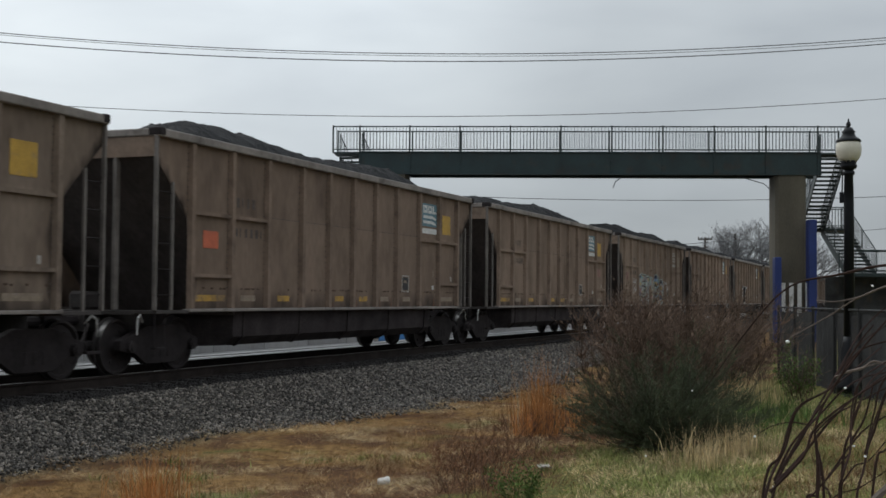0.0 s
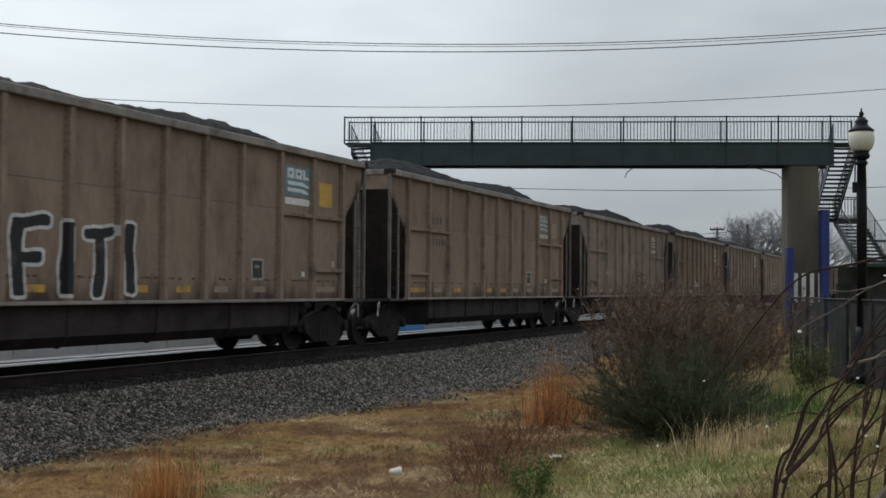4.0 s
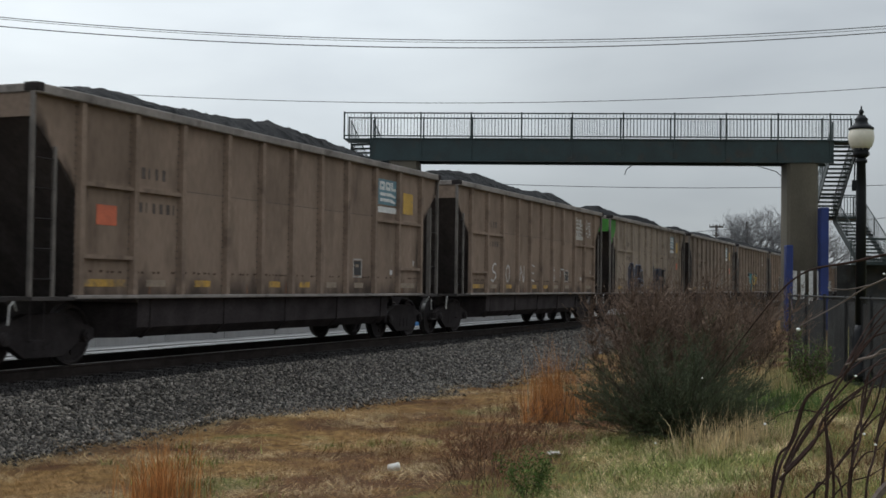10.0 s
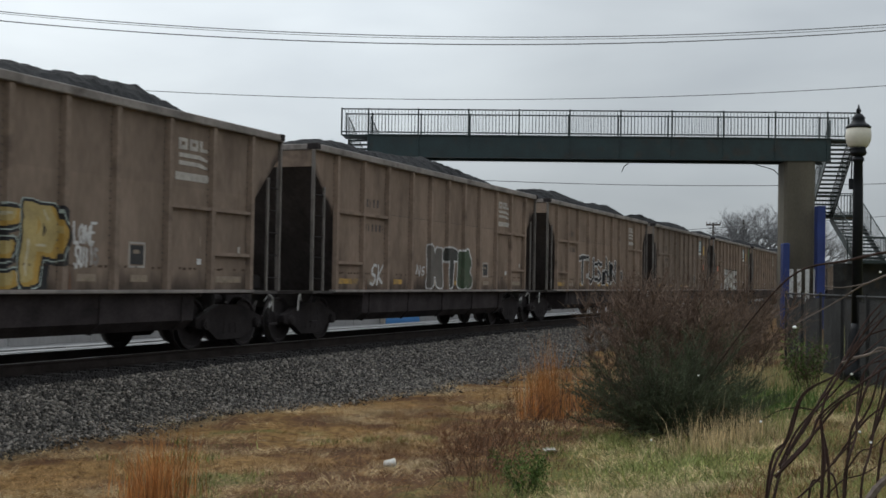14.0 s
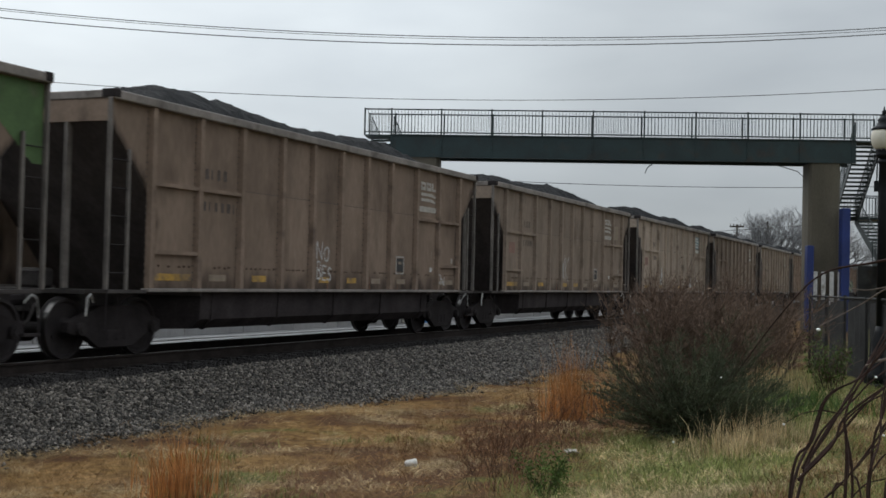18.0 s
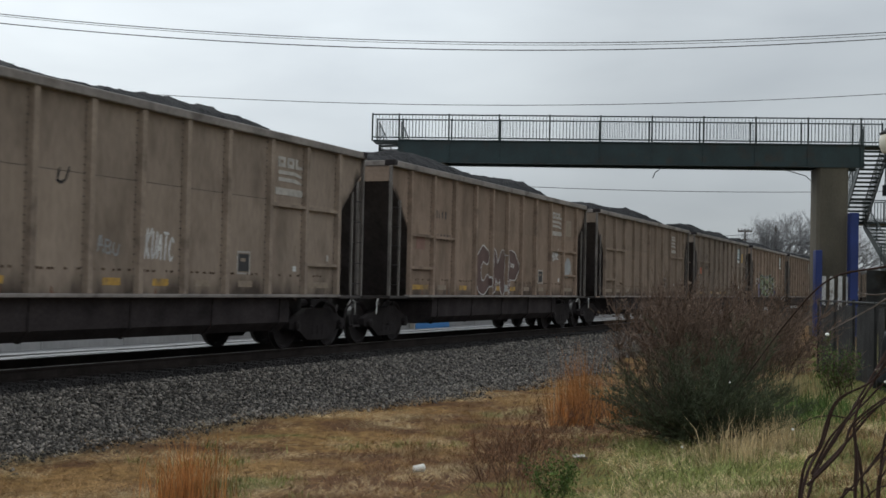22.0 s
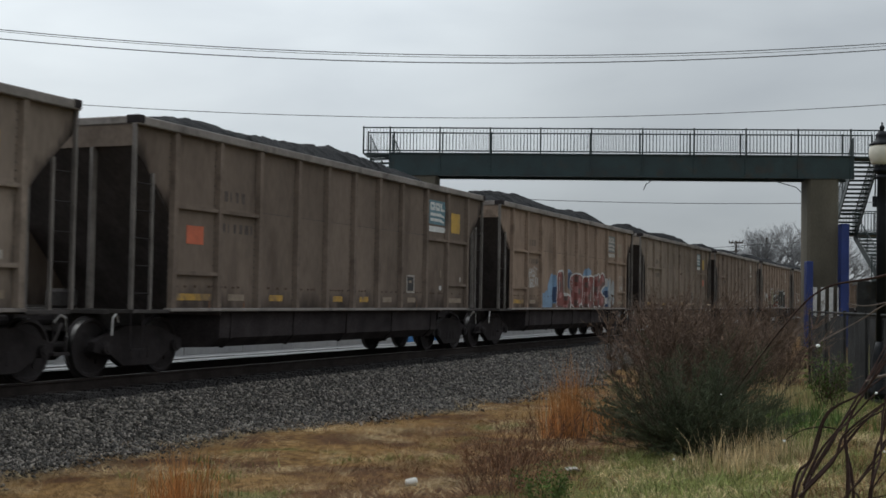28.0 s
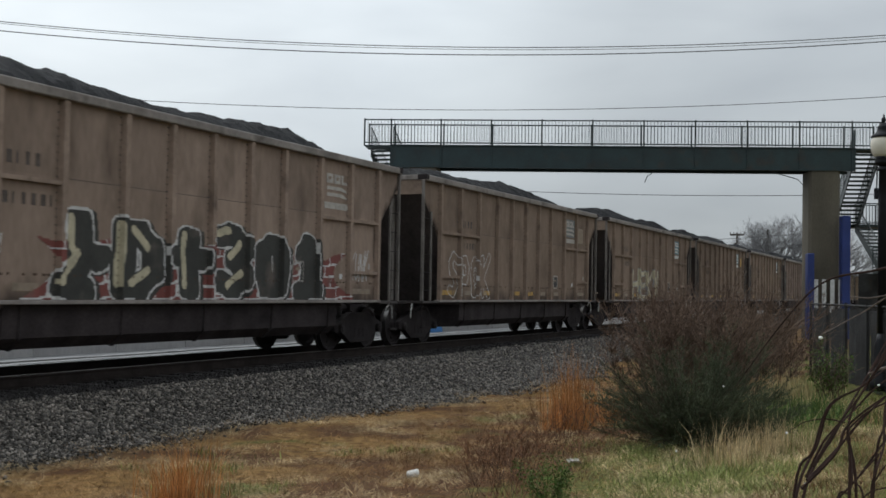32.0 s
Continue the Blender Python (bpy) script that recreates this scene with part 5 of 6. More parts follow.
    def flight(p, q, w):
        """A stair of open treads between two stringers with railings, from p down to q."""
        p, q = Vector(p), Vector(q)
        run = Vector((q.x - p.x, q.y - p.y, 0)).normalized()
        side = Vector((-run.y, run.x, 0)) * (w / 2)
        n = max(3, round(abs(p.z - q.z) / 0.18))
        up = Vector((0, 0, 1))
        for s in (side, -side):
            bm = bmesh.new()
            e = 0.025 * side.normalized()
            quad = [p + s + 0.02 * up, q + s + 0.02 * up, q + s - 0.36 * up, p + s - 0.36 * up]
            lo, hi = [bm.verts.new(c - e) for c in quad], [bm.verts.new(c + e) for c in quad]
            bm.faces.new(lo)
            bm.faces.new(hi[::-1])
            for k in range(4):
                bm.faces.new((lo[k], hi[k], hi[(k + 1) % 4], lo[(k + 1) % 4]))
            part("stringer", bm, "rail_paint", t)
            bm = bmesh.new()
            bar(bm, p + s + 1.05 * up, q + s + 1.05 * up, 0.028, 6)
            bar(bm, p + s + 0.15 * up, q + s + 0.15 * up, 0.02, 6)
            for k in range(0, 2 * n + 1):
                c = p.lerp(q, k / (2 * n)) + s
                bar(bm, c + 0.1 * up, c + 1.05 * up, 0.011 if k % n else 0.03, 4)
            part("stair_railing", bm, "rail_paint", t)
        for k in range(n):
            c = p.lerp(q, (k + 0.5) / n)
            bm = bmesh.new()
            v = []
            for dz in (-0.045, 0.03):
                for a, b in ((-1, -1), (1, -1), (1, 1), (-1, 1)):
                    v.append(bm.verts.new(c + side * a + run * 0.14 * b + up * dz))
            for f in ((0, 1, 2, 3), (4, 7, 6, 5), (0, 4, 5, 1), (1, 5, 6, 2), (2, 6, 7, 3), (3, 7, 4, 0)):
                bm.faces.new([v[i] for i in f])
            part("stair_tread", bm, "rail_paint", t)

    def landing(ua, ub, v0, v1, z):
        bm = bmesh.new()
        box(bm, ua, ub, v0, v1, z - 0.16, z)
        part("landing", bm, "rail_paint", t)
        bm = bmesh.new()
        for (p, q) in (((ua, v0), (ub, v0)), ((ub, v0), (ub, v1)), ((ua, v1), (ub, v1))):
            bar(bm, (*p, z + 1.05), (*q, z + 1.05), 0.028, 6)
            bar(bm, (*p, z + 0.12), (*q, z + 0.12), 0.02, 6)
            n = max(2, round(math.dist(p, q) / 0.15))
            for k in range(n + 1):
                f = k / n
                u, v = p[0] + (q[0] - p[0]) * f, p[1] + (q[1] - p[1]) * f
                bar(bm, (u, v, z), (u, v, z + 1.05), 0.011 if k % n else 0.03, 4)
        part("landing_railing", bm, "rail_paint", t)

    flight((SPAN + 1.05, 1.6, 8.06), (SPAN + 1.15, 6.1, 4.97), 1.1)
    landing(SPAN + 0.5, SPAN + 2.95, 6.1, 7.4, 4.97)
    flight((SPAN + 2.3, 6.1, 4.97), (SPAN + 2.6, 2.2, 2.6), 1.35)
    landing(SPAN + 1.5, SPAN + 5.0, 0.9, 2.2, 2.6)
    flight((-0.62, 1.6, 8.06), (0.6, 6.1, 4.65), 1.15)
    landing(-1.2, 1.5, 6.1, 7.4, 4.65)

    # added dark sheet: fills the dim area below the stairs, hides the train behind
    bm = bmesh.new()
    box(bm, SPAN + 0.9, SPAN + 7.5, 2.35, 2.42, -0.7, 2.45)
    part("stair_screen", bm, "screen", t, "added dark sheet filling in below the stairs")
    for u in (SPAN + 4.3, SPAN + 6.4):
        bm = bmesh.new()
        prism(bm, [(u - 0.14, -0.3), (u + 0.14, -0.3), (u + 0.14, 0.1), (u - 0.14, 0.1)], "z", -0.6, 3.3 if u > SPAN + 5 else 2.2)
        part("blue_column", bm, "blue", t, "blue painted steel column", bevel=0.02)

    # loose cable ends under the girder
    for pts in (((12.15, -0.06, ZB - 0.1), (12.0, -0.1, ZB - 0.25), (11.85, -0.1, ZB - 0.35), (11.75, -0.1, ZB - 0.62)), ((17.2, -0.06, ZB), (17.9, -0.1, ZB - 0.22), (18.6, -0.1, ZB - 0.42), (18.85, -0.1, ZB - 0.66))):
        bm = bmesh.new()
        for p, q in zip(pts, pts[1:]):
            bar(bm, p, q, 0.02, 5)
        part("loose_cable", bm, "fence", t)
    return t


footbridge()


# ---------------------------------------------------------------- street lamp
def street_lamp(x, y, z0, h):
    """h: height of the globe's middle."""
    t = thing("street_lamp", "black cast iron street lamp with a cream globe", "street lamp", pose(x, y, z0))
    bm = bmesh.new()
    lathe(bm, [(0.22, 0), (0.22, 0.12), (0.17, 0.2), (0.15, 0.7), (0.11, 0.85), (0.09, 0.95)], (0, 0, 0), 16)
    part("base", bm, "lampblack", t, smooth=True)
    bm = bmesh.new()
    lathe(bm, [(0.09, 0.95), (0.085, h - 0.9), (0.075, h - 0.42), (0.10, h - 0.40), (0.10, h - 0.36), (0.075, h - 0.33)], (0, 0, 0), 14)
    part("post", bm, "lampblack", t, smooth=True)
    bm = bmesh.new()
    lathe(bm, [(0.075, h - 0.33), (0.13, h - 0.29), (0.14, h - 0.25), (0.12, h - 0.2), (0.145, h - 0.17)], (0, 0, 0), 14)
    part("collar", bm, "lampblack", t, smooth=True)
    bm = bmesh.new()
    lathe(bm, [(0.13, h - 0.185), (0.175, h - 0.13), (0.205, h - 0.05), (0.213, h + 0.03), (0.205, h + 0.11), (0.18, h + 0.165)], (0, 0, 0), 24)
    part("globe", bm, "globe", t, "cream glass globe", smooth=True)
    bm = bmesh.new()
    lathe(bm, [(0.205, h + 0.155), (0.21, h + 0.18), (0.16, h + 0.22), (0.12, h + 0.25), (0.10, h + 0.30), (0.115, h + 0.33), (0.085, h + 0.36), (0.06, h + 0.40)], (0, 0, 0), 20)
    part("cap", bm, "lampblack", t, smooth=True)
    bm = bmesh.new()
    lathe(bm, [(0.02, h + 0.39), (0.03, h + 0.42), (0.045, h + 0.455), (0.03, h + 0.49), (0.012, h + 0.51), (0.018, h + 0.53), (0.004, h + 0.56)], (0, 0, 0), 10)
    part("finial", bm, "lampblack", t, smooth=True)
    bm = bmesh.new()
    box(bm, -0.02, 0.06, 0.06, 0.15, h - 0.88, h - 0.70)
    bar(bm, (0.02, 0.11, h - 0.72), (0.02, 0.10, h - 0.3), 0.012)
    part("control_box", bm, "lampblack", t)
    return t


street_lamp(22.07, -11.86, -0.25, 4.10)


# ---------------------------------------------------------------- wires and distant poles
def overhead_wire(p, q, sag, r, label):
    """A sagging wire, as one thing."""
    bm = bmesh.new()
    p, q = Vector(p), Vector(q)
    side = (q - p).cross(Vector((0, 0, 1))).normalized() * r
    rings = []
    for k in range(41):
        c = p.lerp(q, k / 40) - Vector((0, 0, sag * 4 * (k / 40) * (1 - k / 40)))
        rings.append([bm.verts.new(c + side * math.cos(a) + Vector((0, 0, r * math.sin(a)))) for a in (0, 1.257, 2.513, 3.770, 5.027)])
    for a, b in zip(rings, rings[1:]):
        for k in range(5):
            bm.faces.new((a[k], a[(k + 1) % 5], b[(k + 1) % 5], b[k]))
    bm.faces.new(rings[0][::-1])
    bm.faces.new(rings[-1])
    ob = new("overhead_wire", mesh_of("overhead_wire", bm, "wire"))
    return tagged(ob, label, "wire", "overhead wires")

overhead_wire((28.19, 28.93, 11.76), (49.47, -24.47, 11.99), 2.315, 0.016, "thin black overhead wire sagging across the tracks")
overhead_wire((28.53, 29.43, 11.83), (50.07, -24.60, 12.02), 2.343, 0.010, "thin black overhead wire sagging across the tracks")
overhead_wire((27.53, 27.93, 11.16), (48.30, -24.20, 11.58), 2.260, 0.018, "black overhead cable sagging across the tracks")
overhead_wire((50.48, 61.91, 15.19), (88.46, -33.45, 16.53), 3.603, 0.022, "single thin overhead wire above the footbridge")
overhead_wire((67.39, 86.89, 16.88), (118.22, -40.26, 12.44), 5.133, 0.028, "thin distant overhead wire against the sky")
overhead_wire((98.16, 10.59, 5.30), (118.29, -40.26, 10.31), 0.164, 0.022, "thin distant overhead wire against the sky")


def utility_pole(x, y, z0, h, arm, yaw=0.0):
    t = thing("utility_pole", "distant wooden utility pole with a crossarm", "utility pole", pose(x, y, z0, 0, 0, yaw))
    bm = bmesh.new()
    bar(bm, (0, 0, 0), (0, 0, h), 0.2, 8, 0.13)
    part("mast", bm, "pole", t)
    if arm:
        bm = bmesh.new()
        box(bm, -0.08, 0.08, -arm, arm, h - 0.35, h - 0.15)
        part("crossarm", bm, "pole", t)
        bm = bmesh.new()
        box(bm, -0.08, 0.08, -arm * 0.4, arm * 0.4, h - 1.35, h - 1.2)
        part("crossarm", bm, "pole", t)
        for k in (-1, -0.5, 0.5, 1):
            bm = bmesh.new()
            bar(bm, (0, k * arm * 0.95, h - 0.15), (0, k * arm * 0.95, h + 0.08), 0.05, 6)
            part("insulator", bm, "pole", t)
    return t


utility_pole(151.4, 11.7, -0.5, 9.4, 0.85)
utility_pole(150.0, 7.9, -0.5, 9.7, 0)

# ---------------------------------------------------------------- planting
def leafy(name, color, rough=0.8, island=0.55):
    return mat(name, color, rough, 0, 1.4, 0.35, 9.0, 0.0, island=island, spec=0.2)


M["straw"] = leafy("straw_grass", (0.335, 0.205, 0.09))
M["tan"] = leafy("tan_grass", (0.54, 0.415, 0.235))
M["grass"] = leafy("green_grass", (0.20, 0.225, 0.075), island=0.75)
M["sedge"] = leafy("orange_sedge", (0.46, 0.205, 0.068))
M["redweed"] = leafy("red_brown_weed", (0.16, 0.08, 0.042))
M["brownleaf"] = leafy("withered_leaf", (0.14, 0.098, 0.070), 0.85)
M["cedar"] = leafy("evergreen_needles", (0.076, 0.090, 0.050), 0.85)
M["deadcedar"] = leafy("browned_needles", (0.115, 0.082, 0.060), 0.9)
M["greenleaf"] = leafy("fresh_green_leaf", (0.085, 0.14, 0.034), 0.7)


def blades(n, px, py, height, width, material, seed, lean=0.35, vary=0.4, z=None, curl=0.5):
    """Tapered, bent grass blades standing at px, py; one mesh."""
    r = np.random.default_rng(seed)
    h = height * np.clip(1 + vary * r.standard_normal(n), 0.3, 2.0)
    a = r.uniform(0, 6.283, n)
    b = r.uniform(0, 6.283, n)
    l = np.abs(r.normal(0, lean, n)) * h
    w = width * r.uniform(0.6, 1.3, n)
    pz = (ground_z(px, py) if z is None else z) - 0.01
    dx, dy = np.cos(a) * l, np.sin(a) * l
    wx, wy = np.cos(b) * w / 2, np.sin(b) * w / 2
    v = np.empty((n, 5, 3))
    v[:, 0] = np.stack([px - wx, py - wy, pz], -1)
    v[:, 1] = np.stack([px + wx, py + wy, pz], -1)
    m = 0.55
    v[:, 2] = np.stack([px + dx * m * m - wx * 0.7, py + dy * m * m - wy * 0.7, pz + h * m], -1)
    v[:, 3] = np.stack([px + dx * m * m + wx * 0.7, py + dy * m * m + wy * 0.7, pz + h * m], -1)
    v[:, 4] = np.stack([px + dx, py + dy, pz + h * np.sqrt(np.clip(1 - curl * np.minimum(l / h, 1.2) ** 2, 0.2, 1))], -1)
    k = 5 * np.arange(n)[:, None]
    f = np.concatenate([k + np.array([[0, 1, 3]]), k + np.array([[0, 3, 2]]), k + np.array([[2, 3, 4]])])
    return v.reshape(-1, 3), f


def turf(name, label, tufts, per, xs, ys, height, width, material, seed, keep=None, lean=0.6, size=0.10, matted=0.0):
    """Grass in uneven tufts; matted: how far the blades of a tuft lie over to one side."""
    r = np.random.default_rng(seed + 100)
    cx = xs[0] + (xs[1] - xs[0]) * r.random(tufts) ** 1.4
    cy = r.uniform(ys[0], ys[1], tufts)
    k = (-cy > toe(cx) - 0.1 + 0.2 * r.standard_normal(tufts))
    if keep is not None:
        k &= keep(cx, cy, r)
    cx, cy = cx[k], cy[k]
    m = r.integers(per // 3, per * 2, len(cx))
    i = np.repeat(np.arange(len(cx)), m)
    s = size * r.uniform(0.5, 1.6, len(cx))
    hh = height * r.uniform(0.5, 1.7, len(cx))
    x, y = cx[i] + s[i] * r.standard_normal(len(i)), cy[i] + s[i] * r.standard_normal(len(i))
    v, f = blades(len(i), x, y, hh[i], width, material, seed, lean)
    if matted:
        a = r.uniform(0, 6.283, len(cx))[i]
        w = v.reshape(-1, 5, 3)
        for j, q in ((2, 0.45), (3, 0.45), (4, 1.0)):
            w[:, j, 0] += np.cos(a) * hh[i] * matted * q
            w[:, j, 1] += np.sin(a) * hh[i] * matted * q
            w[:, j, 2] -= (w[:, j, 2] - w[:, 0, 2]) * 0.5 * min(1.0, matted)
    return tagged(new(name, raw(name, v, f, material)), label, "grass", kind="stuff")


def patchy(x, y, s, ph):
    return np.sin(s * x + ph) * np.sin(s * 1.3 * y + 2 * ph) + 0.5 * np.sin(2.7 * s * x + 1.9 * s * y + ph)


turf("dry_grass", "matted dry straw grass", 6400, 26, (7, 30), (-13, -3.3), 0.085, 0.0042, "straw", 1, lambda x, y, r: (patchy(x, y, 0.8, 0.4) + 0.5 * r.standard_normal(len(x)) > -0.5) & (y > -9.8 + 0.5 * r.standard_normal(len(x))), 0.7, 0.11, 1.1)
turf("bleached_grass", "bleached matted straw", 4200, 28, (7.5, 26), (-8.6, -3.6), 0.075, 0.0036, "tan", 3, lambda x, y, r: patchy(x, y, 1.5, 3.0) + 0.4 * r.standard_normal(len(x)) > 0.15, 0.7, 0.10, 1.3)
turf("green_grass", "tufted green spring grass", 3600, 20, (7.5, 21), (-13.4, -8.8), 0.10, 0.006, "grass", 2, lambda x, y, r: ((-y - 9.6 + 0.7 * np.sin(x)) + 0.4 * r.standard_normal(len(x)) > 0) & (patchy(x, y, 1.7, 0.3) + 0.5 * r.standard_normal(len(x)) > -0.3), 0.7, 0.09, 0.4)
turf("pale_grass", "pale straw among green grass", 3200, 20, (7.5, 21), (-13.4, -9.2), 0.10, 0.006, "tan", 5, lambda x, y, r: ((-y - 9.6 + 0.7 * np.sin(x)) > 0) & (patchy(x, y, 1.7, 0.3) + 0.5 * r.standard_normal(len(x)) < 0.3), 0.8, 0.09, 0.9)
turf("green_grass", "low green weeds in the dry grass", 500, 22, (8.5, 14), (-8.0, -5.0), 0.06, 0.009, "grass", 7, lambda x, y, r: patchy(x, y, 1.4, 1.0) + 0.3 * r.standard_normal(len(x)) > 0.75, 0.7)
turf("reddish_weed", "low red-brown dead weeds", 1100, 16, (8, 19), (-9.9, -6.6), 0.10, 0.004, "redweed", 9, lambda x, y, r: patchy(x, y, 0.9, 2.2) + 0.4 * r.standard_normal(len(x)) > 0.0, 0.7, 0.12, 0.6)

turf("brown_grass", "withered brown grass below the bramble", 900, 20, (9.5, 19), (-13.3, -11.5), 0.10, 0.005, "straw", 11, lambda x, y, r: patchy(x, y, 1.3, 2.0) + 0.5 * r.standard_normal(len(x)) > -0.1, 0.8, 0.10, 0.8)
turf("reddish_weed", "red-brown dead stalks below the bramble", 500, 16, (9.5, 19), (-13.3, -11.6), 0.16, 0.004, "redweed", 12, lambda x, y, r: patchy(x, y, 1.1, 0.7) + 0.5 * r.standard_normal(len(x)) > 0.1, 0.6, 0.10, 0.4)


def clump(name, label, x, y, n, spread_r, height, width, material, seed, lean=0.3):
    r = np.random.default_rng(seed)
    px, py = x + spread_r * r.standard_normal(n) * 0.5, y + spread_r * r.standard_normal(n) * 0.5
    v, f = blades(n, px, py, height, width, material, seed, lean, 0.3)
    return tagged(new(name, raw(name, v, f, material)), label, "grass clump", "grass clumps", "stuff")


clump("sedge_clump", "orange-brown dry broom sedge clump", 8.75, -7.05, 420, 0.30, 0.44, 0.006, "sedge", 21, 0.32)
clump("sedge_clump", "orange-brown dry broom sedge clump", 16.8, -7.98, 420, 0.36, 0.80, 0.007, "sedge", 22, 0.20)
clump("sedge_clump", "orange-brown dry broom sedge clump", 17.6, -8.2, 260, 0.60, 0.45, 0.007, "sedge", 23, 0.35)
clump("tall_grass_clump", "tall tan dead grass tuft", 12.9, -10.85, 280, 0.34, 0.36, 0.005, "tan", 24, 0.5)
clump("tall_grass_clump", "tall tan dead grass tuft", 13.7, -11.2, 520, 0.45, 0.32, 0.005, "tan", 25, 0.55)
clump("tall_grass_clump", "tall tan dead grass by the fence", 21.5, -10.2, 320, 0.7, 0.5, 0.007, "tan", 28, 0.4)
clump("green_weed", "lush green weeds below the fence", 17.2, -11.0, 1300, 1.1, 0.26, 0.012, "greenleaf", 27, 0.8)


def shrub(name, label, x, y, w, h, stems, twigs, leaves, leaf_mat, seed, top_mat="redtwig", leaf=0.035, category="shrub", base=0.16):
    """Many thin stems that fork, with small leaves set along them."""
    r = random.Random(seed)
    t = thing(name, label, category, pose(x, y, float(ground_z(x, y))))
    bm = bmesh.new()
    tips = []
    for k in range(stems):
        a = r.uniform(0, 6.283)
        p = Vector((base * w * r.gauss(0, 0.75), base * w * r.gauss(0, 0.75), -0.02))
        d = Vector((math.cos(a) * r.uniform(0.1, 0.9) * w / h, math.sin(a) * r.uniform(0.1, 0.9) * w / h, 1.0)).normalized()
        length = h * r.uniform(0.6, 1.05)
        rad = 0.011 * min(1.0, h) ** 1.6
        n = 6
        for j in range(n):
            e = p + d * (length / n)
            bar(bm, p, e, rad, 4, rad * 0.78)
            rad *= 0.78
            if j >= 1:
                tips.append((e.copy(), d.copy(), length * 0.35))
            d = (d + Vector((r.gauss(0, 0.12), r.gauss(0, 0.12), r.gauss(0.02, 0.06)))).normalized()
            p = e
    tagged(part("stem", bm, "twig", t), kind="stuff")
    bm = bmesh.new()
    ends = []
    for k in range(twigs):
        p, d, ln = r.choice(tips)
        d = (d + Vector((r.gauss(0, 0.5), r.gauss(0, 0.5), r.gauss(0.1, 0.3)))).normalized()
        p2 = p + d * ln * r.uniform(0.5, 1.1)
        bar(bm, p, p2, 0.004 * min(1.0, h) ** 0.7, 3, 0.0018 * min(1.0, h) ** 0.5)
        ends.append((p, p2))
    tagged(part("twig", bm, top_mat, t), kind="stuff")
    if leaves:
        rr = np.random.default_rng(seed)
        e = np.array([(a[:], b[:]) for a, b in ends])
        i = rr.integers(0, len(e), leaves)
        f = rr.random((leaves, 1))
        c = e[i, 0] * (1 - f) + e[i, 1] * f + rr.normal(0, 0.03, (leaves, 3))
        c[:, 2] = np.maximum(c[:, 2], 0.02)
        u, v = rr.normal(0, 1, (leaves, 3)), rr.normal(0, 1, (leaves, 3))
        u /= np.linalg.norm(u, axis=1, keepdims=True)
        v -= u * (u * v).sum(1, keepdims=True)
        v /= np.linalg.norm(v, axis=1, keepdims=True)
        s = leaf * rr.uniform(0.5, 1.2, (leaves, 1))
        q = np.stack([c - u * s, c + v * s * 0.35, c + u * s, c - v * s * 0.35], 1).reshape(-1, 3)
        k = 4 * np.arange(leaves)[:, None]
        o = new("foliage", raw("foliage", q, k + np.array([[0, 1, 2, 3]]), leaf_mat))
        o.parent = t
    return t


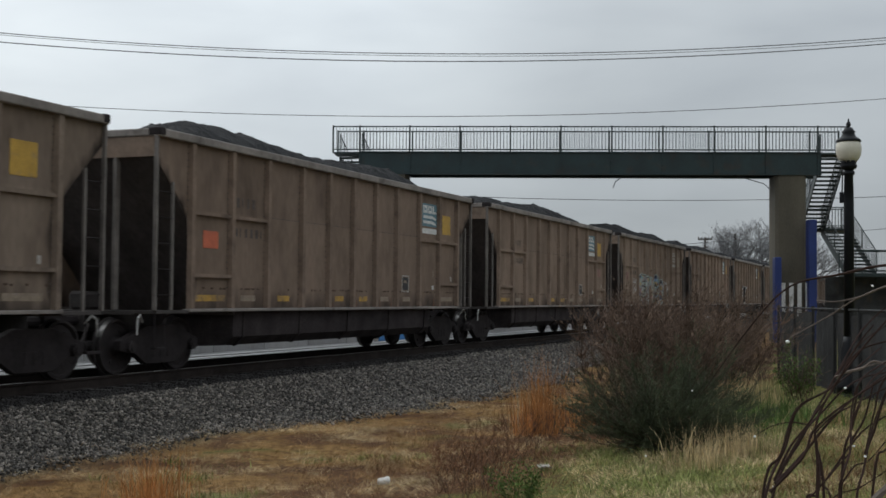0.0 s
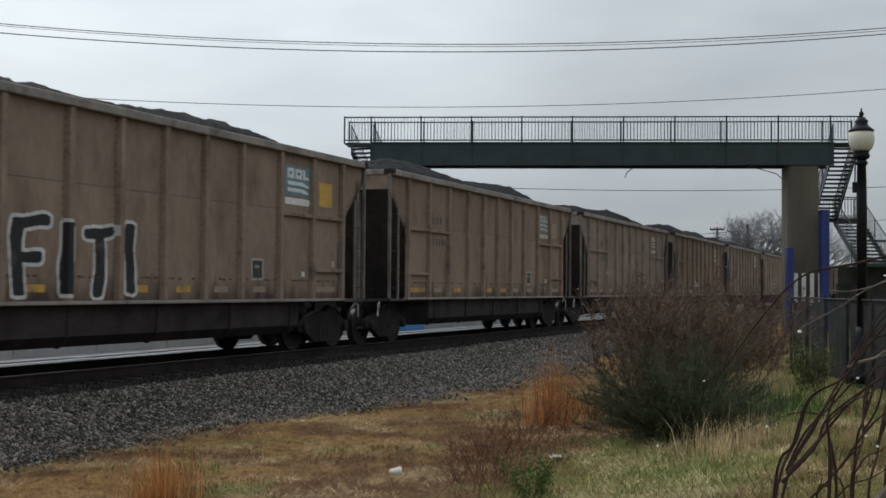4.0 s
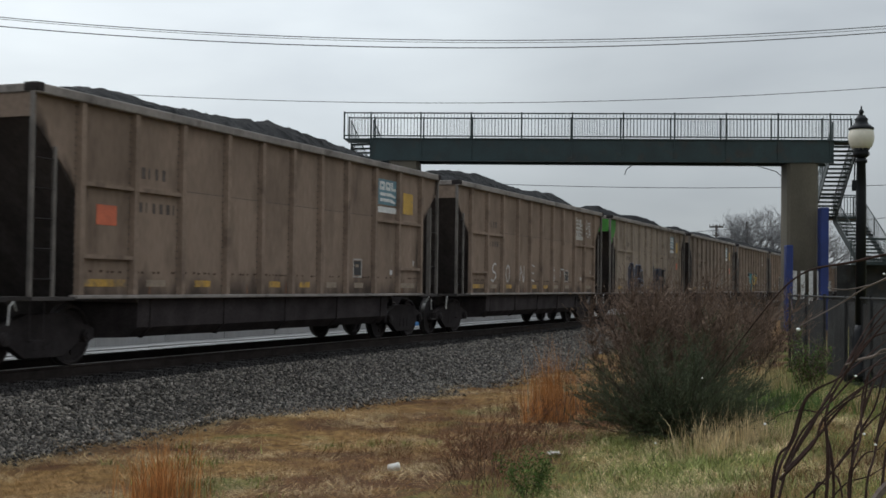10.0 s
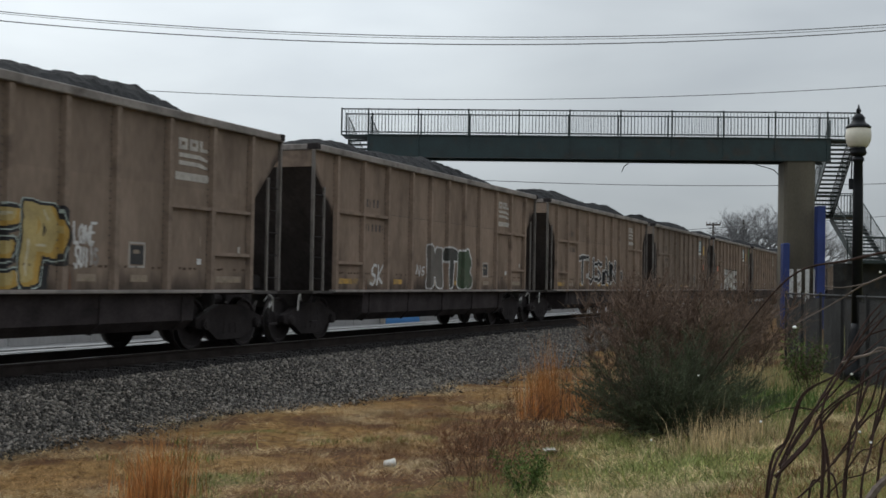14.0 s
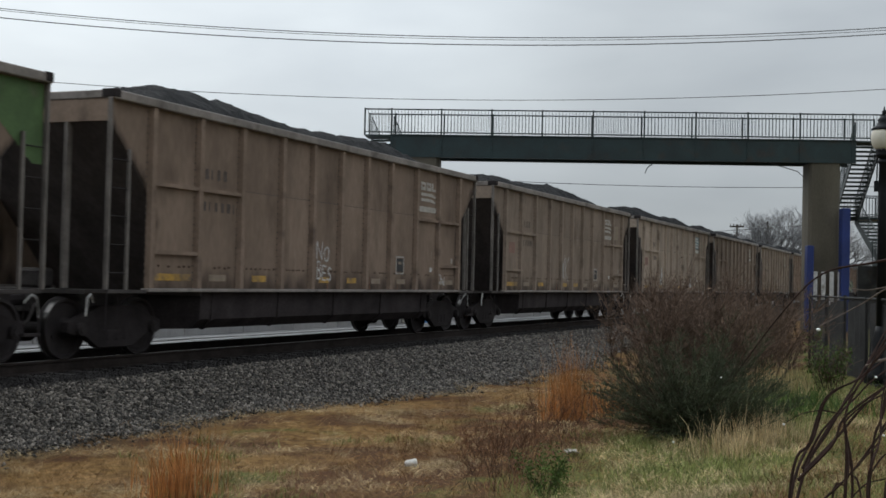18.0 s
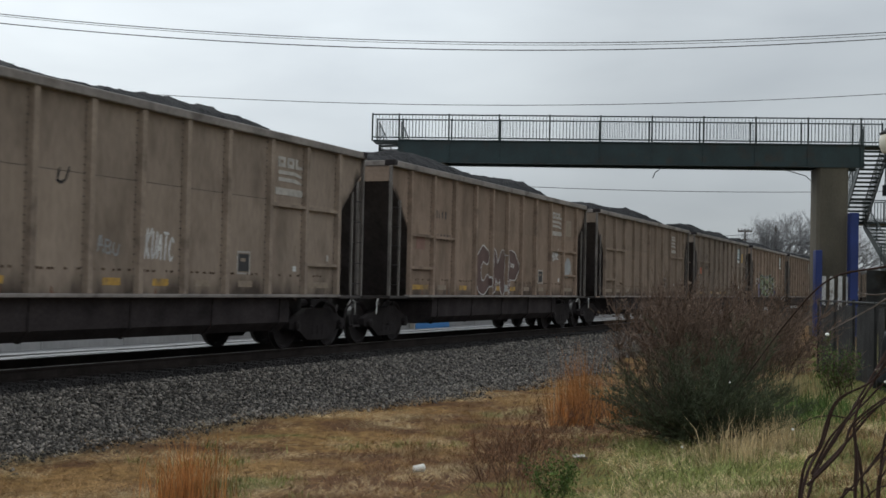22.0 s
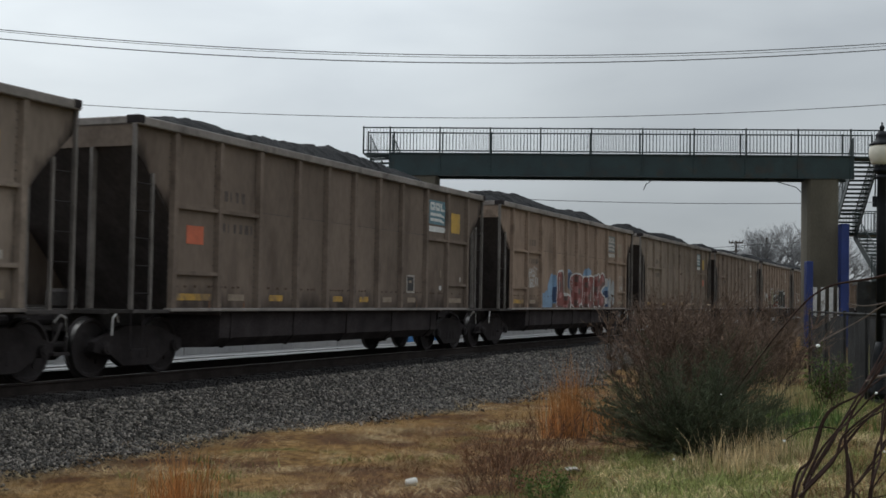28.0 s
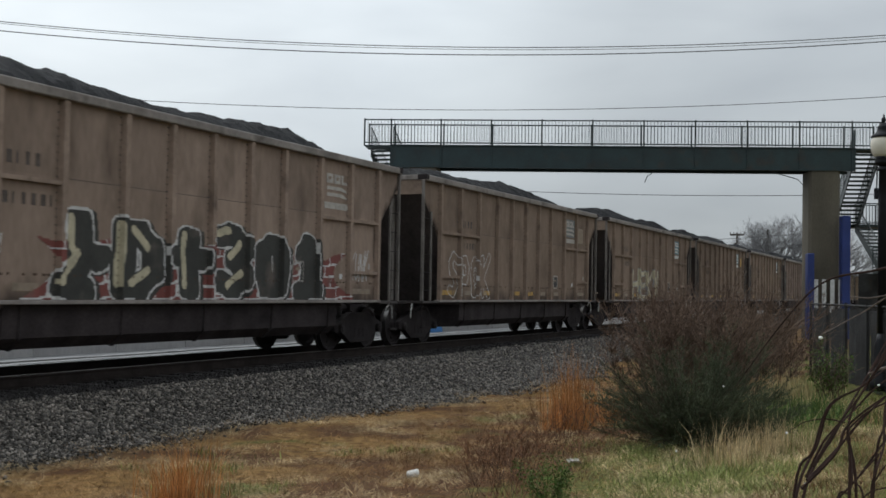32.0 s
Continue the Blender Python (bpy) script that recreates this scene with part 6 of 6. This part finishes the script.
def cedar_bush(x, y, w, h, branches, seed):
    """A low spreading evergreen: boughs that sweep outwards and up, feathery sprays of fine needles, brown on its dying flank."""
    r = random.Random(seed)
    t = thing("evergreen_shrub", "dense feathery dark green evergreen shrub with a browned flank", "shrub", pose(x, y, float(ground_z(x, y))))
    wood, fine = bmesh.new(), bmesh.new()
    sprays = {"cedar": [], "deadcedar": []}
    for k in range(branches):
        a, e = r.uniform(0, 6.283), r.choice((r.uniform(0.05, 0.7), r.uniform(0.3, 1.3)))
        lobes = 1 + 0.16 * math.sin(3 * a + 1.0) + 0.10 * math.sin(5 * a + 4 * e)
        reach = lobes * r.uniform(0.72, 1.06) / math.hypot(math.cos(e) / w, math.sin(e) / h)
        p = Vector((0.14 * w * r.gauss(0, 1), 0.14 * w * r.gauss(0, 1), 0.0))
        tip = Vector((math.cos(a) * math.cos(e) * reach, math.sin(a) * math.cos(e) * reach, max(0.10, math.sin(e) * reach)))
        mid = p.lerp(tip, 0.55) + Vector((0, 0, -0.10 * reach * math.cos(e) + 0.05))
        mid.z = max(mid.z, 0.06)
        pts = [p * (1 - f) ** 2 + mid * 2 * f * (1 - f) + tip * f * f for f in (0, 0.2, 0.4, 0.6, 0.8, 1.0)]
        dead = math.sin(a) > 0.3 and r.random() < 0.2 + 0.5 * math.sin(a)
        for q in range(5):
            bar(wood, pts[q], pts[q + 1], 0.009 * (1 - 0.17 * q), 4, 0.009 * (1 - 0.17 * (q + 1)))
        for q in range(30):
            f = r.uniform(0.25, 1.0)
            c = p * (1 - f) ** 2 + mid * 2 * f * (1 - f) + tip * f * f
            d = ((tip - mid).normalized() + Vector((r.gauss(0, 0.6), r.gauss(0, 0.6), r.gauss(0.15, 0.4)))).normalized()
            e2 = c + d * r.uniform(0.08, 0.24)
            bar(fine, c, e2, 0.0019, 3, 0.0009)
            sprays["deadcedar" if dead else "cedar"].append((c[:], e2[:]))
    tagged(part("bough", wood, "twig", t), kind="stuff")
    tagged(part("twig", fine, "cedar", t), kind="stuff")
    rr = np.random.default_rng(seed)
    for key, ends in sprays.items():
        e = np.array(ends)
        n = len(e) * (16 if key == "cedar" else 9)
        i = rr.integers(0, len(e), n)
        f = rr.random((n, 1))
        c = e[i, 0] * (1 - f) + e[i, 1] * f
        u = e[i, 1] - e[i, 0]
        u = u / np.linalg.norm(u, axis=1, keepdims=True) + rr.normal(0, 0.45, (n, 3))
        u *= rr.uniform(0.014, 0.034, (n, 1)) / np.linalg.norm(u, axis=1, keepdims=True)
        v = np.cross(u, rr.normal(0, 1, (n, 3)))
        v *= 0.0032 / np.linalg.norm(v, axis=1, keepdims=True)
        c[:, 2] = np.maximum(c[:, 2], 0.01)
        q = np.stack([c, c + 0.5 * u + v, c + u, c + 0.5 * u - v], 1).reshape(-1, 3)
        o = new("foliage", raw("foliage", q, 4 * np.arange(n)[:, None] + np.array([[0, 1, 2, 3]]), key))
        o.parent = t
        tagged(o, "fine dark green needles" if key == "cedar" else "browned dry needles", kind="stuff")
    return t


cedar_bush(14.5, -10.2, 1.18, 1.22, 330, 31)
shrub("shrub", "leafless red-brown thicket with withered leaves", 18.6, -9.3, 1.0, 1.75, 60, 4200, 3600, "brownleaf", 32, base=0.55)
shrub("shrub", "leafless red-brown thicket along the track", 22.5, -9.15, 1.9, 1.75, 70, 4200, 3600, "brownleaf", 33, base=0.5)
shrub("shrub", "leafless brown thicket along the track", 29.0, -8.6, 3.0, 1.6, 90, 4000, 5000, "brownleaf", 34)
shrub("shrub", "leafless brown thicket along the track", 37.0, -7.6, 3.2, 1.6, 80, 2000, 5000, "brownleaf", 39)
shrub("shrub", "young green leafy weed by the fence", 21.2, -11.15, 0.8, 0.85, 26, 420, 1500, "greenleaf", 35, "redtwig", 0.03)
for k, (x, y, w, h) in enumerate(((12.0, -8.9, 0.55, 0.55), (11.2, -9.0, 0.5, 0.5), (10.4, -9.2, 0.5, 0.45), (12.6, -8.4, 0.5, 0.45), (13.4, -8.9, 0.6, 0.42), (14.6, -8.6, 0.6, 0.5), (15.6, -7.9, 0.7, 0.5), (16.6, -8.4, 0.7, 0.6))):
    shrub("dead_weed", "wispy red-brown dead weed stalks", x, y, w, h, 18, 170, 260, "redweed", 51 + k, "redweed", 0.012, "weed", 0.5)
shrub("green_weed", "small leafy green weed in dry grass", 9.75, -9.95, 0.22, 0.40, 18, 180, 1500, "greenleaf", 71, "greenleaf", 0.016, "weed", 0.3)


# ---------------------------------------------------------------- fence on the right, wet canes close by
def chain_fence(p, q, z0, h):
    t = thing("chain_link_fence", "chain-link fence with dark windscreen mesh beside the path", "fence")
    p, q = Vector((*p, 0)), Vector((*q, 0))
    d = q - p
    n = 6
    for k in range(n + 1):
        c = p + d * (k / n)
        bm = bmesh.new()
        bar(bm, (c.x, c.y, z0 - 0.4), (c.x, c.y, z0 + h + 0.05), 0.03, 8)
        part("fence_post", bm, "fence", t)
    bm = bmesh.new()
    bar(bm, p + Vector((0, 0, z0 + h)), q + Vector((0, 0, z0 + h)), 0.021, 8)
    part("top_rail", bm, "fence", t)
    bm = bmesh.new()
    L, cell = d.length, 0.07
    u = d.normalized()
    k = -h
    while k < L:
        for s in (1, -1):
            a, b = max(k, 0.0), min(k + h, L)
            if b > a:
                za, zb = a - k, b - k
                if s < 0:
                    za, zb = h - za, h - zb
                bar(bm, p + u * a + Vector((0, 0, z0 + za)), p + u * b + Vector((0, 0, z0 + zb)), 0.0022, 3)
        k += cell
    tagged(part("wire_mesh", bm, "fence", t, "galvanised diamond wire mesh"), kind="stuff")
    side = Vector((-u.y, u.x, 0)) * 0.05
    for k in range(n):
        a, b = p + d * (k / n) + side + u * 0.002, p + d * ((k + 1) / n) + side - u * 0.002
        bm = bmesh.new()
        rows = []
        for i in range(13):
            c = a.lerp(b, i / 12) + side.normalized() * 0.03 * math.sin(i * 1.9 + k)
            rows.append([bm.verts.new(c + Vector((0, 0, z0 - 0.1 + (h + 0.02) * j / 5 - 0.02 * math.sin(i * 0.5 + k) * (j == 5)))) for j in range(6)])
        for ra, rb in zip(rows, rows[1:]):
            for j in range(5):
                bm.faces.new((ra[j], rb[j], rb[j + 1], ra[j + 1]))
        part("windscreen", bm, "screen", t, "dark weathered windscreen mesh")
    return t


chain_fence((28.29, -10.04), (17.83, -13.07), -0.35, 1.5)


def cane(parent, pts, r0, r1, material="cane", name="cane"):
    """A tapering wet stem through a few bends."""
    bm = bmesh.new()
    p = [Vector(c) for c in pts]
    fine = []
    for i in range(len(p) - 1):
        a, b, c, d = p[max(i - 1, 0)], p[i], p[i + 1], p[min(i + 2, len(p) - 1)]
        for k in range(6):
            t = k / 6
            fine.append(0.5 * ((2 * b) + (c - a) * t + (2 * a - 5 * b + 4 * c - d) * t * t + (3 * b - a - 3 * c + d) * t ** 3))
    fine.append(p[-1])
    n = len(fine) - 1
    for k in range(n):
        ra, rb = r0 + (r1 - r0) * k / n, r0 + (r1 - r0) * (k + 1) / n
        knot = 1.25 if k % 5 == 0 else 1.0
        bar(bm, fine[k], fine[k + 1] + (fine[k + 1] - fine[k]) * 0.05, ra * knot, 6, rb)
    return part(name, bm, material, parent)


bramble = thing("bramble_bush", "leafless red-brown bramble canes hung with raindrops", "shrub", pose(3.35, -13.0, -0.32))
cane(bramble, ((0.004, -0.355, 1.609), (0.191, -0.022, 1.715), (0.324, 0.187, 1.692), (0.378, 0.323, 1.657), (0.442, 0.443, 1.535), (0.499, 0.585, 1.342)), 0.0046, 0.0014, "cane")
cane(bramble, ((-0.109, -0.345, 1.662), (-0.022, -0.024, 1.669), (0.035, 0.106, 1.631), (0.112, 0.187, 1.582), (0.071, 0.293, 1.518)), 0.0035, 0.0014, "palecane")
cane(bramble, ((0.035, 0.106, 1.631), (0.011, 0.167, 1.617), (0.044, 0.218, 1.621)), 0.0023, 0.0012, "palecane")
cane(bramble, ((-0.205, 0.290, -0.041), (-0.253, 0.368, 0.532), (-0.045, 0.347, 1.070), (0.076, 0.301, 1.230), (0.087, 0.268, 1.332), (0.225, 0.187, 1.386), (0.377, 0.068, 1.490)), 0.0052, 0.0017, "cane")
cane(bramble, ((-0.100, 0.295, -0.041), (-0.144, 0.368, 0.496), (0.065, 0.343, 1.054), (0.198, 0.266, 1.250), (0.331, 0.189, 1.408), (0.461, 0.124, 1.534), (0.492, 0.041, 1.618)), 0.0052, 0.0017, "cane")
cane(bramble, ((0.017, 0.321, 1.139), (0.097, 0.250, 1.220), (0.120, 0.187, 1.303), (0.199, 0.119, 1.369), (0.284, 0.035, 1.432)), 0.0046, 0.0017, "cane")
cane(bramble, ((-0.178, 0.220, -0.040), (-0.201, 0.228, 0.671), (-0.110, 0.238, 1.089), (-0.098, 0.206, 1.135), (-0.046, 0.205, 1.206), (-0.000, 0.220, 1.276)), 0.0041, 0.0017, "cane")
cane(bramble, ((-0.157, 0.170, -0.040), (-0.161, 0.126, 0.672), (-0.082, 0.170, 1.090), (-0.042, 0.197, 1.156), (0.004, 0.212, 1.236)), 0.0035, 0.0017, "cane")
cane(bramble, ((-0.265, 0.168, -0.040), (-0.272, 0.133, 0.704), (-0.183, 0.150, 1.107), (-0.181, 0.140, 1.199), (-0.124, 0.126, 1.255), (-0.072, 0.125, 1.348), (-0.065, 0.100, 1.426), (0.069, 0.031, 1.472)), 0.0041, 0.0017, "cane")
cane(bramble, ((-0.130, 0.290, 1.063), (-0.106, 0.225, 1.126), (-0.084, 0.166, 1.197), (-0.070, 0.128, 1.242)), 0.0035, 0.0017, "cane")
cane(bramble, ((-0.096, -0.101, 1.551), (-0.148, 0.038, 1.440), (-0.158, 0.069, 1.350), (-0.163, 0.090, 1.250)), 0.0035, 0.0012, "cane")
cane(bramble, ((0.101, 0.236, 1.287), (0.081, 0.285, 1.295), (0.062, 0.334, 1.285), (0.046, 0.374, 1.259)), 0.0023, 0.0009, "cane")
cane(bramble, ((0.279, 0.186, 1.408), (0.244, 0.136, 1.430), (0.283, 0.036, 1.459)), 0.0029, 0.0017, "palecane")
cane(bramble, ((-0.132, 0.100, 0.057), (-0.148, 0.094, 0.673), (-0.167, 0.112, 1.090), (-0.110, 0.094, 1.213), (-0.052, 0.078, 1.299), (-0.041, 0.041, 1.405)), 0.0043, 0.0017, "cane")
cane(bramble, ((-0.071, 0.127, 1.298), (-0.065, 0.107, 1.362), (-0.004, 0.083, 1.416), (0.070, 0.031, 1.464)), 0.0035, 0.0017, "cane")
cane(bramble, ((0.074, 0.312, 1.170), (0.145, 0.261, 1.263), (0.217, 0.211, 1.321), (0.235, 0.162, 1.376), (0.310, 0.107, 1.409), (0.403, 0.008, 1.427)), 0.0035, 0.0017, "cane")
cane(bramble, ((0.105, 0.226, 1.269), (0.121, 0.184, 1.312), (0.142, 0.128, 1.345), (0.178, 0.033, 1.399)), 0.0029, 0.0014, "cane")
cane(bramble, ((0.332, 0.186, 1.408), (0.347, 0.145, 1.473), (0.360, 0.109, 1.513), (0.387, 0.038, 1.562)), 0.0026, 0.0012, "cane")
cane(bramble, ((-0.094, 0.198, 1.092), (-0.080, 0.159, 1.135), (-0.059, 0.107, 1.153), (-0.029, 0.028, 1.208)), 0.0023, 0.0012, "cane")
cane(bramble, ((-0.183, 0.146, 1.171), (-0.172, 0.114, 1.220), (-0.159, 0.081, 1.234), (-0.139, 0.026, 1.303)), 0.0023, 0.0012, "cane")
cane(bramble, ((-0.522, -0.094, 1.323), (-0.564, 0.016, 1.240), (-0.586, 0.076, 1.172), (-0.603, 0.126, 1.059)), 0.0093, 0.0075, "palecane")

cane(bramble, ((-0.307, 0.351, -0.03), (-0.287, 0.341, 0.571), (-0.257, 0.321, 1.141), (-0.238, 0.280, 1.247), (-0.223, 0.244, 1.357), (-0.213, 0.161, 1.413), (-0.205, 0.109, 1.507), (-0.202, 0.068, 1.562)), 0.0044, 0.0016)
cane(bramble, ((-0.209, 0.310, 1.149), (-0.189, 0.232, 1.239), (-0.179, 0.206, 1.305), (-0.167, 0.122, 1.379), (-0.160, 0.041, 1.436)), 0.0042, 0.0018)
cane(bramble, ((-0.160, 0.305, 1.170), (-0.145, 0.268, 1.254), (-0.136, 0.231, 1.305), (-0.124, 0.167, 1.396)), 0.0036, 0.0016)
cane(bramble, ((-0.161, 0.236, -0.03), (-0.141, 0.226, 0.562), (-0.111, 0.206, 1.125), (-0.096, 0.207, 1.235), (-0.091, 0.213, 1.291)), 0.0052, 0.0036)
cane(bramble, ((-0.116, 0.223, -0.03), (-0.096, 0.213, 0.559), (-0.066, 0.193, 1.119), (-0.046, 0.216, 1.286), (-0.032, 0.162, 1.413), (-0.021, 0.044, 1.570), (-0.019, -0.012, 1.605)), 0.0046, 0.0018)
cane(bramble, ((-0.067, 0.188, -0.03), (-0.047, 0.178, 0.562), (-0.010, 0.153, 1.171), (0.005, 0.131, 1.291), (0.015, 0.115, 1.395)), 0.0050, 0.0022)
cane(bramble, ((-0.020, 0.130, -0.03), (0.000, 0.120, 0.555), (0.037, 0.078, 1.157), (0.048, 0.048, 1.239), (0.056, -0.009, 1.298)), 0.0048, 0.0024)
cane(bramble, ((0.090, 0.102, 1.219), (0.098, 0.077, 1.285), (0.106, 0.048, 1.379), (0.111, 0.002, 1.434)), 0.0040, 0.0020)
cane(bramble, ((0.136, 0.138, 1.248), (0.144, 0.104, 1.309), (0.152, 0.081, 1.405)), 0.0036, 0.0018)
cane(bramble, ((0.194, 0.164, 1.424), (0.198, 0.112, 1.438), (0.200, 0.077, 1.457), (0.201, 0.003, 1.429)), 0.0042, 0.0024, "palecane")
cane(bramble, ((0.210, 0.201, 1.139), (0.230, 0.114, 1.264), (0.239, 0.015, 1.329)), 0.0036, 0.0018)
cane(bramble, ((0.286, 0.157, 1.438), (0.290, 0.110, 1.490), (0.295, -0.008, 1.523)), 0.0034, 0.0018)


def raindrop(x, y, z, r):
    bm = bmesh.new()
    lathe(bm, [(0.05 * r, -0.7 * r), (0.6 * r, -0.55 * r), (r, 0.0), (0.75 * r, 0.5 * r), (0.2 * r, 0.8 * r)], (x, y, z), 12)
    part("raindrop", bm, "drop", bramble, "bright hanging raindrop", smooth=True)


raindrop(0.071, 0.295, 1.509, 0.0061)
raindrop(0.045, 0.377, 1.256, 0.0042)
raindrop(-0.121, 0.118, 1.262, 0.0039)
raindrop(-0.163, 0.090, 1.243, 0.0038)
raindrop(0.131, 0.152, 1.387, 0.0042)
raindrop(-0.036, 0.320, 1.138, 0.0029)
raindrop(-0.061, 0.075, 1.657, 0.0035)
raindrop(0.485, 0.620, 1.340, 0.0032)
raindrop(0.437, 0.753, 1.139, 0.0038)

# ---------------------------------------------------------------- distance
def far_tree(x, y, z0, h, seed):
    r = random.Random(seed)
    t = thing("bare_tree", "distant leafless spreading tree", "tree", pose(x, y, z0))
    bm = bmesh.new()
    tw = bmesh.new()

    def grow(p, d, ln, rad, depth):
        q = p + d * ln
        target = bm if depth < 3 else tw
        bar(target, p, q, rad, 5 if depth < 3 else 3, rad * 0.7)
        if depth >= 6:
            return
        for k in range((5, 4, 4, 4, 3, 3)[depth]):
            nd = (d + Vector((r.gauss(0, 0.5), r.gauss(0, 0.5), r.gauss(0.1, 0.3)))).normalized()
            grow(q, nd, ln * r.uniform(0.62, 0.85), rad * (0.62 if depth < 3 else 0.5), depth + 1)

    grow(Vector((0, 0, 0)), Vector((0, 0, 1)), h * 0.25, h * 0.025, 0)
    part("trunk", bm, "farbark", t)
    tagged(part("twig", tw, "farbark", t), kind="stuff")
    return t


far_tree(150, 8.6, -0.6, 12.6, 41)
far_tree(154, 5.2, -0.6, 13.6, 42)
far_tree(158, 10.8, -0.6, 10.5, 43)
far_tree(152, -0.5, -0.6, 11.0, 46)
far_tree(240, 30.0, -0.6, 13, 44)

# pale panel wall beyond the second track
wall = thing("wall_panel_fence", "low pale concrete panel wall beyond the second track", "wall", kind="structure")
bm = bmesh.new()
box(bm, -1.47, 1.47, -0.06, 0.06, -0.75, 0.35)
me = mesh_of("panel", bm, "wall", bevel=0.01)
for k in range(60):
    o = new("panel", me)
    o.parent = wall
    o.location = (12 + 3.0 * k, 6.45, 0.015 * math.sin(k * 5.1))


# blue barrier standing before the wall
barrier = thing("blue_barrier", "low blue painted barrier standing before the pale wall", "barrier", pose(44.45, 6.25, -0.37))
bm = bmesh.new()
prism(bm, [(-0.11, 0.0), (0.11, 0.0), (0.10, 0.10), (0.05, 0.30), (0.04, 0.80), (-0.04, 0.80), (-0.05, 0.30), (-0.10, 0.10)], "x", -1.65, 1.65)
part("body", bm, "bluepaint", barrier, bevel=0.012)
for x in (-1.72, 1.72):
    bm = bmesh.new()
    box(bm, x - 0.06, x + 0.06, -0.09, 0.09, 0.0, 0.88)
    part("end_post", bm, "offwhite", barrier, "pale end post", bevel=0.012)


# ---------------------------------------------------------------- litter
def foam_cup(x, y, yaw):
    t = thing("foam_cup", "crumpled white foam cup lying on the dry grass", "cup", pose(x, y, float(ground_z(x, y)) + 0.043, 88, 0, yaw))
    bm = bmesh.new()
    lathe(bm, [(0.031, 0.0), (0.042, 0.10), (0.045, 0.102), (0.045, 0.107), (0.038, 0.105), (0.028, 0.007)], (0, 0, -0.05), 18)
    part("cup_wall", bm, "cup", t, smooth=True)
    return t


foam_cup(11.48, -7.96, 50)


def plastic_scrap(x, y):
    t = thing("plastic_scrap", "crumpled pale plastic scrap among dead weeds", "litter", pose(x, y, float(ground_z(x, y)) + 0.02, 0, 0, 30))
    r = random.Random(5)
    bm = bmesh.new()
    g = [[bm.verts.new((-0.10 + 0.2 * i / 7, -0.06 + 0.12 * j / 5, 0.035 * r.random())) for j in range(6)] for i in range(8)]
    for i in range(7):
        for j in range(5):
            bm.faces.new((g[i][j], g[i + 1][j], g[i + 1][j + 1], g[i][j + 1]))
    part("sheet", bm, "offwhite", t, "creased dirty plastic sheet")
    return t


plastic_scrap(12.68, -9.29)


def motions():
    """The train rolls by; every wheelset turns with it."""
    for i, car in TRAIN:
        walk(car, [(t, pose(15.74 + HALF + (i - s) * PITCH, 0, 0)) for t, s in SHIFT])
    ts, ss = zip(*SHIFT)
    first = {}
    for i, car in TRAIN:
        for truck in car.children:
            for w in truck.children:
                if not w.name.startswith("wheelset"):
                    continue
                key = round(w.location.x, 2)
                if key not in first:
                    rows = []
                    for k in range(32 * FPS + 1):
                        t = k / FPS
                        roll = np.interp(t, ts, ss) * PITCH / 0.457
                        rows.append((t, Matrix.Translation((w.location.x, 0, 0.457)) @ Matrix.Rotation(-roll, 4, "Y")))
                    walk(w, rows)
                    first[key] = w
                else:
                    src = first[key].animation_data
                    w.rotation_mode = "QUATERNION"
                    w.animation_data_create()
                    w.animation_data.action = src.action
                    w.animation_data.action_slot = src.action_slot


motions()
